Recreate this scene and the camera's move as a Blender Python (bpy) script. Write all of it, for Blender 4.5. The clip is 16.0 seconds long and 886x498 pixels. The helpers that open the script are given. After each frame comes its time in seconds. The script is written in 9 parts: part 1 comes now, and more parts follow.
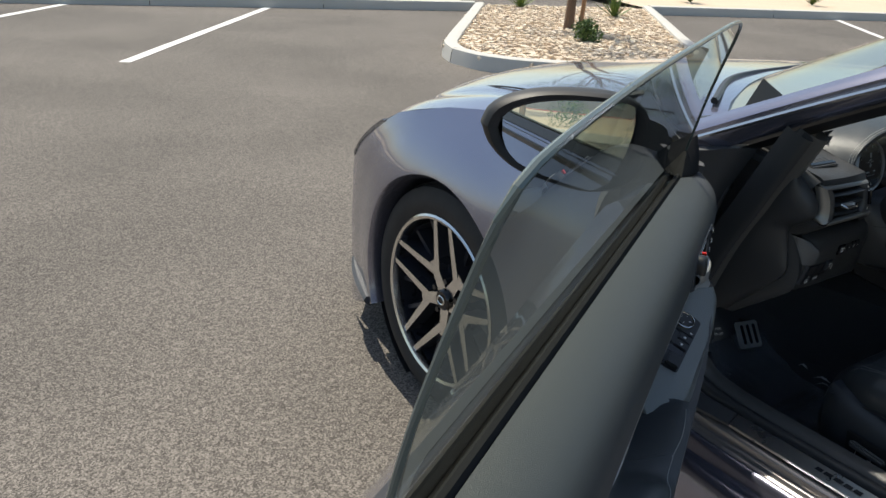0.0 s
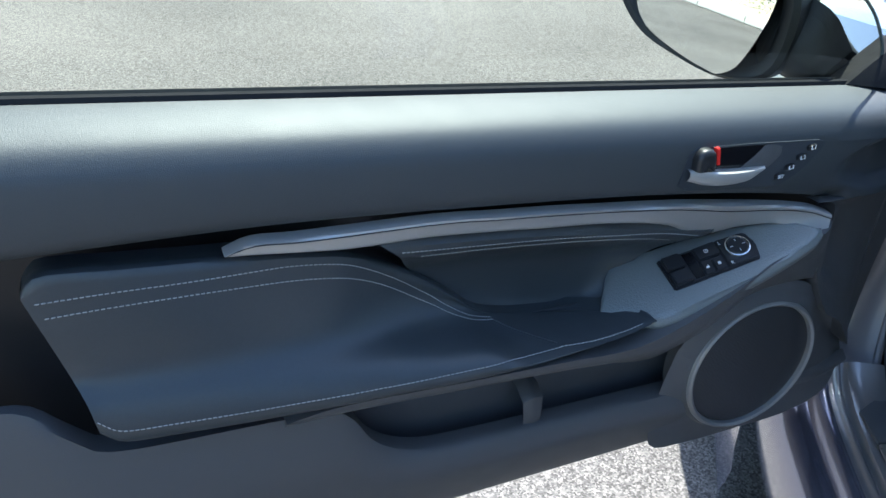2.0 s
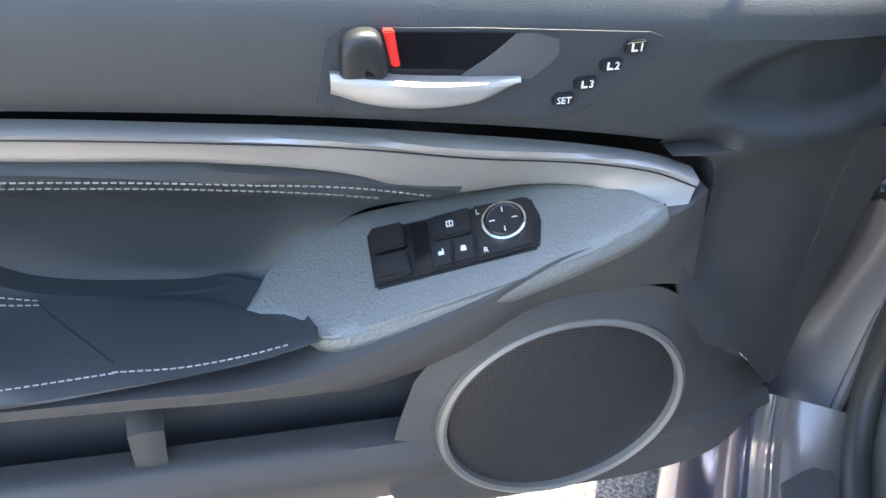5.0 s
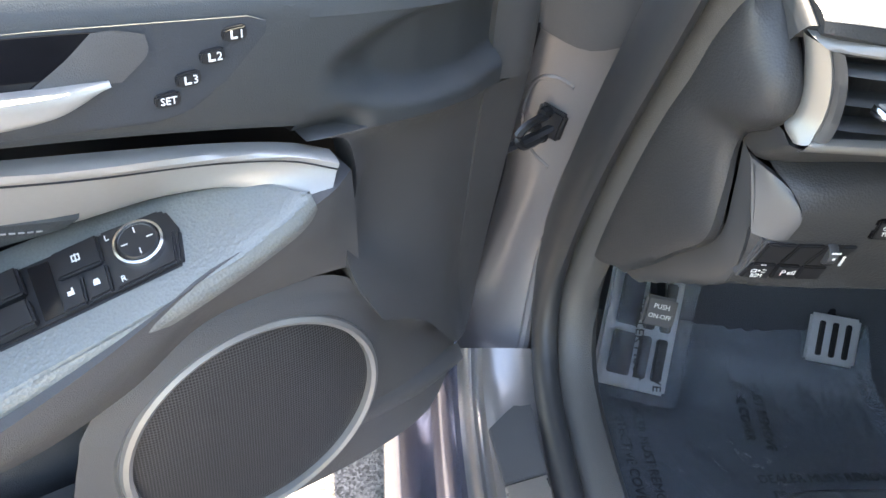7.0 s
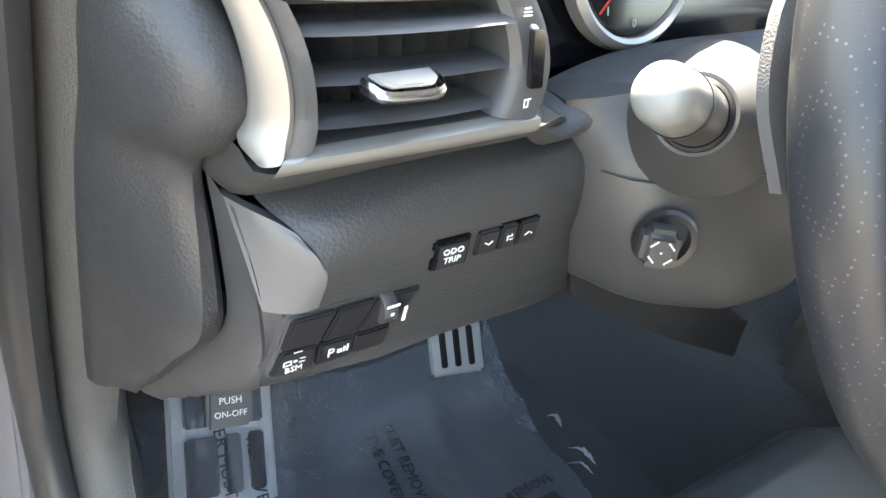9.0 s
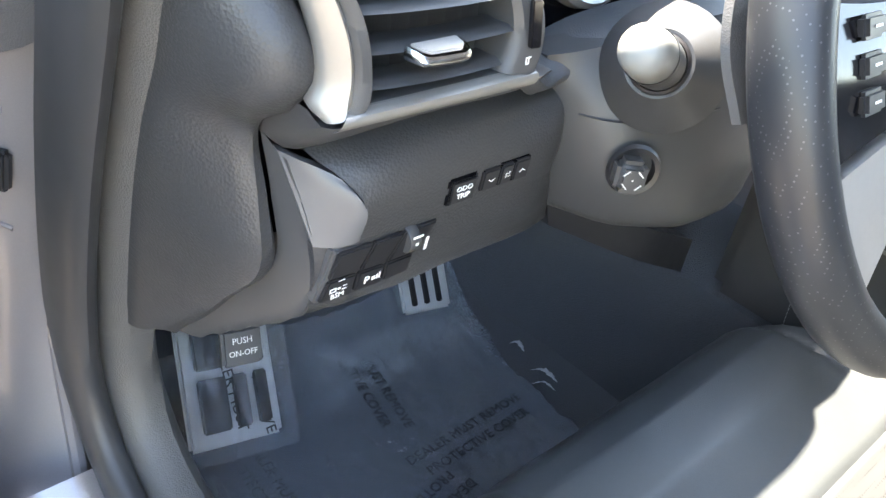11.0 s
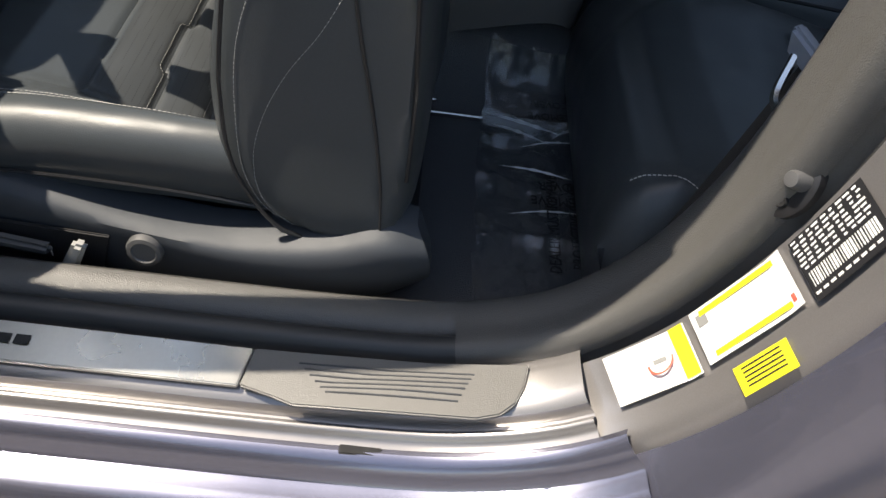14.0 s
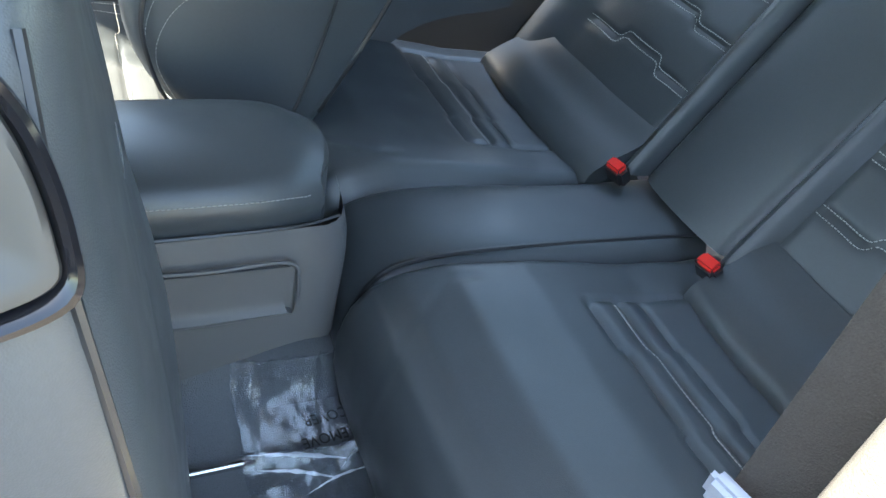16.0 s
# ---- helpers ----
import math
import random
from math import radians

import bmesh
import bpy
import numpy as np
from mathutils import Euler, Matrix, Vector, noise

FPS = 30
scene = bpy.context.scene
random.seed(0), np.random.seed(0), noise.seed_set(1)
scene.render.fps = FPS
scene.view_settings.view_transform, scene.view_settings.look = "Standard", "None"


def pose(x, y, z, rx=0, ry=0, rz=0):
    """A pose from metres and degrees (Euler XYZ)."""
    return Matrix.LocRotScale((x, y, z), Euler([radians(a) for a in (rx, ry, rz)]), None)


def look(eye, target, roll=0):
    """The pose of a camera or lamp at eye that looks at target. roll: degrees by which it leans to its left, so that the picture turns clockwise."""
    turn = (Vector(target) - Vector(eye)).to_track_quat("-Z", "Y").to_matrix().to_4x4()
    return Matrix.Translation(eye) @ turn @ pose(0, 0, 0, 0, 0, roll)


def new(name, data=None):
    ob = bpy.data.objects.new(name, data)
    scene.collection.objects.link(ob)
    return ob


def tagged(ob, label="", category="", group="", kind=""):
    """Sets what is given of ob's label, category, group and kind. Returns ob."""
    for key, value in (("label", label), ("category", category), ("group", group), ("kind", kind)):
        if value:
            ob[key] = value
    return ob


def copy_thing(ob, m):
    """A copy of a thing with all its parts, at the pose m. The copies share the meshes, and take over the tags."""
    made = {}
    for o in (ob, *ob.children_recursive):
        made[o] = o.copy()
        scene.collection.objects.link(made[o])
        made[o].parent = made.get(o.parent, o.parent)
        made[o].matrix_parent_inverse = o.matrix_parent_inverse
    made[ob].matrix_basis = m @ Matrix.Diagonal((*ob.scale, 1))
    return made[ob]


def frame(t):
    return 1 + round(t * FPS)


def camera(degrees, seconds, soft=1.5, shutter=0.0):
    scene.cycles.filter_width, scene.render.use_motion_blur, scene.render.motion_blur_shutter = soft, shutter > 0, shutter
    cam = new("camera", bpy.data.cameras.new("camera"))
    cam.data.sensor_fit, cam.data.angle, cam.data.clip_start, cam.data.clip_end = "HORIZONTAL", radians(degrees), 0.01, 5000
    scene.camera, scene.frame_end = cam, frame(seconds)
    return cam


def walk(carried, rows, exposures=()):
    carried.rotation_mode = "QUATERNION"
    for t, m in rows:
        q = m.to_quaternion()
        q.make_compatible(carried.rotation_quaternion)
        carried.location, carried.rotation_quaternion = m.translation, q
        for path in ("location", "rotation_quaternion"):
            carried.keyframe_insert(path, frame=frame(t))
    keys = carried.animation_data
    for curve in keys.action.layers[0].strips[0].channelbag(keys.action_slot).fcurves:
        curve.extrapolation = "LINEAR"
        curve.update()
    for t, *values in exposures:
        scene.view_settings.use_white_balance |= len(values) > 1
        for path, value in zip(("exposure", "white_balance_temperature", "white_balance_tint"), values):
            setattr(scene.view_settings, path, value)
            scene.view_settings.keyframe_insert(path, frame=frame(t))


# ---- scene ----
cam = camera(58.4, 16.0)

PATH = [
    (0, (-2.059, -0.279, 1.333), (-0.981, 1.225, 0.573), 3.2),
    (0.2, (-1.999, -0.315, 1.332), (-1.053, 1.265, 0.551), 2.5),
    (0.4, (-1.927, -0.336, 1.322), (-1.136, 1.316, 0.517), 2.1),
    (0.5, (-1.886, -0.338, 1.321), (-1.180, 1.345, 0.503), 1.9),
    (0.7, (-1.797, -0.347, 1.307), (-1.251, 1.388, 0.475), 2.8),
    (1, (-1.666, -0.385, 1.287), (-1.301, 1.396, 0.454), 3.3),
    (1.5, (-1.513, -0.457, 1.270), (-1.452, 1.339, 0.394), 4.0),
    (2, (-1.360, -0.516, 1.251), (-1.561, 1.208, 0.256), 3.6),
    (2.5, (-1.262, -0.461, 1.227), (-1.520, 1.240, 0.208), 4.0),
    (3, (-1.151, -0.328, 1.202), (-1.490, 1.303, 0.097), 4.1),
    (3.5, (-1.058, -0.223, 1.177), (-1.559, 1.326, 0.014), 1.4),
    (4, (-1.025, -0.132, 1.136), (-1.519, 1.400, -0.051), 2.6),
    (4.2, (-1.016, -0.092, 1.121), (-1.497, 1.435, -0.078), 3.1),
    (6.3, (-1.002, -0.023, 1.094), (-1.219, 1.516, -0.164), 6.2),
    (6.5, (-0.987, -0.028, 1.096), (-1.106, 1.534, -0.148), 6.1),
    (7, (-0.972, -0.007, 1.090), (-0.698, 1.575, -0.103), 8.0),
    (7.5, (-0.954, 0.013, 1.090), (-0.347, 1.572, -0.006), 7.4),
    (8, (-0.911, 0.075, 1.076), (-0.063, 1.569, 0.051), 6.2),
    (8.5, (-0.834, 0.142, 1.032), (0.197, 1.514, 0.004), 8.3),
    (9, (-0.772, 0.188, 0.995), (0.303, 1.503, -0.059), 8.9),
    (9.2, (-0.759, 0.199, 0.987), (0.325, 1.491, -0.087), 9.0),
    (11.3, (-0.923, 0.157, 1.041), (0.315, 1.221, -0.114), 9.1),
    (11.5, (-0.976, 0.152, 1.055), (0.305, 1.132, -0.128), 8.1),
    (12, (-1.085, 0.119, 1.080), (0.224, 0.898, -0.217), 4.7),
    (12.5, (-1.192, 0.038, 1.092), (0.130, 0.698, -0.255), 1.0),
    (13, (-1.232, 0.001, 1.095), (0.074, 0.418, -0.362), 3.7),
    (13.5, (-1.230, -0.059, 1.095), (0.120, 0.027, -0.378), 8.5),
    (14, (-1.208, -0.137, 1.097), (0.164, -0.239, -0.354), 9.9),
    (14.5, (-1.171, -0.147, 1.110), (0.263, -0.370, -0.266), 11.3),
    (15, (-1.056, -0.118, 1.135), (0.396, -0.581, -0.160), 13.0),
    (15.5, (-0.937, -0.101, 1.134), (0.476, -0.722, -0.138), 13.5),
    (16, (-0.801, -0.120, 1.152), (0.581, -0.891, -0.070), 11.7),
]
LIGHT = [(0, 0.35, 7000, 6), (0.5, 0.8, 6400, 2), (1, 1.2, 6300, 2), (1.5, 1.4, 6300, 3), (2, 1.8, 5700, 4), (2.5, 2.15, 5700, 6), (3, 2.45, 5900, 7), (4, 2.95, 6400, 9), (6.5, 3.65, 7800, 10), (8, 4.0, 7500, 10), (9, 4.3, 8300, 10),
         (11.5, 4.18, 7700, 11), (12.5, 3.5, 7700, 11), (13, 2.65, 7900, 12), (13.5, 1.65, 7900, 12), (14, 1.1, 7300, 10), (14.5, 1.0, 6700, 9), (15, 2.1, 5900, 6), (15.5, 3.25, 6350, 5), (16, 4.15, 7300, 4)]
walk(cam, [(t, look(eye, target, roll)) for t, eye, target, roll in PATH], LIGHT)

from mathutils.bvhtree import BVHTree

# ---- world and light ----
SUN = Vector((0.06, 0.47, 0.88)).normalized()
world = bpy.data.worlds.new("sky")
scene.world = world
world.use_nodes = True
wn = world.node_tree
sky = wn.nodes.new("ShaderNodeTexSky")
sky.sky_type, sky.sun_disc = "NISHITA", False
sky.sun_elevation = math.asin(SUN.z)
sky.sun_rotation = math.atan2(SUN.x, SUN.y)
wn.nodes["Background"].inputs["Strength"].default_value = 0.12
wn.links.new(sky.outputs[0], wn.nodes["Background"].inputs[0])
sun = bpy.data.lights.new("sun", "SUN")
sun.energy, sun.angle, sun.color = 4.0, radians(0.53), (1.0, 0.95, 0.88)
new("sun", sun).matrix_world = look(SUN * 30, (0, 0, 0))

# ---- materials ----


def material(name, color, rough=0.5, metal=0.0, grain=0.0, scale=200.0, bump=0.0, bump_scale=None, vary=0.0, vary_scale=3.0,
             coat=0.0, kind="noise", spec=0.5, flakes=0.0, rough_vary=0.1, alpha=None, sheen=0.0):
    m = bpy.data.materials.new(name)
    m.use_nodes = True
    nt = m.node_tree
    b = nt.nodes["Principled BSDF"]
    b.inputs["Roughness"].default_value = rough
    b.inputs["Metallic"].default_value = metal
    b.inputs["Coat Weight"].default_value = coat
    b.inputs["Coat Roughness"].default_value = 0.03
    b.inputs["Specular IOR Level"].default_value = spec
    b.inputs["Sheen Weight"].default_value = sheen
    co = nt.nodes.new("ShaderNodeTexCoord").outputs["Object"]

    def tex(s, detail=3.0, which="noise"):
        n = nt.nodes.new("ShaderNodeTexVoronoi" if which == "voronoi" else "ShaderNodeTexNoise")
        n.inputs["Scale"].default_value = s
        if which != "voronoi":
            n.inputs["Detail"].default_value = detail
        nt.links.new(co, n.inputs["Vector"])
        return n

    def mix(fac, a, bcol):
        n = nt.nodes.new("ShaderNodeMix")
        n.data_type = "RGBA"
        if isinstance(fac, float):
            n.inputs[0].default_value = fac
        else:
            nt.links.new(fac, n.inputs[0])
        for sock, v in ((n.inputs[6], a), (n.inputs[7], bcol)):
            if isinstance(v, tuple):
                sock.default_value = (*v, 1)
            else:
                nt.links.new(v, sock)
        return n.outputs[2]

    out = tuple(color)
    if vary:
        big = tex(vary_scale, 5.0)
        lo = tuple(c * (1 - vary) for c in color)
        hi = tuple(min(1.0, c * (1 + vary)) for c in color)
        out = mix(big.outputs["Fac"], lo, hi)
    if grain:
        fine = tex(scale, 2.0)
        lo = tuple(c * (1 - grain) for c in color)
        hi = tuple(min(1.0, c * (1 + grain)) for c in color)
        g = mix(fine.outputs["Fac"], lo, hi)
        out = g if not vary else mix(0.5, out, g)
    if isinstance(out, tuple):
        b.inputs["Base Color"].default_value = (*out, 1)
    else:
        nt.links.new(out, b.inputs["Base Color"])
    if rough_vary:
        rn = tex(vary_scale * 4 + 5, 4.0)
        mr = nt.nodes.new("ShaderNodeMapRange")
        mr.inputs["To Min"].default_value = max(0.02, rough - rough_vary)
        mr.inputs["To Max"].default_value = min(1.0, rough + rough_vary)
        nt.links.new(rn.outputs["Fac"], mr.inputs["Value"])
        nt.links.new(mr.outputs[0], b.inputs["Roughness"])
    if bump:
        h = tex(bump_scale or scale, 2.0, kind)
        bp = nt.nodes.new("ShaderNodeBump")
        bp.inputs["Strength"].default_value = bump
        bp.inputs["Distance"].default_value = 0.002
        nt.links.new(h.outputs["Distance" if kind == "voronoi" else "Fac"], bp.inputs["Height"])
        nt.links.new(bp.outputs[0], b.inputs["Normal"])
    return m


def glass(name, color, rough=0.0, through=0.8):
    m = bpy.data.materials.new(name)
    m.use_nodes = True
    nt = m.node_tree
    nt.nodes.remove(nt.nodes["Principled BSDF"])
    tr, gl = nt.nodes.new("ShaderNodeBsdfTransparent"), nt.nodes.new("ShaderNodeBsdfGlossy")
    tr.inputs[0].default_value = (*color, 1)
    gl.inputs["Roughness"].default_value = rough
    lw = nt.nodes.new("ShaderNodeLayerWeight")
    lw.inputs[0].default_value = 0.5
    pw = nt.nodes.new("ShaderNodeMath")
    pw.operation, pw.inputs[1].default_value = "POWER", 3.2
    nt.links.new(lw.outputs["Facing"], pw.inputs[0])
    fr = nt.nodes.new("ShaderNodeMapRange")
    fr.inputs["To Min"].default_value, fr.inputs["To Max"].default_value = 0.05, 0.9
    nt.links.new(pw.outputs[0], fr.inputs["Value"])
    mx = nt.nodes.new("ShaderNodeMixShader")
    nt.links.new(fr.outputs[0], mx.inputs[0])
    nt.links.new(tr.outputs[0], mx.inputs[1])
    nt.links.new(gl.outputs[0], mx.inputs[2])
    nt.links.new(mx.outputs[0], nt.nodes["Material Output"].inputs[0])
    return m


PAINT = material("metallic grey paint", (0.23, 0.235, 0.31), 0.25, 0.8, grain=0.12, scale=1500, coat=1.0, rough_vary=0.03)
JAMB = material("jamb paint", (0.32, 0.305, 0.30), 0.30, 0.65, grain=0.14, scale=1200, coat=0.8, rough_vary=0.05)
PILLAR = material("warm grey pillar vinyl", (0.094, 0.092, 0.088), 0.38, grain=0.12, scale=400, bump=0.25, bump_scale=800, kind="voronoi", vary=0.1, vary_scale=8)
LEATHER = material("black leather", (0.050, 0.057, 0.062), 0.37, grain=0.15, scale=300, bump=0.09, bump_scale=1000, kind="voronoi", vary=0.12, vary_scale=6)
def dotted(name, base, dot, scale, size, rough=0.42):
    """Leather with rows of fine holes."""
    m = bpy.data.materials.new(name)
    m.use_nodes = True
    nt = m.node_tree
    b = nt.nodes["Principled BSDF"]
    b.inputs["Roughness"].default_value = rough
    v = nt.nodes.new("ShaderNodeTexVoronoi")
    v.inputs["Scale"].default_value, v.inputs["Randomness"].default_value = scale, 0.08
    r = nt.nodes.new("ShaderNodeValToRGB")
    r.color_ramp.elements[0].color, r.color_ramp.elements[1].color = (*dot, 1), (*base, 1)
    r.color_ramp.elements[0].position, r.color_ramp.elements[1].position = size, size + 0.08
    c = nt.nodes.new("ShaderNodeTexCoord")
    nt.links.new(c.outputs["Object"], v.inputs["Vector"])
    nt.links.new(v.outputs["Distance"], r.inputs[0])
    nt.links.new(r.outputs[0], b.inputs["Base Color"])
    bp = nt.nodes.new("ShaderNodeBump")
    bp.inputs["Strength"].default_value, bp.inputs["Distance"].default_value = 0.3, 0.001
    nt.links.new(r.outputs[0], bp.inputs["Height"])
    nt.links.new(bp.outputs[0], b.inputs["Normal"])
    return m


LEATHER_PERF = dotted("perforated leather", (0.055, 0.06, 0.064), (0.016, 0.017, 0.018), 260, 0.16)
SOFT = material("soft dark plastic", (0.070, 0.073, 0.079), 0.41, grain=0.12, scale=500, bump=0.2, bump_scale=900, kind="voronoi", vary=0.1, vary_scale=5)
PAD = material("black padded vinyl", (0.040, 0.046, 0.055), 0.53, grain=0.12, scale=500, bump=0.16, bump_scale=1100, kind="voronoi", vary=0.1, vary_scale=5)
THREAD = material("dark grey thread", (0.22, 0.22, 0.21), 0.8)
PLASTIC = material("hard dark plastic", (0.088, 0.088, 0.09), 0.5, grain=0.1, scale=500, bump=0.2, bump_scale=1100, kind="voronoi", vary=0.12, vary_scale=5)
BLACK = material("black plastic", (0.02, 0.02, 0.022), 0.38, vary=0.15, vary_scale=20)
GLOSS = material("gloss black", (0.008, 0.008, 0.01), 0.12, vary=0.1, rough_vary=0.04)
RUBBER = material("rubber seal", (0.02, 0.02, 0.021), 0.82, spec=0.12, bump=0.15, bump_scale=200, vary=0.2, vary_scale=15)
SILVER = material("brushed silver trim", (0.49, 0.475, 0.45), 0.36, 0.5, grain=0.06, scale=300, vary=0.05)
CHROME = material("satin chrome", (0.70, 0.69, 0.67), 0.22, 1.0, vary=0.05)
WEAVE = material("textured silver plastic", (0.215, 0.228, 0.222), 0.40, 0.25, grain=0.12, scale=700, bump=0.25, bump_scale=420, kind="voronoi")
CARPET = material("charcoal carpet", (0.135, 0.139, 0.146), 0.95, grain=0.5, scale=900, bump=0.8, bump_scale=600, vary=0.2, spec=0.2)
STITCH = material("grey thread", (0.40, 0.40, 0.385), 0.8, grain=0.2, scale=900)
RED = material("red plastic", (0.75, 0.03, 0.025), 0.35, vary=0.08)
WHITE = material("white print", (0.85, 0.85, 0.83), 0.6, rough_vary=0.0)
TYRE = material("tyre rubber", (0.018, 0.018, 0.019), 0.72, bump=0.3, bump_scale=120, vary=0.2)
RIMDARK = material("dark wheel pocket", (0.05, 0.055, 0.07), 0.3, 0.6, vary=0.1)


def asphalt(name):
    """Stones of mixed greys in worn binder, with broad stains."""
    m = bpy.data.materials.new(name)
    m.use_nodes = True
    nt = m.node_tree
    b = nt.nodes["Principled BSDF"]
    b.inputs["Roughness"].default_value, b.inputs["Specular IOR Level"].default_value = 0.88, 0.3
    co = nt.nodes.new("ShaderNodeTexCoord").outputs["Object"]
    stone, big, mid = nt.nodes.new("ShaderNodeTexVoronoi"), nt.nodes.new("ShaderNodeTexNoise"), nt.nodes.new("ShaderNodeTexNoise")
    stone.inputs["Scale"].default_value = 230
    big.inputs["Scale"].default_value, big.inputs["Detail"].default_value = 0.5, 6
    mid.inputs["Scale"].default_value, mid.inputs["Detail"].default_value = 45, 4
    for n in (stone, big, mid):
        nt.links.new(co, n.inputs["Vector"])
    bw = nt.nodes.new("ShaderNodeRGBToBW")
    nt.links.new(stone.outputs["Color"], bw.inputs[0])
    ramp = nt.nodes.new("ShaderNodeValToRGB")
    e = ramp.color_ramp.elements
    e[0].position, e[0].color = 0.22, (0.070, 0.062, 0.055, 1)
    e[1].position, e[1].color = 0.80, (0.232, 0.207, 0.183, 1)
    k = e.new(0.5)
    k.color = (0.135, 0.121, 0.108, 1)
    nt.links.new(bw.outputs[0], ramp.inputs[0])
    last = ramp.outputs[0]
    for n, lo, hi, p0, p1 in ((mid, 0.85, 1.15, 0.36, 0.64), (big, 0.82, 1.15, 0.36, 0.64)):
        r = nt.nodes.new("ShaderNodeMapRange")
        r.inputs["From Min"].default_value, r.inputs["From Max"].default_value = p0, p1
        r.inputs["To Min"].default_value, r.inputs["To Max"].default_value = lo, hi
        nt.links.new(n.outputs["Fac"], r.inputs["Value"])
        v = nt.nodes.new("ShaderNodeVectorMath")
        v.operation = "SCALE"
        nt.links.new(last, v.inputs[0])
        nt.links.new(r.outputs[0], v.inputs["Scale"])
        last = v.outputs[0]
    nt.links.new(last, b.inputs["Base Color"])
    bp = nt.nodes.new("ShaderNodeBump")
    bp.inputs["Strength"].default_value, bp.inputs["Distance"].default_value = 0.5, 0.002
    nt.links.new(stone.outputs["Distance"], bp.inputs["Height"])
    nt.links.new(bp.outputs[0], b.inputs["Normal"])
    return m


ASPHALT = asphalt("worn asphalt")
LINE = material("road paint", (0.78, 0.77, 0.74), 0.7, grain=0.12, scale=90, vary=0.1, vary_scale=8)
CONCRETE = material("kerb concrete", (0.56, 0.54, 0.50), 0.85, grain=0.15, scale=120, bump=0.4, bump_scale=150, vary=0.12, vary_scale=4)
GLASS = glass("green tinted side glass", (0.82, 0.85, 0.75))
WINDSCREEN = glass("windscreen glass", (0.82, 0.88, 0.86))
ALU = material("aluminium pedal", (0.80, 0.80, 0.78), 0.4, 0.2, vary=0.08)
GREYPRINT_DIAL = material("pale dial print", (0.42, 0.43, 0.43), 0.6, rough_vary=0.0)
MIRROR = material("mirror", (0.82, 0.84, 0.84), 0.01, 1.0, rough_vary=0.0)

# ---- helpers of this scene ----


def thing(name, loc, label, category, group="", kind=""):
    e = new(name)
    e.empty_display_size = 0.05
    e.location = loc
    return tagged(e, label, category, group, kind)


def base_of(parent):
    v = Vector((0, 0, 0))
    while parent is not None:
        v += parent.location
        parent = parent.parent
    return v


def part(name, bm, mat, parent=None, label="", smooth=True):
    """Links a bmesh in world places as one mesh object under a thing or a part."""
    off = base_of(parent)
    for v in bm.verts:
        v.co -= off
    bmesh.ops.recalc_face_normals(bm, faces=bm.faces[:])
    me = bpy.data.meshes.new(name)
    bm.to_mesh(me)
    bm.free()
    for p in me.polygons:
        p.use_smooth = smooth
    if smooth:
        me.set_sharp_from_angle(angle=radians(38))
    for mm in (mat if isinstance(mat, (list, tuple)) else (mat,)):
        me.materials.append(mm)
    ob = new(name, me)
    ob.parent = parent
    if label:
        tagged(ob, label)
    return ob


def spline(pts, n):
    """n points on a smooth curve through pts, evenly spread by length."""
    p = [Vector(q) for q in pts]
    if len(p) == 2:
        return [p[0].lerp(p[1], i / (n - 1)) for i in range(n)]
    dense = []
    for i in range(len(p) - 1):
        a, b = p[i], p[i + 1]
        m0 = (p[i + 1] - p[i - 1]) * 0.5 if i else (b - a)
        m1 = (p[i + 2] - p[i]) * 0.5 if i + 2 < len(p) else (b - a)
        for k in range(16):
            t = k / 16
            dense.append(a * (2 * t**3 - 3 * t**2 + 1) + m0 * (t**3 - 2 * t**2 + t) + b * (-2 * t**3 + 3 * t**2) + m1 * (t**3 - t**2))
    dense.append(p[-1])
    d = [0.0]
    for a, b in zip(dense, dense[1:]):
        d.append(d[-1] + (b - a).length)
    out, j = [], 0
    for i in range(n):
        want = d[-1] * i / (n - 1)
        while j < len(d) - 2 and d[j + 1] < want:
            j += 1
        span = d[j + 1] - d[j]
        out.append(dense[j].lerp(dense[j + 1], min(1, (want - d[j]) / span) if span > 1e-9 else 0))
    return out


def loft(curves, nu=40, nv=4, back=None, close=False):
    """A smooth skin over curves given in world places; back: a vector by which its rim is carried backwards, for thickness."""
    rows = [spline(c, nu) for c in curves]
    cols = []
    for i in range(nu):
        col = [r[i] for r in rows]
        cols.append(spline(col, (len(rows) - 1) * nv + 1) if len(rows) > 2 and nv > 1 else (spline(col, nv + 1) if len(rows) == 2 else col))
    bm = bmesh.new()
    grid = [[bm.verts.new(v) for v in c] for c in cols]
    for a, b in zip(grid, grid[1:]):
        for k in range(len(a) - 1):
            bm.faces.new((a[k], b[k], b[k + 1], a[k + 1]))
    if back is not None:
        bk = Vector(back)
        edge = [e for e in bm.edges if e.is_boundary]
        g = bmesh.ops.extrude_edge_only(bm, edges=edge)
        for v in [x for x in g["geom"] if isinstance(x, bmesh.types.BMVert)]:
            v.co += bk
    return bm


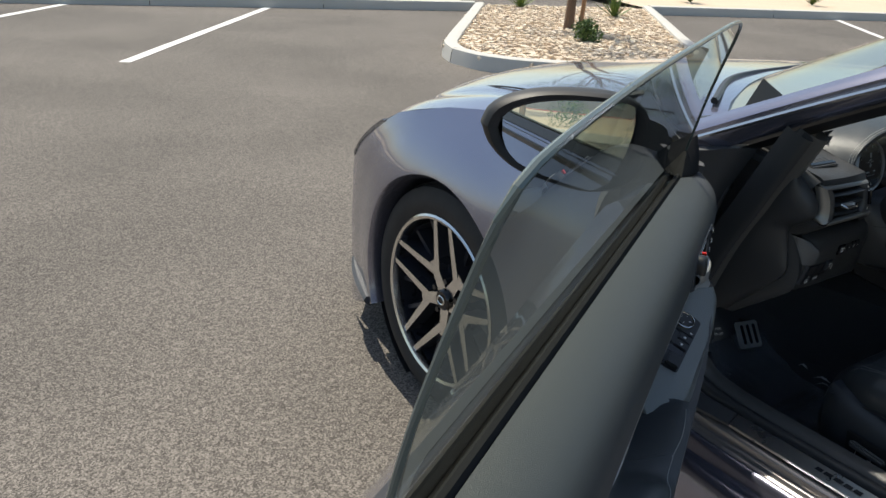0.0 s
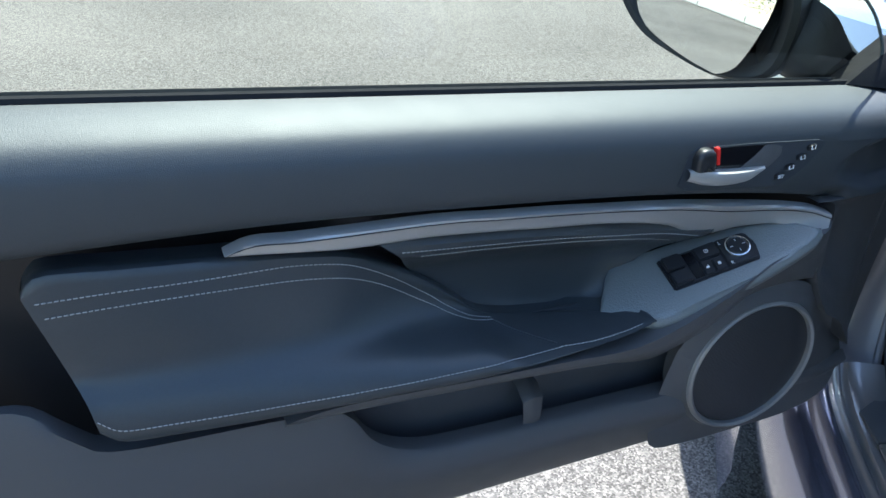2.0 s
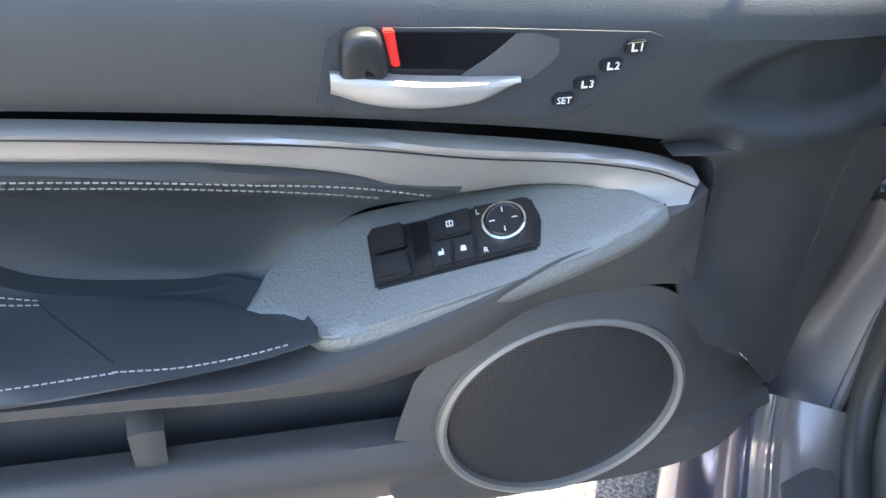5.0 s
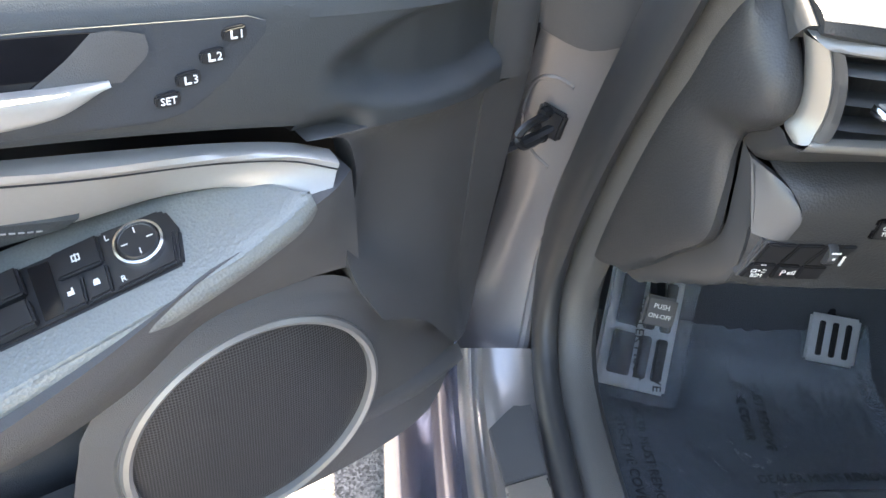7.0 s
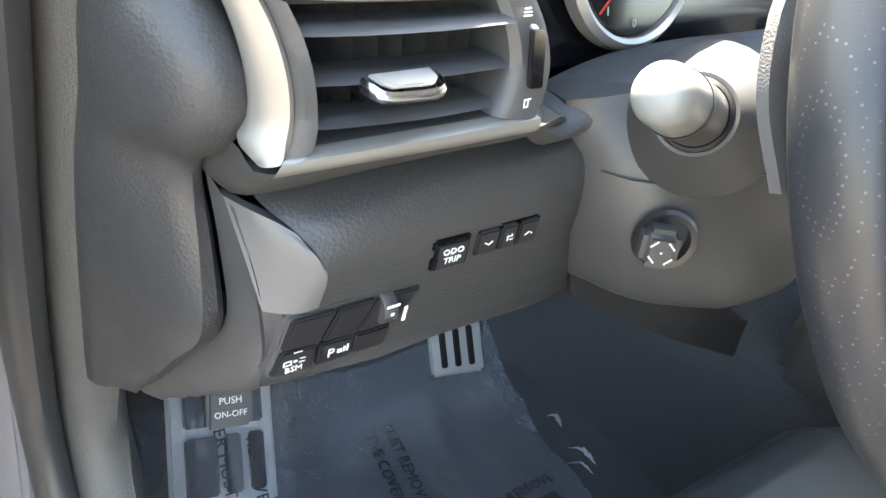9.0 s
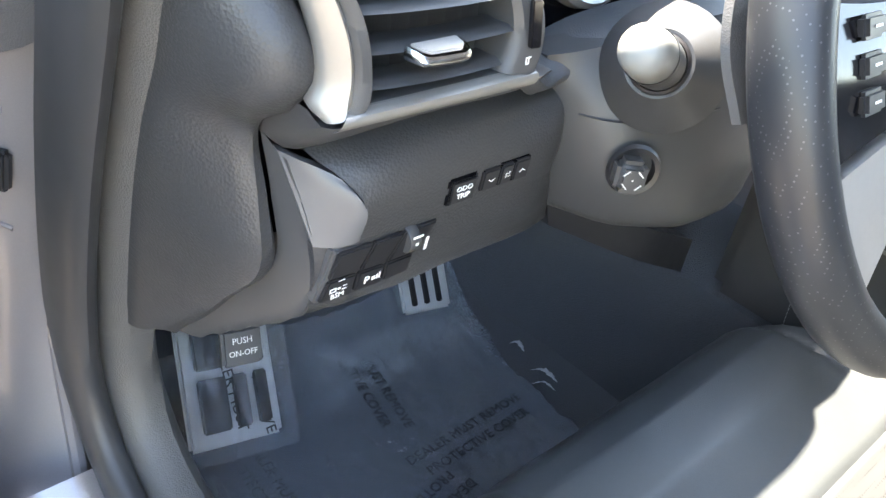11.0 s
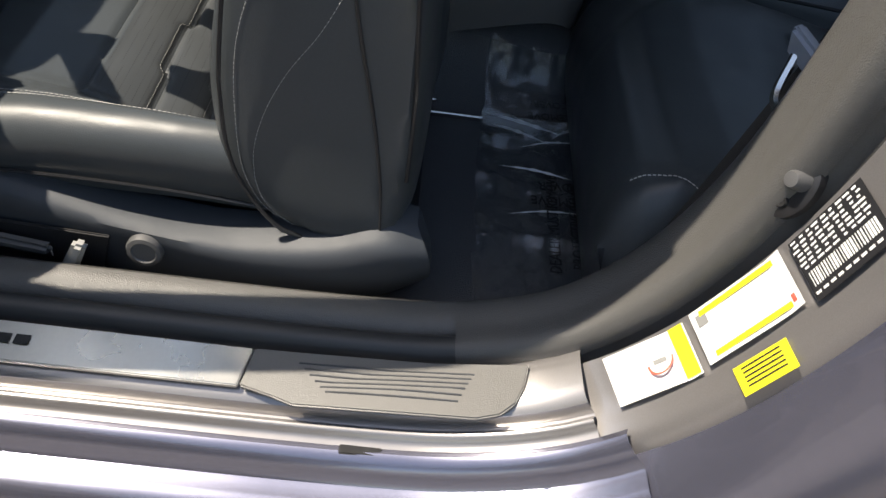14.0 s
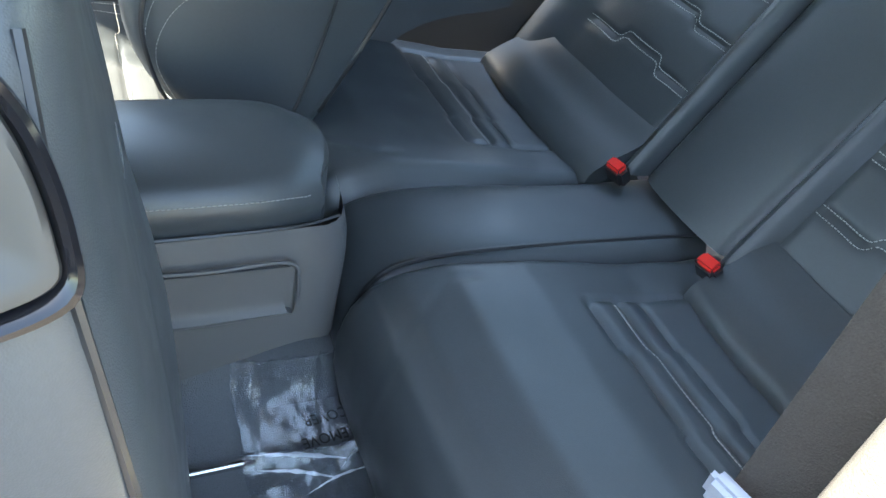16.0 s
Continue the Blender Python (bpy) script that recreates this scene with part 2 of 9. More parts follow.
def tube(pts, r, n=24, seg=8, flat=1.0, ring=False):
    """A round bar along a curve; r: one radius, or a list of them spread over it."""
    path = spline(pts, n)
    bm = bmesh.new()
    rings = []
    up0 = Vector((0, 0, 1))
    for i, p in enumerate(path):
        t = (path[min(i + 1, n - 1)] - path[max(i - 1, 0)]).normalized()
        side = t.cross(up0)
        if side.length < 0.05:
            side = t.cross(Vector((0, 1, 0)))
        side.normalize()
        up = side.cross(t)
        k = i / (n - 1)
        rr = r if not isinstance(r, (list, tuple)) else r[min(int(k * (len(r) - 1)), len(r) - 2)] * (1 - (k * (len(r) - 1)) % 1) + r[min(int(k * (len(r) - 1)) + 1, len(r) - 1)] * ((k * (len(r) - 1)) % 1)
        rings.append([bm.verts.new(p + side * rr * math.cos(6.2832 * j / seg) + up * rr * flat * math.sin(6.2832 * j / seg)) for j in range(seg)])
    for a, b in zip(rings, rings[1:]):
        for j in range(seg):
            bm.faces.new((a[j], a[(j + 1) % seg], b[(j + 1) % seg], b[j]))
    bm.faces.new(rings[0])
    bm.faces.new(rings[-1][::-1])
    return bm


def plate(poly, thick, bevel=0.002, normal=None):
    """A flat plate: poly in world places (its front face), carried backwards by thick along the normal, with rounded edges."""
    p = [Vector(q) for q in poly]
    n = normal or Vector((0, 0, 0))
    if normal is None:
        for a, b in zip(p, p[1:] + p[:1]):
            n += a.cross(b)
        n.normalize()
    n = Vector(n).normalized()
    bm = bmesh.new()
    f = bm.faces.new([bm.verts.new(q) for q in p])
    g = bmesh.ops.extrude_face_region(bm, geom=[f])
    for v in [x for x in g["geom"] if isinstance(x, bmesh.types.BMVert)]:
        v.co -= n * thick
    if bevel:
        bmesh.ops.recalc_face_normals(bm, faces=bm.faces[:])
        bmesh.ops.bevel(bm, geom=bm.edges[:], offset=bevel, segments=2, affect="EDGES", clamp_overlap=True)
    return bm


def box(c, size, bevel=0.003, m=None, seg=2):
    bm = bmesh.new()
    bmesh.ops.create_cube(bm, size=1)
    for v in bm.verts:
        v.co = Vector((v.co.x * size[0], v.co.y * size[1], v.co.z * size[2]))
    if bevel:
        bmesh.ops.bevel(bm, geom=bm.edges[:], offset=bevel, segments=seg, affect="EDGES", clamp_overlap=True)
    mm = Matrix.Translation(c) @ (m or Matrix())
    bm.transform(mm)
    return bm


def frame_of(o, x, z):
    """A pose at o whose x and z axes point along the given ways."""
    x, z = Vector(x).normalized(), Vector(z)
    z = (z - x * z.dot(x)).normalized()
    y = z.cross(x)
    return Matrix(((x.x, y.x, z.x, o[0]), (x.y, y.y, z.y, o[1]), (x.z, y.z, z.z, o[2]), (0, 0, 0, 1)))


def lathe(profile, m, seg=48):
    """Turns a profile of (radius, height) round the z axis of the pose m."""
    bm = bmesh.new()
    rings = []
    for r, h in profile:
        if r < 1e-6:
            rings.append([bm.verts.new((0, 0, h))])
        else:
            rings.append([bm.verts.new((r * math.cos(6.283185 * j / seg), r * math.sin(6.283185 * j / seg), h)) for j in range(seg)])
    for a, b in zip(rings, rings[1:]):
        for j in range(seg):
            k = (j + 1) % seg
            if len(a) == 1 and len(b) > 1:
                bm.faces.new((a[0], b[j], b[k]))
            elif len(b) == 1 and len(a) > 1:
                bm.faces.new((a[j], a[k], b[0]))
            elif len(a) > 1:
                bm.faces.new((a[j], a[k], b[k], b[j]))
    bm.transform(m)
    return bm


def writing(name, text, m, size, parent, mat=None, label="", extrude=0.0003, squeeze=1.0):
    """Letters of the built-in font, lying in the pose m's xy plane, centred."""
    cu = bpy.data.curves.new(name, "FONT")
    cu.body, cu.size, cu.extrude, cu.align_x, cu.align_y = text, size, extrude, "CENTER", "CENTER"
    cu.resolution_u = 2
    tmp = bpy.data.objects.new("letters", cu)
    me = bpy.data.meshes.new_from_object(tmp)
    bm = bmesh.new()
    bm.from_mesh(me)
    bpy.data.objects.remove(tmp)
    bpy.data.meshes.remove(me)
    bm.transform(m @ Matrix.Diagonal((squeeze, 1, 1, 1)))
    return part(name, bm, mat or WHITE, parent, label, smooth=False)


def bars(name, rects, m, parent, mat=None, label="", h=0.0004):
    """Flat printed bars (x, y, width, height) in the pose m's xy plane."""
    bm = bmesh.new()
    for x, y, w, hh in rects:
        b = bmesh.ops.create_cube(bm, size=1)["verts"]
        for v in b:
            v.co = Vector((x + v.co.x * w, y + v.co.y * hh, v.co.z * h))
    bm.transform(m)
    return part(name, bm, mat or WHITE, parent, label, smooth=False)


def laid(ob, pts, way, lift=0.0006):
    """The points carried along way on to the mesh ob, which stands in world places but for its parents."""
    off = base_of(ob.parent)
    tree_ = BVHTree.FromPolygons([v.co + off for v in ob.data.vertices], [tuple(p.vertices) for p in ob.data.polygons])
    way = Vector(way).normalized()
    out = []
    for p in pts:
        hit = tree_.ray_cast(Vector(p) - way * 0.08, way, 0.2)[0]
        out.append(hit - way * lift if hit is not None else Vector(p))
    return out


def stitching(pts, parent, name="stitching", step=0.005, r=0.00045, mat=None, way=None):
    """A row of thread stitches along a curve; way: the direction in which it is laid on to its parent's skin."""
    if way is not None:
        pts = laid(parent, spline(pts, 60), way)
    n = max(3, int(sum((Vector(b) - Vector(a)).length for a, b in zip(pts, pts[1:])) / step))
    path = spline(pts, n * 2)
    bm = bmesh.new()
    for i in range(0, len(path) - 1, 2):
        a, b = path[i], path[i + 1]
        d = b - a
        b = a + d * 1.35
        t = d.normalized()
        s = t.cross(Vector((0.31, 0.52, 0.79))).normalized()
        u = s.cross(t)
        q = []
        for e in (a, b):
            q.append([bm.verts.new(e + s * r * math.cos(k * 1.5708) + u * r * math.sin(k * 1.5708)) for k in range(4)])
        for k in range(4):
            bm.faces.new((q[0][k], q[0][(k + 1) % 4], q[1][(k + 1) % 4], q[1][k]))
        bm.faces.new(q[0])
        bm.faces.new(q[1][::-1])
    return part(name, bm, mat or STITCH, parent, "light grey thread")


# ---- ground ----
bm = bmesh.new()
bmesh.ops.create_grid(bm, x_segments=8, y_segments=8, size=400)
ground = part("ground", bm, ASPHALT)
tagged(ground, "worn grey-brown asphalt of a parking lot", "ground", kind="structure")


def road_line(a, b, w):
    a, b = Vector((*a, 0.004)), Vector((*b, 0.004))
    s = (b - a).normalized().cross(Vector((0, 0, 1))) * w / 2
    bm = bmesh.new()
    n = 30
    l = [bm.verts.new(a.lerp(b, i / n) + s * (1 + 0.05 * math.sin(i * 7.1))) for i in range(n + 1)]
    r = [bm.verts.new(a.lerp(b, i / n) - s * (1 + 0.05 * math.sin(i * 5.3))) for i in range(n + 1)]
    for i in range(n):
        bm.faces.new((l[i], l[i + 1], r[i + 1], r[i]))
    ob = part("parking_line", bm, LINE)
    return tagged(ob, "white painted parking bay line on asphalt", "parking line", "parking bay lines", "structure")


road_line((-0.25, 7.42), (3.3, 12.1), 0.11)
road_line((-2.7, 8.5), (0.9, 13.25), 0.11)
road_line((-5.2, 9.7), (-1.6, 14.4), 0.11)
road_line((11.0, 6.3), (14.5, 9.7), 0.11)

# ---- car body ----
car = thing("car", (0, 0.6, 0), "grey-purple metallic two-door car parked with its driver door open", "car")
WHEEL = Vector((-0.885, 1.38, 0.335))


def side_x(y, z):
    x = -0.905 + 0.16 * max(0, (z - 0.62) / 0.36) ** 2 - 0.012 * max(0, 1 - abs(math.hypot(y - 1.38, z - 0.335) - 0.37) / 0.12)
    return x + 0.42 * max(0, y - 1.55) ** 2 + 0.03 * max(0, 0.35 - z)


def fender_edge(ang):
    """Outer rim of the wing in direction ang from the hub."""
    c, s = math.cos(ang), math.sin(ang)
    top = [(2.02, 0.10), (2.0, 0.40), (1.975, 0.58), (1.90, 0.66), (1.78, 0.745), (1.66, 0.82), (1.45, 0.875), (1.2, 0.912), (0.95, 0.94), (0.74, 0.955), (0.735, 0.6), (0.735, 0.15)]
    best = 0.7
    for (y0, z0), (y1, z1) in zip(top, top[1:]):
        ey, ez = y1 - y0, z1 - z0
        det = c * -ez + s * ey
        if abs(det) < 1e-9:
            continue
        ay, az = y0 - 1.38, z0 - 0.335
        r = (ay * -ez + az * ey) / det
        k = (c * az - s * ay) / det
        if r > 0 and -0.001 <= k <= 1.001:
            best = r
    return best


def fender():
    bm = bmesh.new()
    grid = []
    n, m = 72, 12
    for i in range(n + 1):
        a = radians(-24 + 232 * i / n)
        r1 = fender_edge(a)
        col = []
        for k in range(m + 1):
            r = 0.368 + (r1 - 0.368) * (k / m) ** 1.3
            y, z = 1.38 + r * math.cos(a), 0.335 + r * math.sin(a)
            col.append(bm.verts.new((side_x(y, z), y, z)))
        y, z = 1.38 + 0.356 * math.cos(a), 0.335 + 0.356 * math.sin(a)
        lip = bm.verts.new((side_x(y, z) + 0.02, y, z))
        y, z = 1.38 + 0.37 * math.cos(a), 0.335 + 0.37 * math.sin(a)
        deep = bm.verts.new((-0.60, y, z))
        grid.append([deep, lip] + col)
    for a, b in zip(grid, grid[1:]):
        for k in range(len(a) - 1):
            bm.faces.new((a[k], a[k + 1], b[k + 1], b[k]))
    return bm


fender_ob = part("front_wing", fender(), PAINT, car)
bm = lathe([(0.0, 0.0), (0.38, 0.0), (0.38, 0.26)], frame_of((-0.60, 1.38, 0.335), (0, 1, 0), (-1, 0, 0)), 40)
part("wheel_arch_liner", bm, BLACK, car)
TOPC = [(1.99, 0.56), (1.90, 0.655), (1.78, 0.74), (1.66, 0.815), (1.45, 0.871), (1.2, 0.908), (0.95, 0.937), (0.74, 0.952)]
edge = [(side_x(y, z) + 0.002, y, z + 0.002) for y, z in TOPC]


def hood_row(k, lift, fwd):
    return [((1 - k) * x, y + fwd * (1 if y > 1.5 else 0.3 if y > 1 else -0.0) * 1.0, z + lift * (0.4 if y > 1.85 else 1.0)) for (x, y, z) in edge]


rows = [edge, hood_row(0.10, 0.022, 0.02), hood_row(0.18, 0.026, 0.03), hood_row(0.24, 0.042, 0.05), hood_row(0.5, 0.066, 0.12), hood_row(0.8, 0.078, 0.16), hood_row(1.0, 0.08, 0.17)]
part("bonnet", loft(rows, 40, 4), PAINT, car)
rows = [[(-x, y, z) for x, y, z in r] for r in rows]
part("bonnet", loft(rows, 30, 3), PAINT, car)
part("bonnet_gap", tube([(-0.665 + 0.02, 0.85, 0.972), (-0.66, 1.2, 0.945), (-0.63, 1.5, 0.91), (-0.56, 1.75, 0.845)], 0.0025, 20, 6), BLACK, car)
# front bumper across the nose
fr = [(-0.80, 2.0, 0.56), (-0.6, 2.16, 0.58), (0, 2.26, 0.60), (0.6, 2.16, 0.58), (0.8, 2.0, 0.56)]
lo = [(-0.80, 2.02, 0.12), (-0.6, 2.2, 0.12), (0, 2.3, 0.12), (0.6, 2.2, 0.12), (0.8, 2.02, 0.12)]
md = [(-0.80, 2.01, 0.36), (-0.6, 2.2, 0.36), (0, 2.32, 0.36), (0.6, 2.2, 0.36), (0.8, 2.01, 0.36)]
part("front_bumper", loft([fr, md, lo], 30, 6, (0, -0.1, 0)), PAINT, car)
# headlamp in the corner of the wing
hl = [[(side_x(y, z) - 0.003, y, z) for y, z in row] for row in (
    [(1.955, 0.61), (1.88, 0.675), (1.80, 0.73), (1.72, 0.782)], [(1.94, 0.63), (1.865, 0.695), (1.80, 0.742), (1.735, 0.784)])]
part("headlamp", loft([hl[0], [(x - 0.004, y, z) for x, y, z in spline(hl[1], 4)]], 16, 3, (0.02, 0, 0)), glass("headlamp glass", (0.55, 0.56, 0.58)), car, "clear headlamp lens with an amber marker")
# bumper lip at the front corner
# dark plastic colour stands in for body paint lying in shade
part("bumper_lip", loft([[(side_x(y, 0.22) - o, y, z) for y, z, o in ((1.985, 0.24, 0.0), (1.93, 0.222, 0.005), (1.86, 0.205, 0.007), (1.76, 0.19, 0.004))], [(side_x(y, 0.22) - o - 0.003, y, z - 0.014) for y, z, o in ((1.985, 0.24, 0.004), (1.93, 0.222, 0.013), (1.86, 0.205, 0.016), (1.76, 0.19, 0.009))], [(side_x(y, 0.16) + 0.004, y, z - 0.035) for y, z in ((1.985, 0.24), (1.93, 0.222), (1.86, 0.205), (1.76, 0.19))]], 14, 3, (0.03, 0, 0)), SOFT, car)

# wheel
m_wheel = frame_of(WHEEL, (0, 1, 0), (-1, 0, 0))
wheel = new("wheel")
wheel.parent = car
part("tyre", lathe([(0.232, -0.21), (0.28, -0.225), (0.325, -0.215), (0.334, -0.18), (0.335, -0.10), (0.335, -0.045), (0.328, -0.012), (0.30, 0.004), (0.268, 0.002), (0.252, -0.006), (0.248, -0.02)], m_wheel, 72), TYRE, wheel)
for k in range(4):
    h = -0.05 - 0.045 * k
    part("tread_rib", lathe([(0.3355, h - 0.016), (0.338, h - 0.013), (0.338, h + 0.013), (0.3355, h + 0.016)], m_wheel, 72), TYRE, wheel)
part("rim", lathe([(0.252, -0.01), (0.254, -0.002), (0.248, 0.002), (0.240, -0.002), (0.236, -0.02), (0.228, -0.09), (0.225, -0.19)], m_wheel, 72), CHROME, wheel, "machined silver rim lip")
part("brake_disc", lathe([(0.0, -0.13), (0.165, -0.13), (0.165, -0.15)], m_wheel, 40), material("brake disc", (0.28, 0.27, 0.26), 0.4, 0.9, vary=0.2), wheel)
part("barrel", lathe([(0.226, -0.02), (0.226, -0.2), (0.0, -0.2)], m_wheel, 48), RIMDARK, wheel)


def spoke(a0, r0, a1, r1, w0, w1, h0, h1):
    p = Vector((r0 * math.cos(a0), r0 * math.sin(a0), h0))
    q = Vector((r1 * math.cos(a1), r1 * math.sin(a1), h1))
    d = q - p
    s = Vector((-d.y, d.x, 0)).normalized()
    bm = bmesh.new()
    v = [bm.verts.new(x) for x in (p + s * w0, p - s * w0, q - s * w1, q + s * w1)]
    f = bm.faces.new(v)
    lowv = [bm.verts.new(x + Vector((0, 0, -0.045)) - (x - (p + q) / 2) * 0.0 + s * k) for x, k in zip((p + s * w0, p - s * w0, q - s * w1, q + s * w1), (0.006, -0.006, -0.006, 0.006))]
    for i in range(4):
        g = bm.faces.new((v[i], v[(i + 1) % 4], lowv[(i + 1) % 4], lowv[i]))
        g.material_index = 1
    bm.transform(m_wheel)
    return bm


for k in range(5):
    c = 6.2832 * k / 5 + 0.31
    for sgn in (-1, 1):
        part("spoke", spoke(c + sgn * 0.10, 0.092, c + sgn * 0.49, 0.247, 0.0125, 0.0075, -0.030, -0.006), [CHROME, RIMDARK], wheel, smooth=False)
        part("back_spoke", spoke(c + sgn * 0.30, 0.070, c + sgn * 0.20, 0.238, 0.008, 0.006, -0.060, -0.034), [RIMDARK, RIMDARK], wheel, smooth=False)
    part("spoke_root", spoke(c, 0.03, c, 0.118, 0.02, 0.014, -0.032, -0.029), [CHROME, RIMDARK], wheel, smooth=False)
    part("wheel_nut", lathe([(0, -0.028), (0.009, -0.028), (0.009, -0.05)], m_wheel @ Matrix.Translation((0.056 * math.cos(c + 0.63), 0.056 * math.sin(c + 0.63), 0)), 6), BLACK, wheel, smooth=False)
part("hub_cap", lathe([(0, -0.018), (0.026, -0.019), (0.031, -0.024), (0.031, -0.06)], m_wheel, 32), GLOSS, wheel, "black hub cap with a silver oval badge")
part("badge", lathe([(0.013, -0.0165), (0.016, -0.015), (0.019, -0.0165)], m_wheel @ Matrix.Diagonal((1, 0.75, 1, 1)), 24), CHROME, wheel)

# the other three wheels
hub_at = WHEEL - car.location
for x, y, turn in ((-0.885, -1.35, 0), (0.885, 1.38, 180), (0.885, -1.35, 180)):
    other = wheel.copy()
    scene.collection.objects.link(other)
    other.parent = car
    other.matrix_local = Matrix.Translation(Vector((x, y, 0.335)) - car.location) @ Matrix.Rotation(radians(turn), 4, "Z") @ Matrix.Translation(-hub_at)
    for piece in wheel.children:
        twin = piece.copy()
        scene.collection.objects.link(twin)
        twin.parent = other

# sill, door opening and quarter panel: strips swept along the opening's edge in the y-z plane
OPEN = [(0.50, 1.02), (0.565, 0.88), (0.625, 0.75), (0.668, 0.62), (0.67, 0.53), (0.625, 0.462), (0.55, 0.436), (0.40, 0.43), (0.15, 0.43), (-0.10, 0.432), (-0.22, 0.445), (-0.31, 0.485), (-0.375, 0.56), (-0.415, 0.65), (-0.437, 0.75), (-0.452, 0.88), (-0.47, 1.05), (-0.50, 1.25)]


def opening(x, w, n=96):
    """A curve beside the opening's edge, at x, moved outwards by w; x and w may vary along it (functions of the share of its length)."""
    path = spline([(0, y, z) for y, z in OPEN], n)
    out = []
    for i, p in enumerate(path):
        t = (path[min(i + 1, n - 1)] - path[max(i - 1, 0)]).normalized()
        nrm = Vector((0, t.z, -t.y))
        k = i / (n - 1)
        xx = x(k, p) if callable(x) else x
        ww = w(k, p) if callable(w) else w
        ww *= 1 + 1.1 * max(0, min(1, (p.z - 0.48) / 0.12)) * (p.y > 0.3)
        q = p - nrm * ww
        out.append((xx, q.y, q.z))
    return out


def swept(name, prof, mat, parent, label="", nv=2, n=96, only=None):
    rows = [opening(x, w, n) for x, w in prof]
    cols = []
    bm = bmesh.new()
    grid = []
    for i in range(n):
        col = [Vector(r[i]) for r in rows]
        col = spline(col, (len(col) - 1) * nv + 1) if len(col) > 2 and nv > 1 else col
        if only is None or only(col[0]):
            grid.append([bm.verts.new(v) for v in col])
    for a, b in zip(grid, grid[1:]):
        for j in range(len(a) - 1):
            bm.faces.new((a[j], b[j], b[j + 1], a[j + 1]))
    return part(name, bm, mat, parent, label)


def sill_only(p):
    return p.z < 0.50


def low_only(p):
    return p.z < (0.47 if p.y > 0 else 0.495)


SEALSOFT = material("soft black seal", (0.040, 0.041, 0.043), 0.42, grain=0.1, scale=500, vary=0.1)
# w grows away from the opening (down at the sill, forward at the front pillar, back at the rear one)
swept("sill_trim", [(-0.655, 0.075), (-0.662, 0.02), (-0.672, -0.012), (-0.69, -0.016), (-0.708, -0.010), (-0.716, 0.004)], PILLAR, car, "dark plastic trim along the door opening", 3, 96, lambda p: p.y > -0.235)
swept("pillar_trim", [(-0.655, 0.075), (-0.662, 0.02), (-0.672, -0.0125), (-0.69, -0.0168), (-0.708, -0.014), (-0.724, -0.0145), (-0.736, -0.0115), (-0.742, 0.0), (-0.742, 0.014)], PILLAR, car, "warm grey trim of the rear door pillar", 3, 96, lambda p: p.y < -0.205)
swept("pillar_flange", [(-0.732, 0.002), (-0.738, 0.012), (-0.742, 0.024), (-0.748, 0.034), (-0.753, 0.042)], PILLAR, car, "", 3, 96, lambda p: p.y < -0.20)
swept("door_seal", [(-0.714, 0.006), (-0.715, -0.008), (-0.724, -0.014), (-0.735, -0.011), (-0.741, 0.0), (-0.741, 0.010)], SEALSOFT, car, "rubber weather seal round the door opening", 3, 96, lambda p: p.y > -0.235)
swept("door_jamb", [(-0.738, 0.008), (-0.752, 0.004), (-0.79, 0.008), (-0.798, 0.014)], JAMB, car, "painted door jamb", 2, 96, low_only)
swept("jamb_step", [(-0.798, 0.014), (-0.801, 0.026), (-0.805, 0.028), (-0.809, 0.024), (-0.813, 0.025), (-0.817, 0.031), (-0.824, 0.034)], JAMB, car, "", 3, 96, low_only)


swept("rocker_panel", [(-0.824, 0.034), (-0.830, 0.031), (-0.838, 0.033), (-0.846, 0.044), (-0.850, 0.056), (-0.858, 0.060), (-0.872, 0.061), (-0.884, 0.066), (-0.893, 0.076), (-0.902, 0.11), (-0.90, 0.17), (-0.885, 0.23)], PAINT, car, "glossy grey painted sill", 3, 96, sill_only)
# door sill plates
SCUFF = material("grey scuff plastic", (0.15, 0.147, 0.14), 0.36, grain=0.1, scale=500, bump=0.15, bump_scale=900, kind="voronoi", vary=0.1)
part("sill_plate", plate([(-0.747, 0.485, 0.4365), (-0.7925, 0.472, 0.4345), (-0.7915, 0.005, 0.4335), (-0.748, -0.002, 0.4355)], 0.006, 0.0012), material("brushed sill plate", (0.62, 0.61, 0.58), 0.28, 0.9, grain=0.05, scale=250), car, "brushed metal sill plate")
part("sill_plate_end", plate([(-0.747, 0.60, 0.437), (-0.80, 0.545, 0.434), (-0.7925, 0.474, 0.4345), (-0.747, 0.487, 0.4365)], 0.006, 0.0012), PLASTIC, car)
scuff = part("scuff_plate", plate([(-0.748, -0.004, 0.4365), (-0.7915, 0.003, 0.4345), (-0.800, -0.03, 0.4345), (-0.807, -0.05, 0.4345), (-0.808, -0.225, 0.4465), (-0.803, -0.248, 0.4505), (-0.792, -0.262, 0.455), (-0.775, -0.270, 0.461), (-0.752, -0.274, 0.466), (-0.748, -0.18, 0.442)], 0.006, 0.0015), SCUFF, car, "ribbed dark plastic scuff plate")
for k in range(6):
    x = -0.761 - 0.0062 * k
    part("scuff_rib", tube(laid(scuff, spline([(x, -0.050 - 0.006 * k, 0.45), (x, -0.15, 0.45), (x - 0.001, -0.222 + 0.003 * k, 0.45)], 16), (0, 0, -1), 0.0), 0.0011, 16, 5), SOFT, scuff)
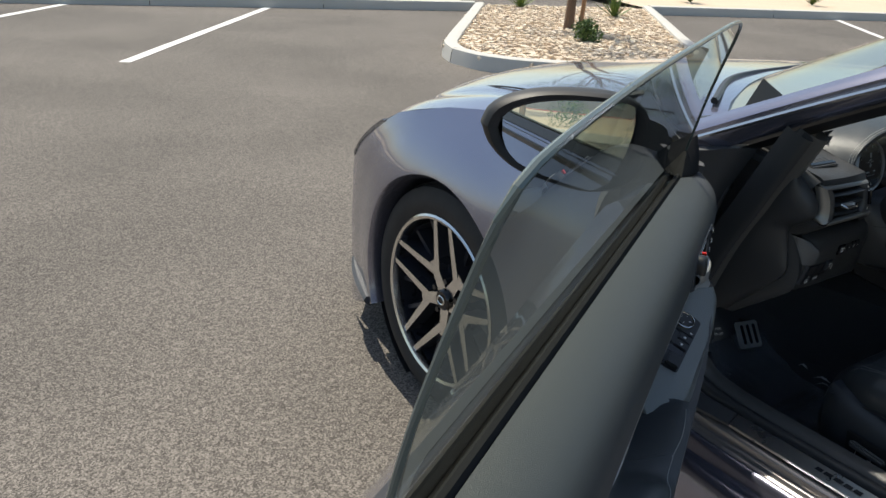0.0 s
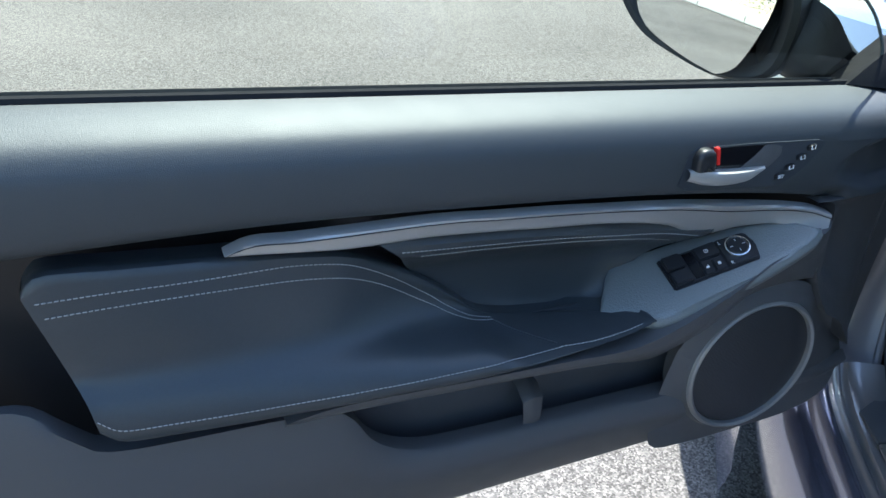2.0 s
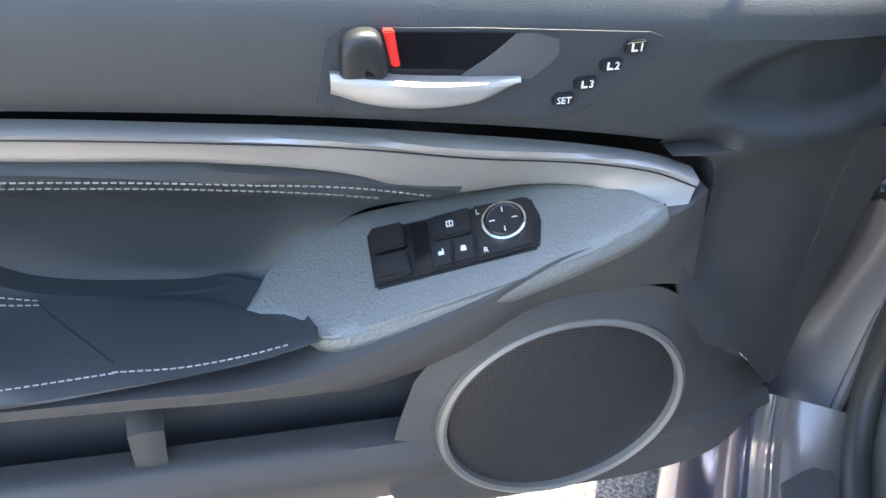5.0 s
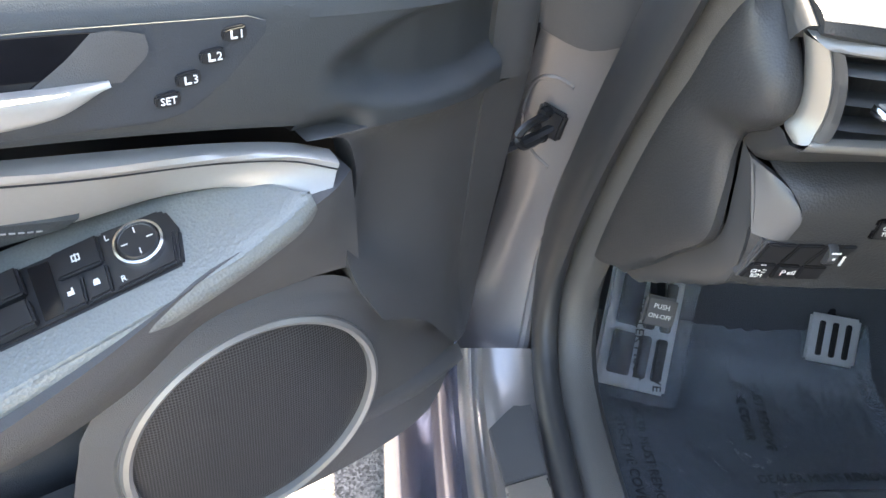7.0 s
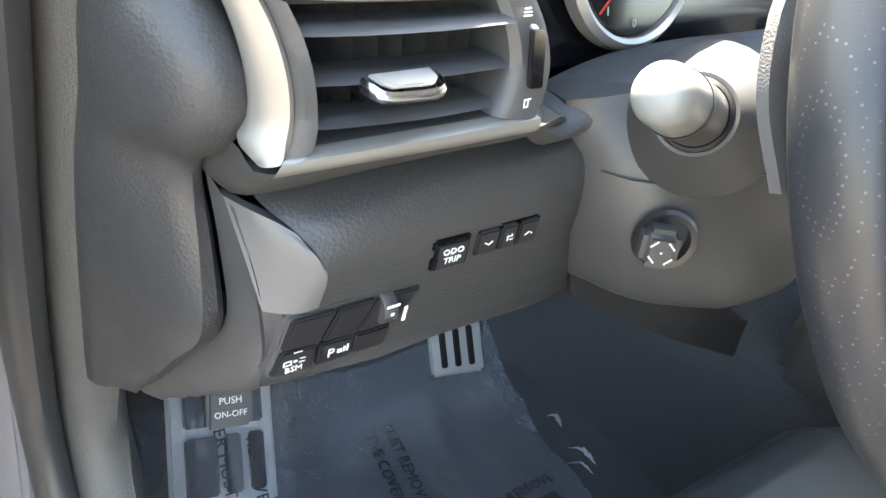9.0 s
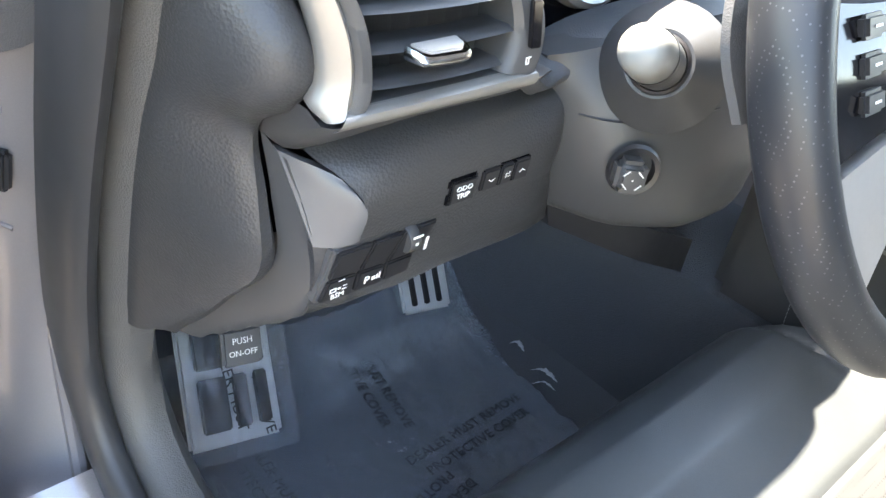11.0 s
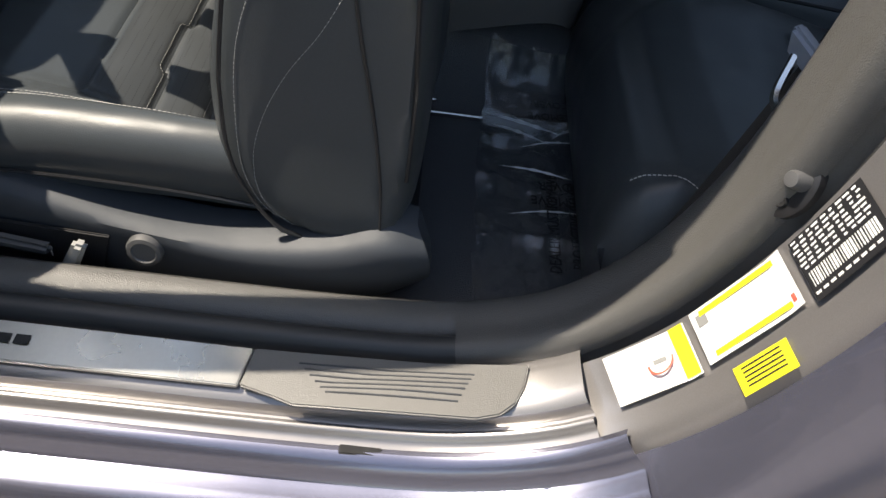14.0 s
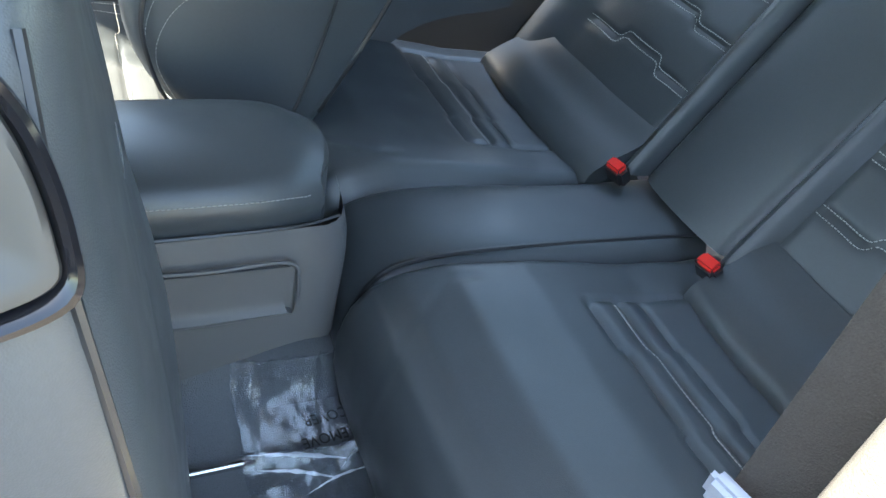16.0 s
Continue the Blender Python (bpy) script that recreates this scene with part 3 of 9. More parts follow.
# plain emblem bars on the sill plate in place of its lettering
bars("sill_emblem", [(0.006, 0.0, 0.013, 0.011), (0.024, 0.0, 0.015, 0.011), (0.044, 0.0, 0.016, 0.011), (0.063, 0.0, 0.014, 0.011), (0.081, 0.0, 0.014, 0.011)],
     frame_of((-0.768, 0.297, 0.4362), (0, -1, 0), (0, 0, 1)), car, BLACK, "dark emblem marks let into the sill plate", 0.0006)
part("drain_plug", box((-0.829, -0.12, 0.4005), (0.010, 0.042, 0.003), 0.001), BLACK, car)

# hinge pillar with the check strap
hp = [[(-0.705, 0.618, 0.945), (-0.708, 0.645, 0.86), (-0.71, 0.668, 0.78), (-0.728, 0.69, 0.675), (-0.734, 0.70, 0.56), (-0.745, 0.66, 0.46), (-0.76, 0.60, 0.43)],
      [(-0.745, 0.646, 0.945), (-0.745, 0.67, 0.86), (-0.745, 0.695, 0.78), (-0.755, 0.71, 0.675), (-0.765, 0.72, 0.56), (-0.78, 0.68, 0.45), (-0.80, 0.61, 0.42)],
      [(-0.80, 0.706, 0.94), (-0.80, 0.73, 0.86), (-0.80, 0.755, 0.78), (-0.80, 0.77, 0.675), (-0.80, 0.78, 0.56), (-0.82, 0.73, 0.44), (-0.83, 0.63, 0.40)],
      [(-0.872, 0.755, 0.93), (-0.875, 0.79, 0.86), (-0.88, 0.82, 0.78), (-0.88, 0.84, 0.675), (-0.88, 0.84, 0.56), (-0.88, 0.78, 0.42), (-0.88, 0.66, 0.36)]]
# darker copy of the jamb paint, with the pillar's shade put into its colour
JAMB_SHADED = material("jamb paint with shade in its colour", (0.19, 0.18, 0.185), 0.42, 0.25, grain=0.12, scale=1200, coat=0.35, rough_vary=0.05)
pillar = part("hinge_pillar", loft(hp, 36, 6, (0.02, 0.03, 0)), JAMB_SHADED, car, "painted hinge pillar")
part("pillar_ridge", tube(hp[0], 0.007, 40, 8), JAMB_SHADED, car)
def on_pillar(pts, n, lift=0.0):
    return laid(pillar, spline([(x, 0.74, z) for x, z in pts], n), (0, 1, 0), lift)


ring_ = on_pillar([(-0.742, 0.765), (-0.755, 0.768), (-0.770, 0.758), (-0.777, 0.735), (-0.776, 0.70), (-0.766, 0.678), (-0.748, 0.668)], 30)
part("pressed_edge", tube([p + Vector((0, 0.0018, 0)) for p in ring_], 0.0030, 40, 8), JAMB_SHADED, pillar)
part("pillar_shroud", loft([[(-0.704, 0.590, 0.965), (-0.706, 0.612, 0.92), (-0.708, 0.634, 0.872), (-0.711, 0.648, 0.832)], [(-0.748, 0.622, 0.96), (-0.746, 0.640, 0.92), (-0.745, 0.660, 0.865), (-0.746, 0.676, 0.812)], [(-0.792, 0.662, 0.952), (-0.789, 0.680, 0.92), (-0.787, 0.705, 0.866), (-0.786, 0.722, 0.815)], [(-0.87, 0.745, 0.945), (-0.872, 0.760, 0.92), (-0.87, 0.782, 0.875), (-0.868, 0.796, 0.835)]], 20, 5, (0, 0.03, 0)), SOFT, car, "dark soft shroud at the top of the hinge pillar")
# black seal along the outer edge of the hinge pillar
SEAL = [(-0.778, 0.725, 0.82), (-0.781, 0.733, 0.771), (-0.786, 0.746, 0.694), (-0.783, 0.747, 0.642), (-0.790, 0.750, 0.531), (-0.803, 0.726, 0.411)]
part("pillar_seal", loft([[(x, y + 0.008, z) for x, y, z in SEAL], [(x - 0.003, y - 0.006, z) for x, y, z in SEAL], [(x - 0.012, y - 0.010, z) for x, y, z in SEAL], [(x - 0.022, y - 0.002, z) for x, y, z in SEAL], [(x - 0.030, y + 0.02, z) for x, y, z in SEAL]], 40, 3), RUBBER, car, "black rubber seal of the hinge pillar")
part("check_strap", tube([(-0.748, 0.700, 0.722), (-0.775, 0.69, 0.712), (-0.82, 0.665, 0.70), (-0.86, 0.64, 0.69)], 0.006, 10, 6, 0.6), BLACK, car)
bracket = part("strap_bracket", box((0, 0, 0), (0.030, 0.034, 0.010), 0.003, frame_of((-0.757, 0.704, 0.722), (0.2, 0.1, 1), (-0.75, -0.65, 0))), BLACK, car, "black knuckle of the check strap")
for dx, dz in ((-0.004, 0.014), (-0.004, -0.014), (-0.014, 0.0)):
    part("bolt", lathe([(0, 0.009), (0.005, 0.009), (0.0065, 0.004), (0.0065, -0.002)], frame_of((-0.760 + dx, 0.699 + dx * 0.3, 0.722 + dz), (0, 0, 1), (-0.75, -0.65, 0)), 8), RUBBER, bracket, smooth=False)
part("strap_jaw", tube([(-0.765, 0.694, 0.734), (-0.785, 0.682, 0.728), (-0.795, 0.677, 0.715), (-0.785, 0.682, 0.704), (-0.765, 0.694, 0.708)], 0.0045, 18, 6), BLACK, bracket)
for p in ((-0.700, 0.683, 0.756), (-0.688, 0.655, 0.871)):
    part("rubber_buffer", lathe([(0, 0.012), (0.008, 0.011), (0.011, 0.007), (0.0115, 0)], frame_of(p, (1, 0, 0), (-0.5, -0.85, 0.1)), 20), BLACK, car)

# rear jamb and quarter panel behind the door
qy = [(-0.25, 0.425), (-0.335, 0.47), (-0.40, 0.545), (-0.445, 0.64), (-0.475, 0.75), (-0.495, 0.90), (-0.53, 1.10)]
rows = [[(-0.752, y + 0.012, z + 0.006) for y, z in qy], [(-0.79, y - 0.004, z - 0.004) for y, z in qy], [(-0.826, y - 0.014, z - 0.010) for y, z in qy], [(-0.836, y - 0.026, z - 0.018) for y, z in qy]]
part("rear_jamb", loft(rows, 40, 4), JAMB, car, "painted rear door jamb")
rows = [[(-0.836, y - 0.026, z - 0.018) for y, z in qy], [(-0.845, y - 0.032, z - 0.03) for y, z in qy], [(-0.875, y - 0.036, z - 0.03) for y, z in qy], [(-0.905, y - 0.06, z - 0.06) for y, z in qy],
        [(-0.925, y - 0.2, z - 0.12) for y, z in qy], [(-0.935, y - 0.5, z - 0.16) for y, z in qy], [(-0.93, y - 1.0, z - 0.1) for y, z in qy]]
part("quarter_panel", loft(rows, 40, 4), PAINT, car)
part("rear_pillar_trim", loft([[(-0.73, -0.44, 0.75), (-0.73, -0.46, 0.9), (-0.72, -0.5, 1.1), (-0.66, -0.55, 1.3)], [(-0.66, -0.50, 0.72), (-0.665, -0.52, 0.9), (-0.66, -0.55, 1.1), (-0.60, -0.6, 1.3)], [(-0.64, -0.75, 0.70), (-0.64, -0.75, 0.9), (-0.63, -0.78, 1.1), (-0.56, -0.8, 1.3)]], 24, 5), SOFT, car)
# far side, roof, screens
part("right_side", loft([[(0.905, 2.0, 0.3), (0.91, 0.5, 0.3), (0.92, -2.6, 0.3)], [(0.905, 2.0, 0.6), (0.92, 0.5, 0.7), (0.93, -2.6, 0.7)], [(0.85, 1.8, 0.78), (0.86, 0.5, 0.96), (0.86, -2.4, 1.02)]], 20, 4, (-0.03, 0, 0)), PAINT, car)
part("right_door_lining", loft([[(0.74, 0.75, 0.35), (0.74, -0.6, 0.35), (0.70, -1.3, 0.4)], [(0.70, 0.75, 0.70), (0.68, -0.5, 0.70), (0.66, -1.3, 0.7)], [(0.78, 0.75, 0.95), (0.78, -0.5, 0.97), (0.74, -1.3, 1.0)]], 20, 4, (0.05, 0, 0)), SOFT, car)
roof = [[(-0.63, 0.11, 1.320), (-0.56, -0.4, 1.375), (-0.56, -1.0, 1.35)], [(-0.3, 0.24, 1.340), (-0.3, -0.4, 1.40), (-0.3, -1.05, 1.37)], [(0, 0.27, 1.345), (0, -0.4, 1.405), (0, -1.05, 1.375)], [(0.3, 0.24, 1.340), (0.3, -0.4, 1.40), (0.3, -1.05, 1.37)], [(0.63, 0.11, 1.320), (0.56, -0.4, 1.375), (0.56, -1.0, 1.35)]]
part("roof", loft(roof, 16, 3, (0, 0, -0.03)), PAINT, car)
part("headlining", loft([[(x, y, z - 0.035) for x, y, z in r] for r in roof], 14, 3), material("grey headlining", (0.28, 0.28, 0.28), 0.95, bump=0.3, bump_scale=500, vary=0.05), car)
part("windscreen", loft([[(-0.70, 0.68, 1.0), (-0.3, 0.93, 1.0), (0, 0.98, 1.0), (0.3, 0.93, 1.0), (0.70, 0.68, 1.0)], [(-0.62, 0.12, 1.315), (-0.3, 0.24, 1.338), (0, 0.27, 1.343), (0.3, 0.24, 1.338), (0.62, 0.12, 1.315)]], 24, 6), WINDSCREEN, car).visible_shadow = False
part("front_pillar", loft([[(-0.745, 0.78, 0.965), (-0.70, 0.42, 1.14), (-0.63, 0.05, 1.325)], [(-0.775, 0.74, 0.955), (-0.725, 0.40, 1.125), (-0.655, 0.0, 1.30)], [(-0.745, 0.66, 0.945), (-0.695, 0.36, 1.105), (-0.625, -0.02, 1.285)], [(-0.70, 0.68, 0.985), (-0.655, 0.40, 1.13), (-0.59, 0.02, 1.315)]], 24, 4), PAINT, car)
part("front_pillar_trim", loft([[(-0.735, 0.655, 0.94), (-0.69, 0.36, 1.10), (-0.625, -0.02, 1.28)], [(-0.70, 0.62, 0.95), (-0.66, 0.35, 1.09), (-0.60, -0.03, 1.275)], [(-0.68, 0.66, 0.985), (-0.645, 0.39, 1.125), (-0.58, 0.01, 1.31)]], 24, 4), BLACK, car)
part("pillar_bright_strip", tube([(-0.778, 0.72, 0.952), (-0.728, 0.385, 1.118), (-0.658, -0.01, 1.295)], 0.005, 20, 6), CHROME, car)
part("right_pillar", tube([(0.74, 0.74, 0.96), (0.69, 0.40, 1.13), (0.62, 0.02, 1.31)], 0.04, 16, 8), BLACK, car)
part("roof_rail", tube([(-0.625, 0.0, 1.30), (-0.59, -0.4, 1.345), (-0.60, -0.9, 1.33)], 0.03, 16, 8), SOFT, car)
part("roof_rail", tube([(0.625, 0.0, 1.30), (0.59, -0.4, 1.345), (0.60, -0.9, 1.33)], 0.03, 16, 8), SOFT, car)
part("rear_window", loft([[(-0.55, -1.0, 1.34), (0, -1.06, 1.36), (0.55, -1.0, 1.34)], [(-0.62, -1.75, 1.02), (0, -1.85, 1.02), (0.62, -1.75, 1.02)]], 12, 3), WINDSCREEN, car).visible_shadow = False
part("boot_lid", loft([[(-0.93, -1.4, 0.9), (-0.9, -2.0, 0.95), (-0.85, -2.7, 0.95)], [(-0.62, -1.70, 1.015), (-0.62, -2.1, 1.04), (-0.6, -2.75, 1.0)], [(0.62, -1.70, 1.015), (0.62, -2.1, 1.04), (0.6, -2.75, 1.0)], [(0.93, -1.4, 0.9), (0.9, -2.0, 0.95), (0.85, -2.7, 0.95)]], 10, 3, (0, 0, -0.3)), PAINT, car)
part("tail_panel", loft([[(-0.93, -2.30, 0.30), (-0.80, -2.74, 0.30), (0, -2.86, 0.30), (0.80, -2.74, 0.30), (0.93, -2.30, 0.30)], [(-0.94, -2.30, 0.62), (-0.82, -2.80, 0.62), (0, -2.92, 0.62), (0.82, -2.80, 0.62), (0.94, -2.30, 0.62)], [(-0.88, -2.30, 0.94), (-0.78, -2.72, 0.96), (0, -2.80, 0.99), (0.78, -2.72, 0.96), (0.88, -2.30, 0.94)]], 30, 5, (0, 0.03, 0)), PAINT, car)
part("rear_quarter_glass", plate([(-0.70, -0.55, 0.98), (-0.60, -0.58, 1.30), (-0.58, -0.95, 1.28), (-0.72, -1.2, 1.02)], 0.005, 0), glass("dark quarter glass", (0.25, 0.27, 0.26)), car, smooth=False).visible_shadow = False
part("scuttle", loft([[(-0.70, 0.70, 0.985), (-0.3, 0.94, 0.99), (0, 0.99, 0.99), (0.3, 0.94, 0.99), (0.7, 0.70, 0.985)], [(-0.72, 0.86, 0.955), (-0.3, 1.05, 0.985), (0, 1.1, 0.99), (0.3, 1.05, 0.985), (0.72, 0.86, 0.955)]], 24, 3, (0, 0, -0.02)), BLACK, car, "black scuttle panel under the windscreen")
part("wiper", tube([(-0.58, 0.80, 1.005), (-0.3, 0.955, 1.012), (0.05, 1.0, 1.012)], 0.008, 18, 6), BLACK, car)
part("underbody", box((0, -0.3, 0.17), (1.62, 3.6, 0.06), 0.01), BLACK, car)
part("firewall", box((0, 1.02, 0.62), (1.45, 0.05, 0.72), 0.01), CARPET, car)
part("rear_bulkhead", box((0, -1.25, 0.7), (1.4, 0.05, 0.75), 0.01), CARPET, car)
# carpets
fl = loft([[(-0.70, 0.95, 0.50), (-0.70, 0.80, 0.33), (-0.69, 0.60, 0.25), (-0.69, 0.2, 0.25), (-0.68, -0.12, 0.35), (-0.68, -0.3, 0.365), (-0.68, -0.5, 0.37)],
           [(-0.50, 0.95, 0.48), (-0.50, 0.80, 0.28), (-0.50, 0.60, 0.225), (-0.5, 0.2, 0.225), (-0.5, -0.12, 0.34), (-0.5, -0.3, 0.36), (-0.5, -0.5, 0.365)],
           [(-0.12, 0.95, 0.48), (-0.12, 0.80, 0.28), (-0.10, 0.60, 0.225), (-0.12, 0.2, 0.235), (-0.22, -0.12, 0.35), (-0.22, -0.3, 0.365), (-0.22, -0.5, 0.38)],
           [(-0.07, 0.95, 0.52), (-0.065, 0.80, 0.48), (-0.06, 0.60, 0.50), (-0.07, 0.2, 0.5), (-0.14, -0.12, 0.5), (-0.14, -0.3, 0.48), (-0.14, -0.5, 0.48)],
           [(0.14, 0.95, 0.52), (0.13, 0.80, 0.48), (0.13, 0.60, 0.50), (0.13, 0.2, 0.5), (0.14, -0.12, 0.5), (0.14, -0.3, 0.48), (0.14, -0.5, 0.48)],
           [(0.22, 0.95, 0.48), (0.22, 0.80, 0.28), (0.2, 0.60, 0.225), (0.2, 0.2, 0.235), (0.22, -0.12, 0.33), (0.22, -0.3, 0.36), (0.22, -0.5, 0.38)],
           [(0.70, 0.95, 0.50), (0.70, 0.80, 0.33), (0.69, 0.60, 0.25), (0.69, 0.2, 0.25), (0.68, -0.12, 0.30), (0.68, -0.3, 0.32), (0.68, -0.5, 0.33)]], 40, 4)
part("carpet", fl, CARPET, car, "black carpet of the cabin floor")
part("kick_panel", loft([[(-0.66, 0.66, 0.80), (-0.665, 0.70, 0.62), (-0.67, 0.70, 0.45), (-0.675, 0.64, 0.38)], [(-0.64, 0.80, 0.80), (-0.65, 0.84, 0.6), (-0.655, 0.84, 0.42), (-0.66, 0.70, 0.28)], [(-0.62, 0.98, 0.80), (-0.63, 0.98, 0.6), (-0.63, 0.96, 0.45), (-0.64, 0.86, 0.3)]], 16, 4), SOFT, car)

# ---- open driver door; u runs from its hinge edge to its rear edge, d towards the cabin side ----
DU, DN = Vector((-0.85, -0.527, 0)), Vector((0.527, -0.85, 0))


def dp(u, d, z):
    return DU * u + DN * (d - 0.925) + Vector((0, 0, z))


def dps(rows, d=None):
    return [dp(r[0], r[1] if d is None else d, r[-1]) for r in rows]


def belt(u):
    return 0.954 + 0.0622 * (u - 0.535)


STRIP_TOP = [(1.60, 0.886), (1.50, 0.886), (1.346, 0.886), (1.05, 0.868), (0.814, 0.848), (0.735, 0.836), (0.651, 0.824), (0.585, 0.812)]


def strip_z(u):
    for (a, za), (b, zb) in zip(STRIP_TOP, STRIP_TOP[1:]):
        if b <= u <= a:
            return zb + (za - zb) * (u - b) / (a - b)
    return STRIP_TOP[0][1] if u > 1 else STRIP_TOP[-1][1]


door = thing("car_door", tuple(dp(0.40, -0.03, 0.44)), "open car door with black leather lining, silver trim and speaker", "car door")
us = [1.605, 1.5, 1.3, 1.1, 0.9, 0.75, 0.62, 0.50]
# outer skin and core
part("door_shell", loft([[dp(u, -0.17 - 0.02 * math.sin(3 * (u - 0.4)), 0.36) for u in us], [dp(u, -0.21, 0.6) for u in us], [dp(u, -0.19, 0.85) for u in us], [dp(u, -0.135, belt(u) - 0.06) for u in us], [dp(u, -0.09, belt(u) - 0.018) for u in us]], 30, 4, DN * 0.012), PAINT, door)
part("door_edge", loft([[dp(1.60, -0.05, belt(1.6) - 0.04), dp(1.615, -0.04, 0.85), dp(1.60, -0.04, 0.7), dp(1.57, -0.04, 0.5), dp(1.55, -0.05, 0.40)], [dp(1.60, -0.12, belt(1.6) - 0.05), dp(1.625, -0.19, 0.85), dp(1.62, -0.21, 0.7), dp(1.59, -0.20, 0.5), dp(1.56, -0.17, 0.37)]], 20, 4, DU * -0.02), JAMB, door, "painted rear edge of the door")
part("door_bottom", loft([[dp(1.56, -0.03, 0.435), dp(1.0, -0.03, 0.435), dp(0.42, -0.03, 0.46)], [dp(1.56, -0.18, 0.365), dp(1.0, -0.18, 0.36), dp(0.42, -0.17, 0.38)]], 16, 3, (0, 0, 0.02)), JAMB, door)
part("door_core", plate([dp(1.60, -0.085, belt(1.6) - 0.03), dp(0.42, -0.085, belt(0.42) - 0.03), dp(0.42, -0.085, 0.45), dp(1.55, -0.085, 0.45)], 0.03, 0, DN), BLACK, door, smooth=False)
part("latch", box(tuple(dp(1.613, -0.11, 0.74)), (0.014, 0.05, 0.07), 0.004, Matrix.Rotation(radians(-58), 4, "Z")), BLACK, door)
# upper pad
pu = [1.605, 1.5, 1.3, 1.1, 0.9, 0.75, 0.66, 0.60]
rows = []
for d, f in ((-0.056, -0.002), (-0.044, -0.004), (-0.028, -0.008), (-0.012, -0.014), (0.000, -0.022), (0.008, -0.034), (0.0125, -0.050)):
    rows.append([dp(u, d, belt(u) + f) for u in pu])
rows.append([dp(u, 0.013, belt(u) * 0.30 + strip_z(u) * 0.70 + 0.004) for u in pu])
rows.append([dp(u, 0.008, strip_z(u) + 0.021) for u in pu])
rows.append([dp(u, -0.012, strip_z(u) + 0.009) for u in pu])
rows.append([dp(u, -0.030, strip_z(u) + 0.006) for u in pu])
PADTOP = material("black padded vinyl with a sheen", (0.025, 0.031, 0.036), 0.58, grain=0.12, scale=500, bump=0.16, bump_scale=1100, kind="voronoi", vary=0.1, vary_scale=5, spec=1.0, rough_vary=0.04)
part("upper_pad", loft(rows, 60, 5), PADTOP, door, "soft black padded upper lining")
part("window_seal", loft([[dp(u, -0.056, belt(u) - 0.006) for u in us], [dp(u, -0.060, belt(u) + 0.003) for u in us], [dp(u, -0.066, belt(u) + 0.002) for u in us], [dp(u, -0.067, belt(u) - 0.008) for u in us]], 40, 2), RUBBER, door, "black window seal")
# added strip that keeps sun from leaking down behind the padding
part("slot_floor", loft([[dp(u, -0.050, belt(u) - 0.016) for u in us], [dp(u, -0.072, belt(u) - 0.018) for u in us], [dp(u, -0.096, belt(u) - 0.022) for u in us]], 40, 2, (0, 0, -0.004)), BLACK, door, "black strip added in the window slot to stop the sun")
part("outer_seal", loft([[dp(u, -0.074, belt(u) - 0.008) for u in us], [dp(u, -0.077, belt(u) + 0.002) for u in us], [dp(u, -0.082, belt(u) - 0.002) for u in us], [dp(u, -0.090, belt(u) - 0.016) for u in us]], 40, 2), BLACK, door)
# side window, frameless, with its polished rim
GB = [(1.606, 0.99), (1.616, 1.04), (1.628, 1.09), (1.638, 1.14), (1.645, 1.19), (1.650, 1.225), (1.652, 1.243), (1.649, 1.252), (1.638, 1.257), (1.60, 1.261), (1.52, 1.264), (1.42, 1.264), (1.30, 1.262), (1.15, 1.259), (1.02, 1.255), (0.90, 1.243), (0.82, 1.218), (0.745, 1.177), (0.66, 1.126), (0.58, 1.074), (0.53, 1.04), (0.485, 0.995), (0.465, 0.955)]
gp = [Vector(q) for q in spline([(u, 0, z) for u, z in GB], 150)]


def lean(u, z):
    """Depth of the inward-leaning glass at height z."""
    h = max(0.0, z - belt(u))
    return -0.070 + 0.23 * h + 0.35 * h * h


gb = [dp(q.x, lean(q.x, q.z), q.z) for q in gp]
bm = bmesh.new()
rows_ = []
for k in range(9):
    f = k / 8
    rows_.append([bm.verts.new(dp(min(q.x, 1.596) + max(0.0, q.x - 1.596) * f, lean(q.x, belt(q.x) - 0.012 + (q.z - belt(q.x) + 0.012) * f), belt(q.x) - 0.012 + (q.z - belt(q.x) + 0.012) * f)) for q in gp])
for a, b in zip(rows_, rows_[1:]):
    for i in range(len(a) - 1):
        bm.faces.new((a[i], a[i + 1], b[i + 1], b[i]))
window = part("side_window", bm, GLASS, door, "clear frameless side window, wound up")
RIMG = material("polished glass edge", (0.12, 0.15, 0.15), 0.25, 0.2, vary=0.1)
part("rear_glass_band", loft([[dp(u - k, lean(u, z) - 0.002, z) for u, z in ((1.606, 0.99), (1.616, 1.04), (1.628, 1.09), (1.638, 1.14), (1.645, 1.19), (1.650, 1.238))] for k in (0.013, 0.007, 0.001)], 16, 2), BLACK, window, "black band along the rear of the glass")
part("glass_edge", tube(gb[2:], 0.0022, 110, 8), RIMG, window, "pale polished rim of the glass")
# sail panel of the mirror
part("sail_panel", loft([[dp(0.535, -0.055, 0.953), dp(0.50, -0.058, 0.975), dp(0.455, -0.06, 1.003)], [dp(0.47, -0.035, 0.948), dp(0.45, -0.04, 0.975), dp(0.435, -0.05, 1.006)], [dp(0.405, -0.05, 0.94), dp(0.40, -0.055, 0.97), dp(0.415, -0.06, 1.003)]], 16, 5, DN * -0.03), RUBBER, door, "black triangular mirror sail panel")
cap_f = ((-0.056, -0.002), (-0.044, -0.004), (-0.028, -0.008), (-0.012, -0.014), (0.000, -0.022), (0.008, -0.034), (0.0125, -0.050))
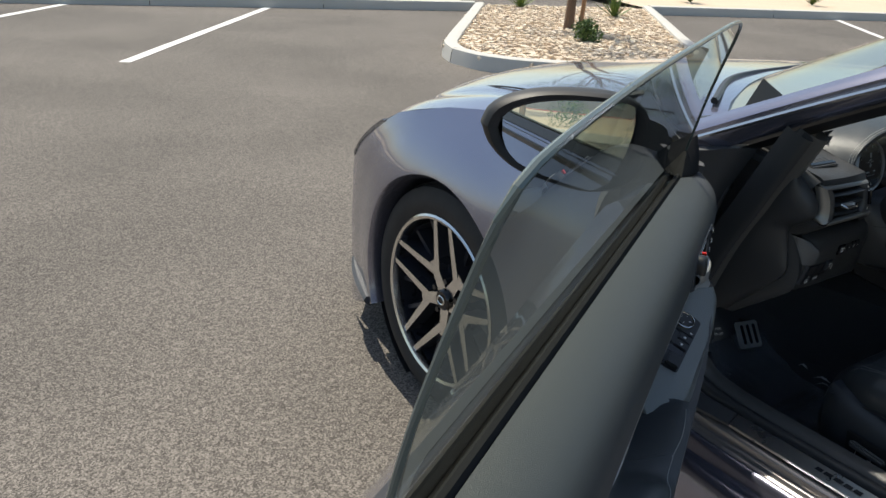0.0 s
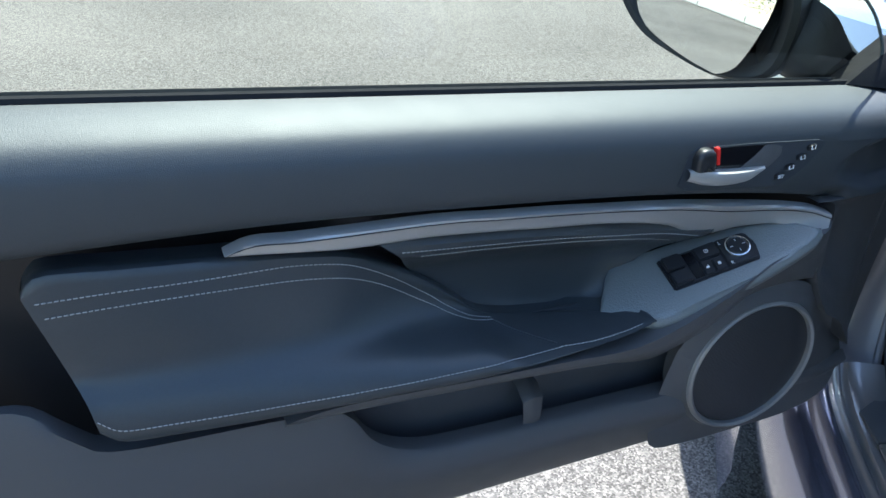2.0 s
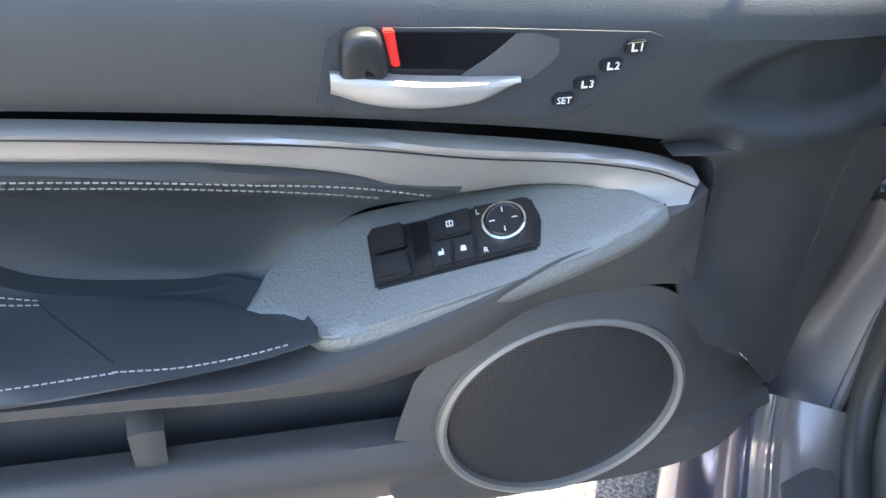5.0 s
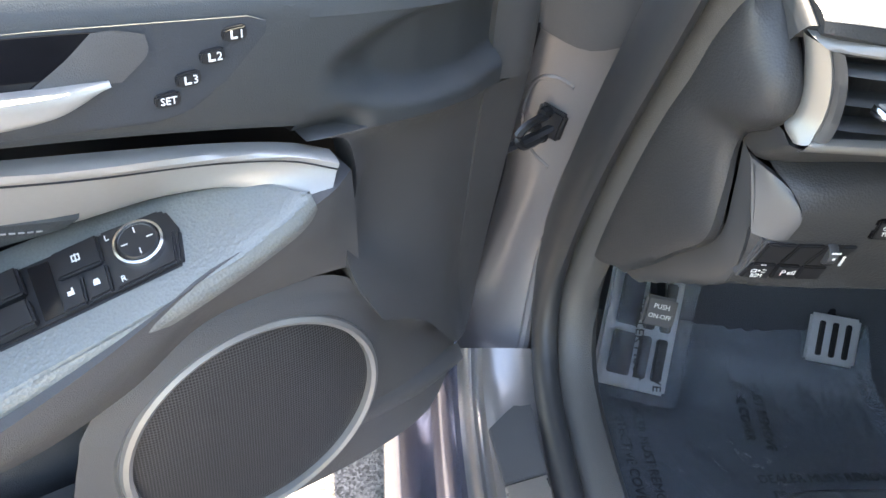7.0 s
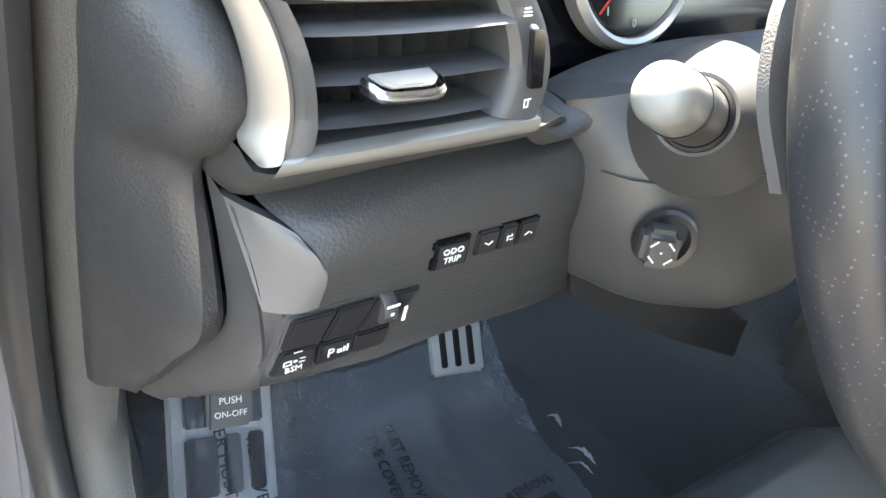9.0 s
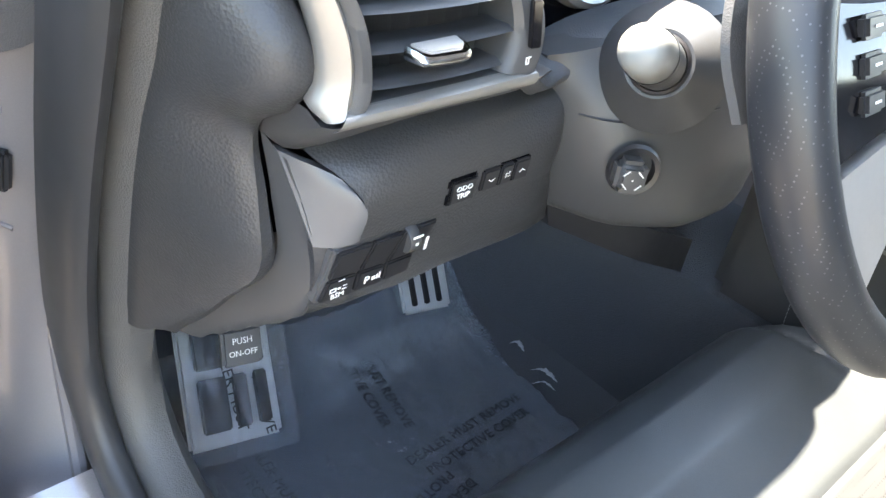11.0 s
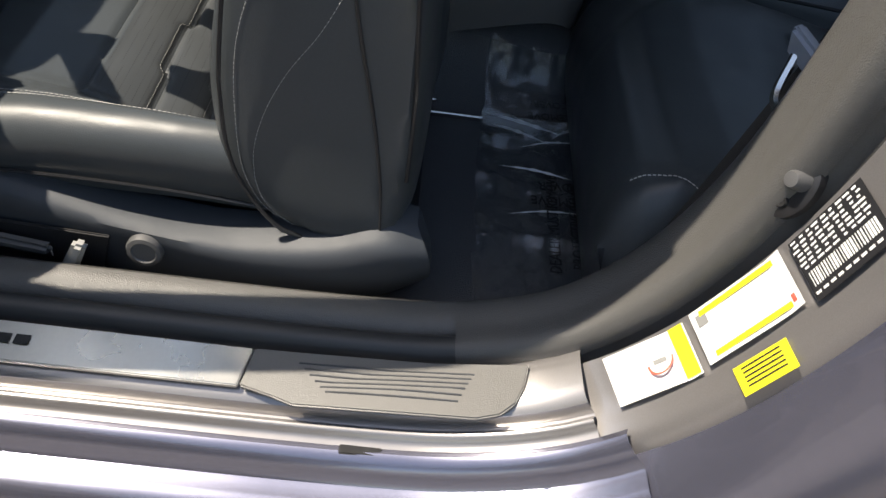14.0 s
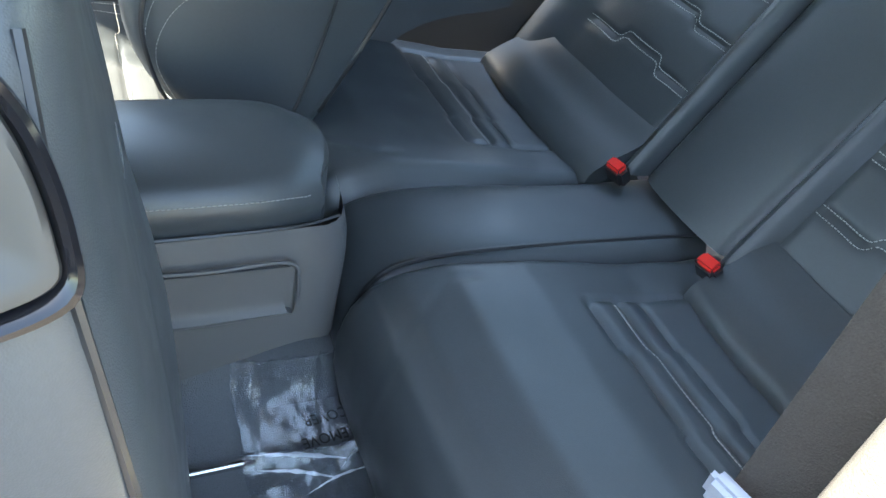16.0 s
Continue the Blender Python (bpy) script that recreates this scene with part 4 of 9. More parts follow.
part("pad_front_cap", loft([[dp(u, d * k - sh_, belt(u) + f) for d, f in cap_f] for u, k, sh_ in ((0.602, 1.0, 0.0), (0.56, 1.0, 0.0), (0.50, 0.95, 0.004), (0.45, 0.85, 0.014), (0.40, 0.65, 0.032))], 24, 4), PADTOP, door)
# hollow at the front of the padding
LINING = material("dark lining plastic", (0.074, 0.075, 0.077), 0.46, grain=0.1, scale=500, bump=0.2, bump_scale=1100, kind="voronoi", vary=0.1, vary_scale=5)
def front_d(u):
    """Depth of the padding towards the hinges, where it falls away."""
    tab = [(0.40, 0.65, 0.032), (0.45, 0.85, 0.014), (0.50, 0.95, 0.004), (0.56, 1.0, 0.0), (0.61, 1.0, 0.0)]
    for (a, ka, sa), (b, kb, sb_) in zip(tab, tab[1:]):
        if a <= u <= b:
            f = (u - a) / (b - a)
            return 0.0125 * (ka + (kb - ka) * f) - sa - (sb_ - sa) * f
    return 0.0125


def soft_step(v):
    v = max(0.0, min(1.0, v))
    return v * v * (3 - 2 * v)


bm = bmesh.new()
grid = []
for i in range(49):
    u = 0.603 - 0.203 * i / 48
    zt, zb = belt(u) - 0.050, 0.822 - 0.06 * max(0.0, 0.55 - u)
    col = []
    for k in range(31):
        z = zt + (zb - zt) * k / 30
        r = math.hypot((u - 0.45) / 0.145, (z - 0.866) / 0.041)
        d = front_d(u) - 0.020 * soft_step((1 - r) / 0.38)
        d -= soft_step((0.846 - z) / 0.03) * 0.022 * soft_step((u - 0.545) / 0.03)
        col.append(dp(u, d, z))
    col.append(dp(u, d - 0.02, zb - 0.003))
    grid.append([bm.verts.new(v) for v in col])
for a, b in zip(grid, grid[1:]):
    for k in range(len(a) - 1):
        bm.faces.new((a[k], a[k + 1], b[k + 1], b[k]))
part("front_hollow", bm, PADTOP, door, "padding with an oval hollow at the front of the lining")
# front corner of the lining
cf = [[(0.600, 0.010, 0.822), (0.572, 0.010, 0.818), (0.560, 0.006, 0.800), (0.556, 0.006, 0.770), (0.566, 0.012, 0.725), (0.560, 0.020, 0.690), (0.535, 0.026, 0.645)],
      [(0.565, 0.008, 0.822), (0.545, 0.009, 0.820), (0.532, -0.006, 0.800), (0.530, -0.012, 0.770), (0.540, -0.010, 0.722), (0.514, 0.006, 0.672), (0.480, 0.014, 0.610)],
      [(0.48, 0.002, 0.822), (0.47, -0.004, 0.819), (0.465, -0.018, 0.802), (0.460, -0.024, 0.775), (0.456, -0.024, 0.72), (0.440, -0.012, 0.62), (0.430, 0.004, 0.552)],
      [(0.400, -0.030, 0.814), (0.396, -0.034, 0.811), (0.392, -0.040, 0.800), (0.392, -0.042, 0.78), (0.396, -0.042, 0.70), (0.402, -0.034, 0.60), (0.386, -0.026, 0.522)]]
part("front_corner", loft([[dp(*q) for q in r] for r in cf], 40, 6, DN * -0.03), LINING, door, "dark plastic front corner of the lining")
part("corner_joint", tube([dp(0.57, 0.0, 0.815), dp(0.52, -0.008, 0.821), dp(0.445, -0.016, 0.817), dp(0.40, -0.030, 0.812)], 0.0012, 20, 5), BLACK, door)
part("hinge_cover", loft([[dp(0.410, -0.030, 0.945), dp(0.408, -0.034, 0.92), dp(0.404, -0.036, 0.87), dp(0.400, -0.036, 0.808)], [dp(0.372, -0.040, 0.943), dp(0.366, -0.036, 0.92), dp(0.360, -0.036, 0.87), dp(0.358, -0.036, 0.806)], [dp(0.350, -0.065, 0.940), dp(0.342, -0.06, 0.915), dp(0.332, -0.06, 0.86), dp(0.330, -0.06, 0.804)]], 20, 4, DN * -0.04), LINING, door, "dark soft cover over the upper hinge")
part("hinge_edge", loft([[dp(0.404, -0.036, 0.802), dp(0.402, -0.038, 0.70), dp(0.404, -0.034, 0.60), dp(0.390, -0.028, 0.52)], [dp(0.340, -0.050, 0.800), dp(0.348, -0.052, 0.70), dp(0.356, -0.052, 0.60), dp(0.362, -0.048, 0.51)]], 20, 4, DN * -0.04), LINING, door, "dark shut face at the front of the door")
# lower panel with the map pocket
lt = [(1.585, 0.0, 0.74), (1.535, 0.004, 0.735), (1.50, 0.008, 0.70), (1.46, 0.010, 0.674), (1.30, 0.012, 0.664), (1.235, 0.012, 0.652), (1.195, 0.010, 0.598), (1.14, 0.010, 0.568), (1.05, 0.010, 0.560), (0.90, 0.010, 0.556), (0.78, 0.012, 0.553), (0.70, 0.012, 0.55), (0.62, 0.012, 0.545), (0.55, 0.010, 0.54), (0.47, 0.004, 0.525), (0.405, -0.012, 0.518)]
lm = [(u - 0.01 * (u > 1.4), d + 0.008, 0.50 + (z - 0.5) * 0.45) for u, d, z in lt]
lb = [(min(u, 1.545), -0.012, 0.447 + 0.06 * max(0, 0.52 - u) / 0.12) for u, d, z in lt]
li = [(u, -0.015, z + 0.004) for u, d, z in lt]
part("lower_panel", loft([[dp(*q) for q in r] for r in (li, [(u, d - 0.004, z + 0.003) for u, d, z in lt], lt, lm, lb, [(u, -0.045, z - 0.004) for u, d, z in lb])], 90, 4), PLASTIC, door, "dark grey plastic lower lining with a map pocket")
part("map_pocket", loft([[dp(u, -0.045, 0.70) for u in (1.25, 1.0, 0.74)], [dp(u, -0.048, 0.60) for u in (1.25, 1.0, 0.74)], [dp(u, -0.03, 0.50) for u in (1.25, 1.0, 0.74)], [dp(u, 0.0, 0.49) for u in (1.25, 1.0, 0.74)]], 12, 3), SOFT, door)
part("pocket_divider", loft([[dp(0.999, -0.045, 0.606), dp(0.984, -0.045, 0.610), dp(0.970, -0.045, 0.606)], [dp(0.998, -0.004, 0.594), dp(0.984, -0.002, 0.601), dp(0.970, -0.004, 0.598)], [dp(0.994, 0.002, 0.50), dp(0.984, 0.003, 0.50), dp(0.975, 0.002, 0.50)]], 8, 3), LINING, door)
# ledge under the armrest
ul = [(1.30, 0.02, 0.672), (1.24, 0.035, 0.692), (1.10, 0.045, 0.694), (0.984, 0.05, 0.693), (0.90, 0.05, 0.688), (0.84, 0.05, 0.698), (0.76, 0.05, 0.732), (0.68, 0.042, 0.768), (0.60, 0.034, 0.79), (0.565, 0.012, 0.792)]
ud = [(1.30, 0.012, 0.662), (1.24, 0.010, 0.66), (1.10, 0.006, 0.655), (0.984, 0.006, 0.648), (0.90, 0.008, 0.638), (0.82, 0.012, 0.63), (0.74, 0.014, 0.66), (0.68, 0.014, 0.70), (0.60, 0.012, 0.705), (0.552, 0.010, 0.70)]
um = [((a[0] + b[0]) / 2, max(a[1], b[1]) * 0.86, (a[2] * 0.6 + b[2] * 0.4)) for a, b in zip(ul, ud)]
part("armrest_ledge", loft([[dp(*q) for q in r] for r in (ul, um, ud)], 60, 6, DN * -0.03), PLASTIC, door)
# leather armrest insert
it = [(1.515, -0.004, 0.862), (1.498, -0.003, 0.880), (1.44, -0.002, 0.876), (1.38, -0.006, 0.869), (1.30, -0.012, 0.860), (1.235, -0.022, 0.845), (1.20, -0.033, 0.828), (1.165, -0.045, 0.806), (1.131, -0.050, 0.783), (1.094, -0.050, 0.755), (1.056, -0.050, 0.724), (1.02, -0.050, 0.710), (0.975, -0.046, 0.700), (0.93, -0.038, 0.696), (0.897, -0.014, 0.703), (0.872, 0.006, 0.709)]
ib = [(1.475, 0.020, 0.716), (1.455, 0.024, 0.703), (1.41, 0.028, 0.701), (1.35, 0.033, 0.700), (1.29, 0.038, 0.700), (1.24, 0.042, 0.700), (1.20, 0.043, 0.699), (1.16, 0.045, 0.699), (1.12, 0.047, 0.698), (1.07, 0.049, 0.699), (1.03, 0.050, 0.700), (0.985, 0.050, 0.703), (0.94, 0.049, 0.706), (0.90, 0.046, 0.709), (0.872, 0.042, 0.711), (0.850, 0.036, 0.712)]


def blend(a, b, k, dd, dz=0.0):
    return [(p[0] + (q[0] - p[0]) * k, p[1] + (q[1] - p[1]) * k + dd, p[2] + (q[2] - p[2]) * k + dz * (1 if p[2] - q[2] > 0.03 else 0.2)) for p, q in zip(a, b)]


def hollowed(k, dd, w, dz=0.0):
    """A row of the armrest kept as deep as its crest by the share w."""
    return [(u, d + a[1] * w * (a[1] < -0.01), z) for (u, d, z), a in zip(blend(it, ib, k, dd, dz), it)]


ir = [blend(it, ib, 0, -0.02, -0.002), it, blend(it, ib, 0.06, 0.003), hollowed(0.35, -0.004, 0.45), hollowed(0.62, -0.010, 0.38), hollowed(0.85, 0.0, 0.10, 0.012), blend(it, ib, 0.96, 0.004, 0.008), ib, blend(ib, ib, 0, -0.004, 0.0)]
ir[-1] = [(u, d - 0.008, z - 0.007) for u, d, z in ib]
rest = part("armrest", loft([[dp(*q) for q in r] for r in ir], 70, 5, DN * -0.015), LEATHER, door, "black leather armrest with double grey stitching")
ON_REST = -DN - Vector((0, 0, 1))
stitching(dps([(1.505, 0.004, 0.857), (1.41, 0.002, 0.853), (1.368, 0.0, 0.851), (1.323, -0.004, 0.848), (1.28, -0.010, 0.843), (1.228, -0.017, 0.832), (1.193, -0.027, 0.813), (1.157, -0.039, 0.786), (1.117, -0.044, 0.755), (1.095, -0.041, 0.738), (1.072, -0.036, 0.724), (1.056, -0.036, 0.7175), (1.039, -0.037, 0.712)]), rest, way=ON_REST, r=0.0006)
stitching(dps([(1.50, 0.004, 0.841), (1.41, 0.002, 0.838), (1.37, 0.0, 0.836), (1.325, -0.003, 0.833), (1.28, -0.008, 0.828), (1.232, -0.016, 0.817), (1.196, -0.027, 0.800), (1.160, -0.040, 0.774), (1.118, -0.041, 0.746), (1.096, -0.035, 0.733), (1.082, -0.032, 0.726), (1.063, -0.030, 0.718), (1.038, -0.033, 0.711)]), rest, way=ON_REST, r=0.0006)
stitching([dp(u, d, z + 0.012) for u, d, z in ib[:7]] + dps([(1.164, 0.045, 0.711), (1.121, 0.046, 0.711), (1.075, 0.047, 0.711), (1.052, 0.043, 0.709), (1.028, 0.039, 0.706), (0.984, 0.037, 0.706)]), rest, way=ON_REST, r=0.0006)
stitching(dps([(0.984, 0.037, 0.706), (0.94, 0.042, 0.709), (0.90, 0.041, 0.712), (0.872, 0.038, 0.713)]), rest, way=(0, 0, -1), r=0.0006)
part("armrest_seam", tube(laid(rest, spline(dps([(1.040, -0.037, 0.712), (1.025, -0.020, 0.707), (1.006, 0.002, 0.706), (0.984, 0.029, 0.707)]), 20), ON_REST, 0.0), 0.0008, 24, 5), BLACK, rest)
# stitched panel behind the pull cup
pk = [[(1.20, -0.018, 0.856), (1.08, -0.018, 0.848), (0.976, -0.018, 0.838), (0.85, -0.018, 0.820), (0.74, -0.016, 0.800)],
      [(1.17, -0.012, 0.835), (1.06, -0.012, 0.829), (0.96, -0.012, 0.820), (0.85, -0.014, 0.803), (0.75, -0.016, 0.786)],
      [(1.14, -0.050, 0.79), (1.05, -0.058, 0.78), (0.97, -0.060, 0.77), (0.88, -0.060, 0.76), (0.81, -0.050, 0.755)],
      [(1.09, -0.060, 0.745), (1.02, -0.066, 0.722), (0.96, -0.068, 0.705), (0.90, -0.062, 0.698), (0.86, -0.046, 0.712)],
      [(1.07, -0.045, 0.70), (1.0, -0.045, 0.685), (0.95, -0.045, 0.682), (0.90, -0.040, 0.682), (0.87, -0.02, 0.692)]]
cup = part("pull_cup", loft([[dp(*q) for q in r] for r in pk], 40, 5), LEATHER, door, "stitched black leather panel behind the pull")
stitching(dps([(1.165, -0.0105, 0.838), (1.075, -0.0105, 0.830), (0.997, -0.0105, 0.823), (0.912, -0.0125, 0.814), (0.822, -0.014, 0.802), (0.765, -0.014, 0.788)]), cup, way=-DN, r=0.0006)
stitching(dps([(1.14, -0.0125, 0.825), (1.077, -0.013, 0.819), (0.998, -0.0135, 0.812), (0.913, -0.016, 0.804), (0.845, -0.018, 0.794), (0.80, -0.018, 0.782)]), cup, way=-DN, r=0.0006)
# silver trim
st = [(1.345, 0.0, 0.8735), (1.319, 0.004, 0.8845), (1.274, 0.005, 0.8825), (1.134, 0.005, 0.879), (1.065, 0.005, 0.873), (0.991, 0.005, 0.867), (0.912, 0.005, 0.859), (0.827, 0.005, 0.850), (0.736, 0.005, 0.837), (0.662, 0.007, 0.826), (0.609, 0.011, 0.816), (0.579, 0.016, 0.806)]
sb = [(1.340, 0.0, 0.8715), (1.307, 0.002, 0.8690), (1.227, 0.001, 0.860), (1.141, 0.0, 0.858), (1.070, -0.001, 0.852), (0.994, -0.002, 0.844), (0.913, -0.003, 0.836), (0.825, -0.008, 0.817), (0.760, -0.020, 0.786), (0.690, -0.018, 0.789), (0.640, 0.004, 0.794), (0.594, 0.031, 0.783)]
part("silver_trim", loft([[dp(u, d - 0.012, z + 0.002) for u, d, z in st], dps(st), [dp(*q) for q in blend(st, sb, 0.10, 0.0035)], [dp(*q) for q in blend(st, sb, 0.20, 0.0015)], [dp(*q) for q in blend(st, sb, 0.55, 0.001)], dps(sb), [dp(u, d - 0.012, z - 0.001) for u, d, z in sb]], 80, 3), SILVER, door, "long satin silver trim strip")
part("trim_groove", tube([dp(u, d + 0.0022, z) for u, d, z in blend(st, sb, 0.19, 0.0)], 0.0007, 80, 5), BLACK, door)
# switch panel, a sloping plate at the front of the armrest


def swz(u, d):
    return 0.745 - 0.316 * (d + 0.035) - 0.37 * (u - 0.806)


def sp(u, d, h=0.0):
    n = (Vector((0, 0, 1)) + DN * 0.316 + DU * 0.37).normalized()
    return dp(u, d, swz(u, d)) + n * h


SPN = (Vector((0, 0, 1)) + DN * 0.316 + DU * 0.37).normalized()
up_edge = [(0.900, -0.009), (0.881, -0.033), (0.862, -0.052), (0.843, -0.056), (0.793, -0.049), (0.723, -0.034), (0.676, -0.021), (0.648, -0.008), (0.630, 0.007), (0.610, 0.032)]
dn_edge = [(0.900, -0.006), (0.871, 0.008), (0.852, 0.030), (0.830, 0.038), (0.787, 0.041), (0.725, 0.045), (0.680, 0.045), (0.647, 0.043), (0.624, 0.040), (0.609, 0.034)]
mid_edge = [((a[0] + b[0]) / 2, (a[1] + b[1]) / 2) for a, b in zip(up_edge, dn_edge)]
panel = part("switch_panel", loft([[sp(u, d, -0.008) for u, d in up_edge], [sp(u, d) for u, d in up_edge], [sp(u, d, 0.0005) for u, d in mid_edge], [sp(u, d - 0.004, 0) for u, d in dn_edge], [sp(u, d, -0.003) for u, d in dn_edge], [sp(u, d + 0.001, -0.012) for u, d in dn_edge]], 50, 3), WEAVE, door, "woven-look silver switch panel")
part("switch_panel_edge", loft([[sp(u, d - 0.001, -0.001) for u, d in dn_edge], [sp(u, d + 0.004, -0.008) for u, d in dn_edge], [sp(u, d + 0.003, -0.018) for u, d in dn_edge]], 40, 3), WEAVE, panel)
# door-local axes for flat marks on the switch panel: along towards the hinge, and across towards the cabin
ALONG = (sp(0.70, -0.012) - sp(0.80, -0.034)).normalized()


def on_switch(u, d, h):
    return frame_of(sp(u, d, h), ALONG, SPN)


def sw_plate(name, quad, h, thick, mat, parent, bevel=0.0015):
    return part(name, plate([sp(u, d, h) for u, d in quad], thick, bevel, SPN), mat, parent)


pod = sw_plate("switch_pod", [(0.806, -0.035), (0.807, 0.012), (0.695, 0.028), (0.688, 0.006), (0.691, -0.013), (0.70, -0.016)], 0.003, 0.012, BLACK, door, 0.002)
tagged(pod, "black window and mirror switch pod")
sw_plate("window_switch", [(0.802, -0.032), (0.803, -0.012), (0.780, -0.008), (0.779, -0.028)], 0.010, 0.008, BLACK, pod)
sw_plate("window_switch", [(0.803, -0.009), (0.804, 0.010), (0.780, 0.013), (0.780, -0.005)], 0.010, 0.008, BLACK, pod)
sw_plate("switch_well", [(0.776, -0.027), (0.778, 0.013), (0.765, 0.015), (0.762, -0.024)], 0.0035, 0.004, GLOSS, pod, 0.001)
sw_plate("lock_button", [(0.761, -0.025), (0.762, -0.006), (0.735, -0.001), (0.732, -0.021)], 0.0065, 0.006, BLACK, pod)
sw_plate("lock_button", [(0.763, -0.004), (0.766, 0.016), (0.752, 0.018), (0.749, -0.001)], 0.0065, 0.006, BLACK, pod)
sw_plate("lock_button", [(0.748, -0.001), (0.751, 0.018), (0.737, 0.020), (0.734, 0.001)], 0.0065, 0.006, BLACK, pod)
sw_plate("mirror_switch_base", [(0.731, -0.021), (0.735, 0.021), (0.698, 0.026), (0.692, 0.006), (0.694, -0.013)], 0.0055, 0.005, BLACK, pod)
dial = part("mirror_dial", lathe([(0, 0.011), (0.0115, 0.011), (0.0130, 0.0095), (0.0130, 0.004)], on_switch(0.7125, 0.002, 0), 36), BLACK, pod)
part("dial_ring", lathe([(0.0132, 0.009), (0.0142, 0.0105), (0.0158, 0.010), (0.0164, 0.007), (0.0164, 0.004)], on_switch(0.7125, 0.002, 0), 40), CHROME, dial, "silver ring")
bars("dial_marks", [(0.008, 0, 0.004, 0.0007), (-0.008, 0, 0.004, 0.0007), (0, 0.008, 0.0007, 0.004), (0, -0.008, 0.0007, 0.004)], on_switch(0.7125, 0.002, 0.0112), dial)
writing("letter_mark", "L", on_switch(0.728, -0.014, 0.006), 0.006, pod)
writing("letter_mark", "R", on_switch(0.729, 0.017, 0.006), 0.006, pod)
bars("lock_icon", [(0, -0.001, 0.004, 0.003), (0.0012, 0.0015, 0.001, 0.002)], on_switch(0.758, 0.006, 0.0068), pod)
bars("lock_icon", [(0, -0.001, 0.004, 0.003), (0, 0.0012, 0.003, 0.0012)], on_switch(0.743, 0.009, 0.0068), pod)
bars("window_icon", [(0, 0.002, 0.005, 0.0008), (-0.0022, 0, 0.0008, 0.005), (0.0022, 0, 0.0008, 0.005), (0, -0.002, 0.005, 0.0008), (0, 0, 0.0008, 0.006)], on_switch(0.748, -0.013, 0.0068), pod)
# inner handle with its cup, memory buttons
BEZEL_LEAN = 0.05
HR = [(0.845, 0.882), (0.842, 0.900), (0.838, 0.920), (0.826, 0.928), (0.752, 0.925), (0.640, 0.918), (0.626, 0.913), (0.627, 0.903), (0.654, 0.877), (0.679, 0.863), (0.698, 0.860), (0.766, 0.866), (0.831, 0.873)]


bezel = part("handle_bezel", plate([dp(u, 0.0185, z) for u, z in HR], 0.02, 0.003, DN), PAD, door, "dark handle bezel set into the lining")
# flat black sheet on the bezel, standing in for the dark of the hollow
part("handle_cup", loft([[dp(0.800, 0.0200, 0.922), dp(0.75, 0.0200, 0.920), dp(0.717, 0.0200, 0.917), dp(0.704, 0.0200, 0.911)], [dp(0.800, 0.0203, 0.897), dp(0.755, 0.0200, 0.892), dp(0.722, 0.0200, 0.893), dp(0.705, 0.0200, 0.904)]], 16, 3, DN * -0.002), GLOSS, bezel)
part("cup_curve", loft([[dp(0.727, 0.0204, 0.9185), dp(0.742, 0.0206, 0.906), dp(0.762, 0.0208, 0.893)], [dp(0.715, 0.0212, 0.9185), dp(0.722, 0.0214, 0.905), dp(0.735, 0.0214, 0.892)], [dp(0.700, 0.0204, 0.914), dp(0.700, 0.0204, 0.903), dp(0.715, 0.0204, 0.890)]], 14, 3), PLASTIC, bezel, "curved dark end of the handle cup")
lv = [(0.835, 0.022, 0.901, 0.888), (0.812, 0.027, 0.899, 0.882), (0.785, 0.030, 0.896, 0.8795), (0.755, 0.029, 0.894, 0.880), (0.738, 0.026, 0.8935, 0.884), (0.722, 0.021, 0.8925, 0.890)]
part("handle_lever", loft([[dp(u, 0.019, a) for u, d, a, b in lv], [dp(u, d + 0.001, a) for u, d, a, b in lv], [dp(u, d + 0.003, a - 0.0025) for u, d, a, b in lv], [dp(u, d + 0.003, (a + b) / 2 - 0.001) for u, d, a, b in lv], [dp(u, d, b + 0.0005) for u, d, a, b in lv], [dp(u, 0.018, b - 0.001) for u, d, a, b in lv]], 30, 3), SILVER, bezel, "satin silver handle lever")
KN, KT = DU * 0.0022 + Vector((0, 0, 0.0075)), DU * 0.0085 + Vector((0, 0, 0.0065))
knob_bm = loft([[dp(u, d, z) for u, z in ((0.827, 0.893), (0.827, 0.908), (0.822, 0.9155), (0.813, 0.9175), (0.805, 0.915), (0.8015, 0.905), (0.801, 0.893))] for d in (0.016, 0.026)] + [[dp(u, d, z) for u, z in ((0.8255, 0.893), (0.8255, 0.907), (0.821, 0.9135), (0.813, 0.9155), (0.806, 0.913), (0.803, 0.904), (0.8025, 0.893))] for d in (0.0295,)] + [[dp(u, 0.0305, z) for u, z in ((0.822, 0.893), (0.822, 0.904), (0.818, 0.909), (0.814, 0.910), (0.809, 0.909), (0.806, 0.902), (0.806, 0.893))], [dp(0.814, 0.0305, 0.893 + 0.001 * k) for k in range(7)]], 30, 3)
knob_bm.transform(Matrix.Translation(KN))
part("lock_knob", knob_bm, BLACK, bezel, "rounded black lock knob")
tab_bm = plate([dp(0.797, 0.0270, 0.919), dp(0.791, 0.0270, 0.919), dp(0.787, 0.0270, 0.898), dp(0.792, 0.0270, 0.898)], 0.006, 0.0008, DN)
tab_bm.transform(Matrix.Translation(KT))
part("lock_tab", tab_bm, RED, bezel, "red unlocked marker")
MEMF = frame_of((0, 0, 0), -DU, DN)
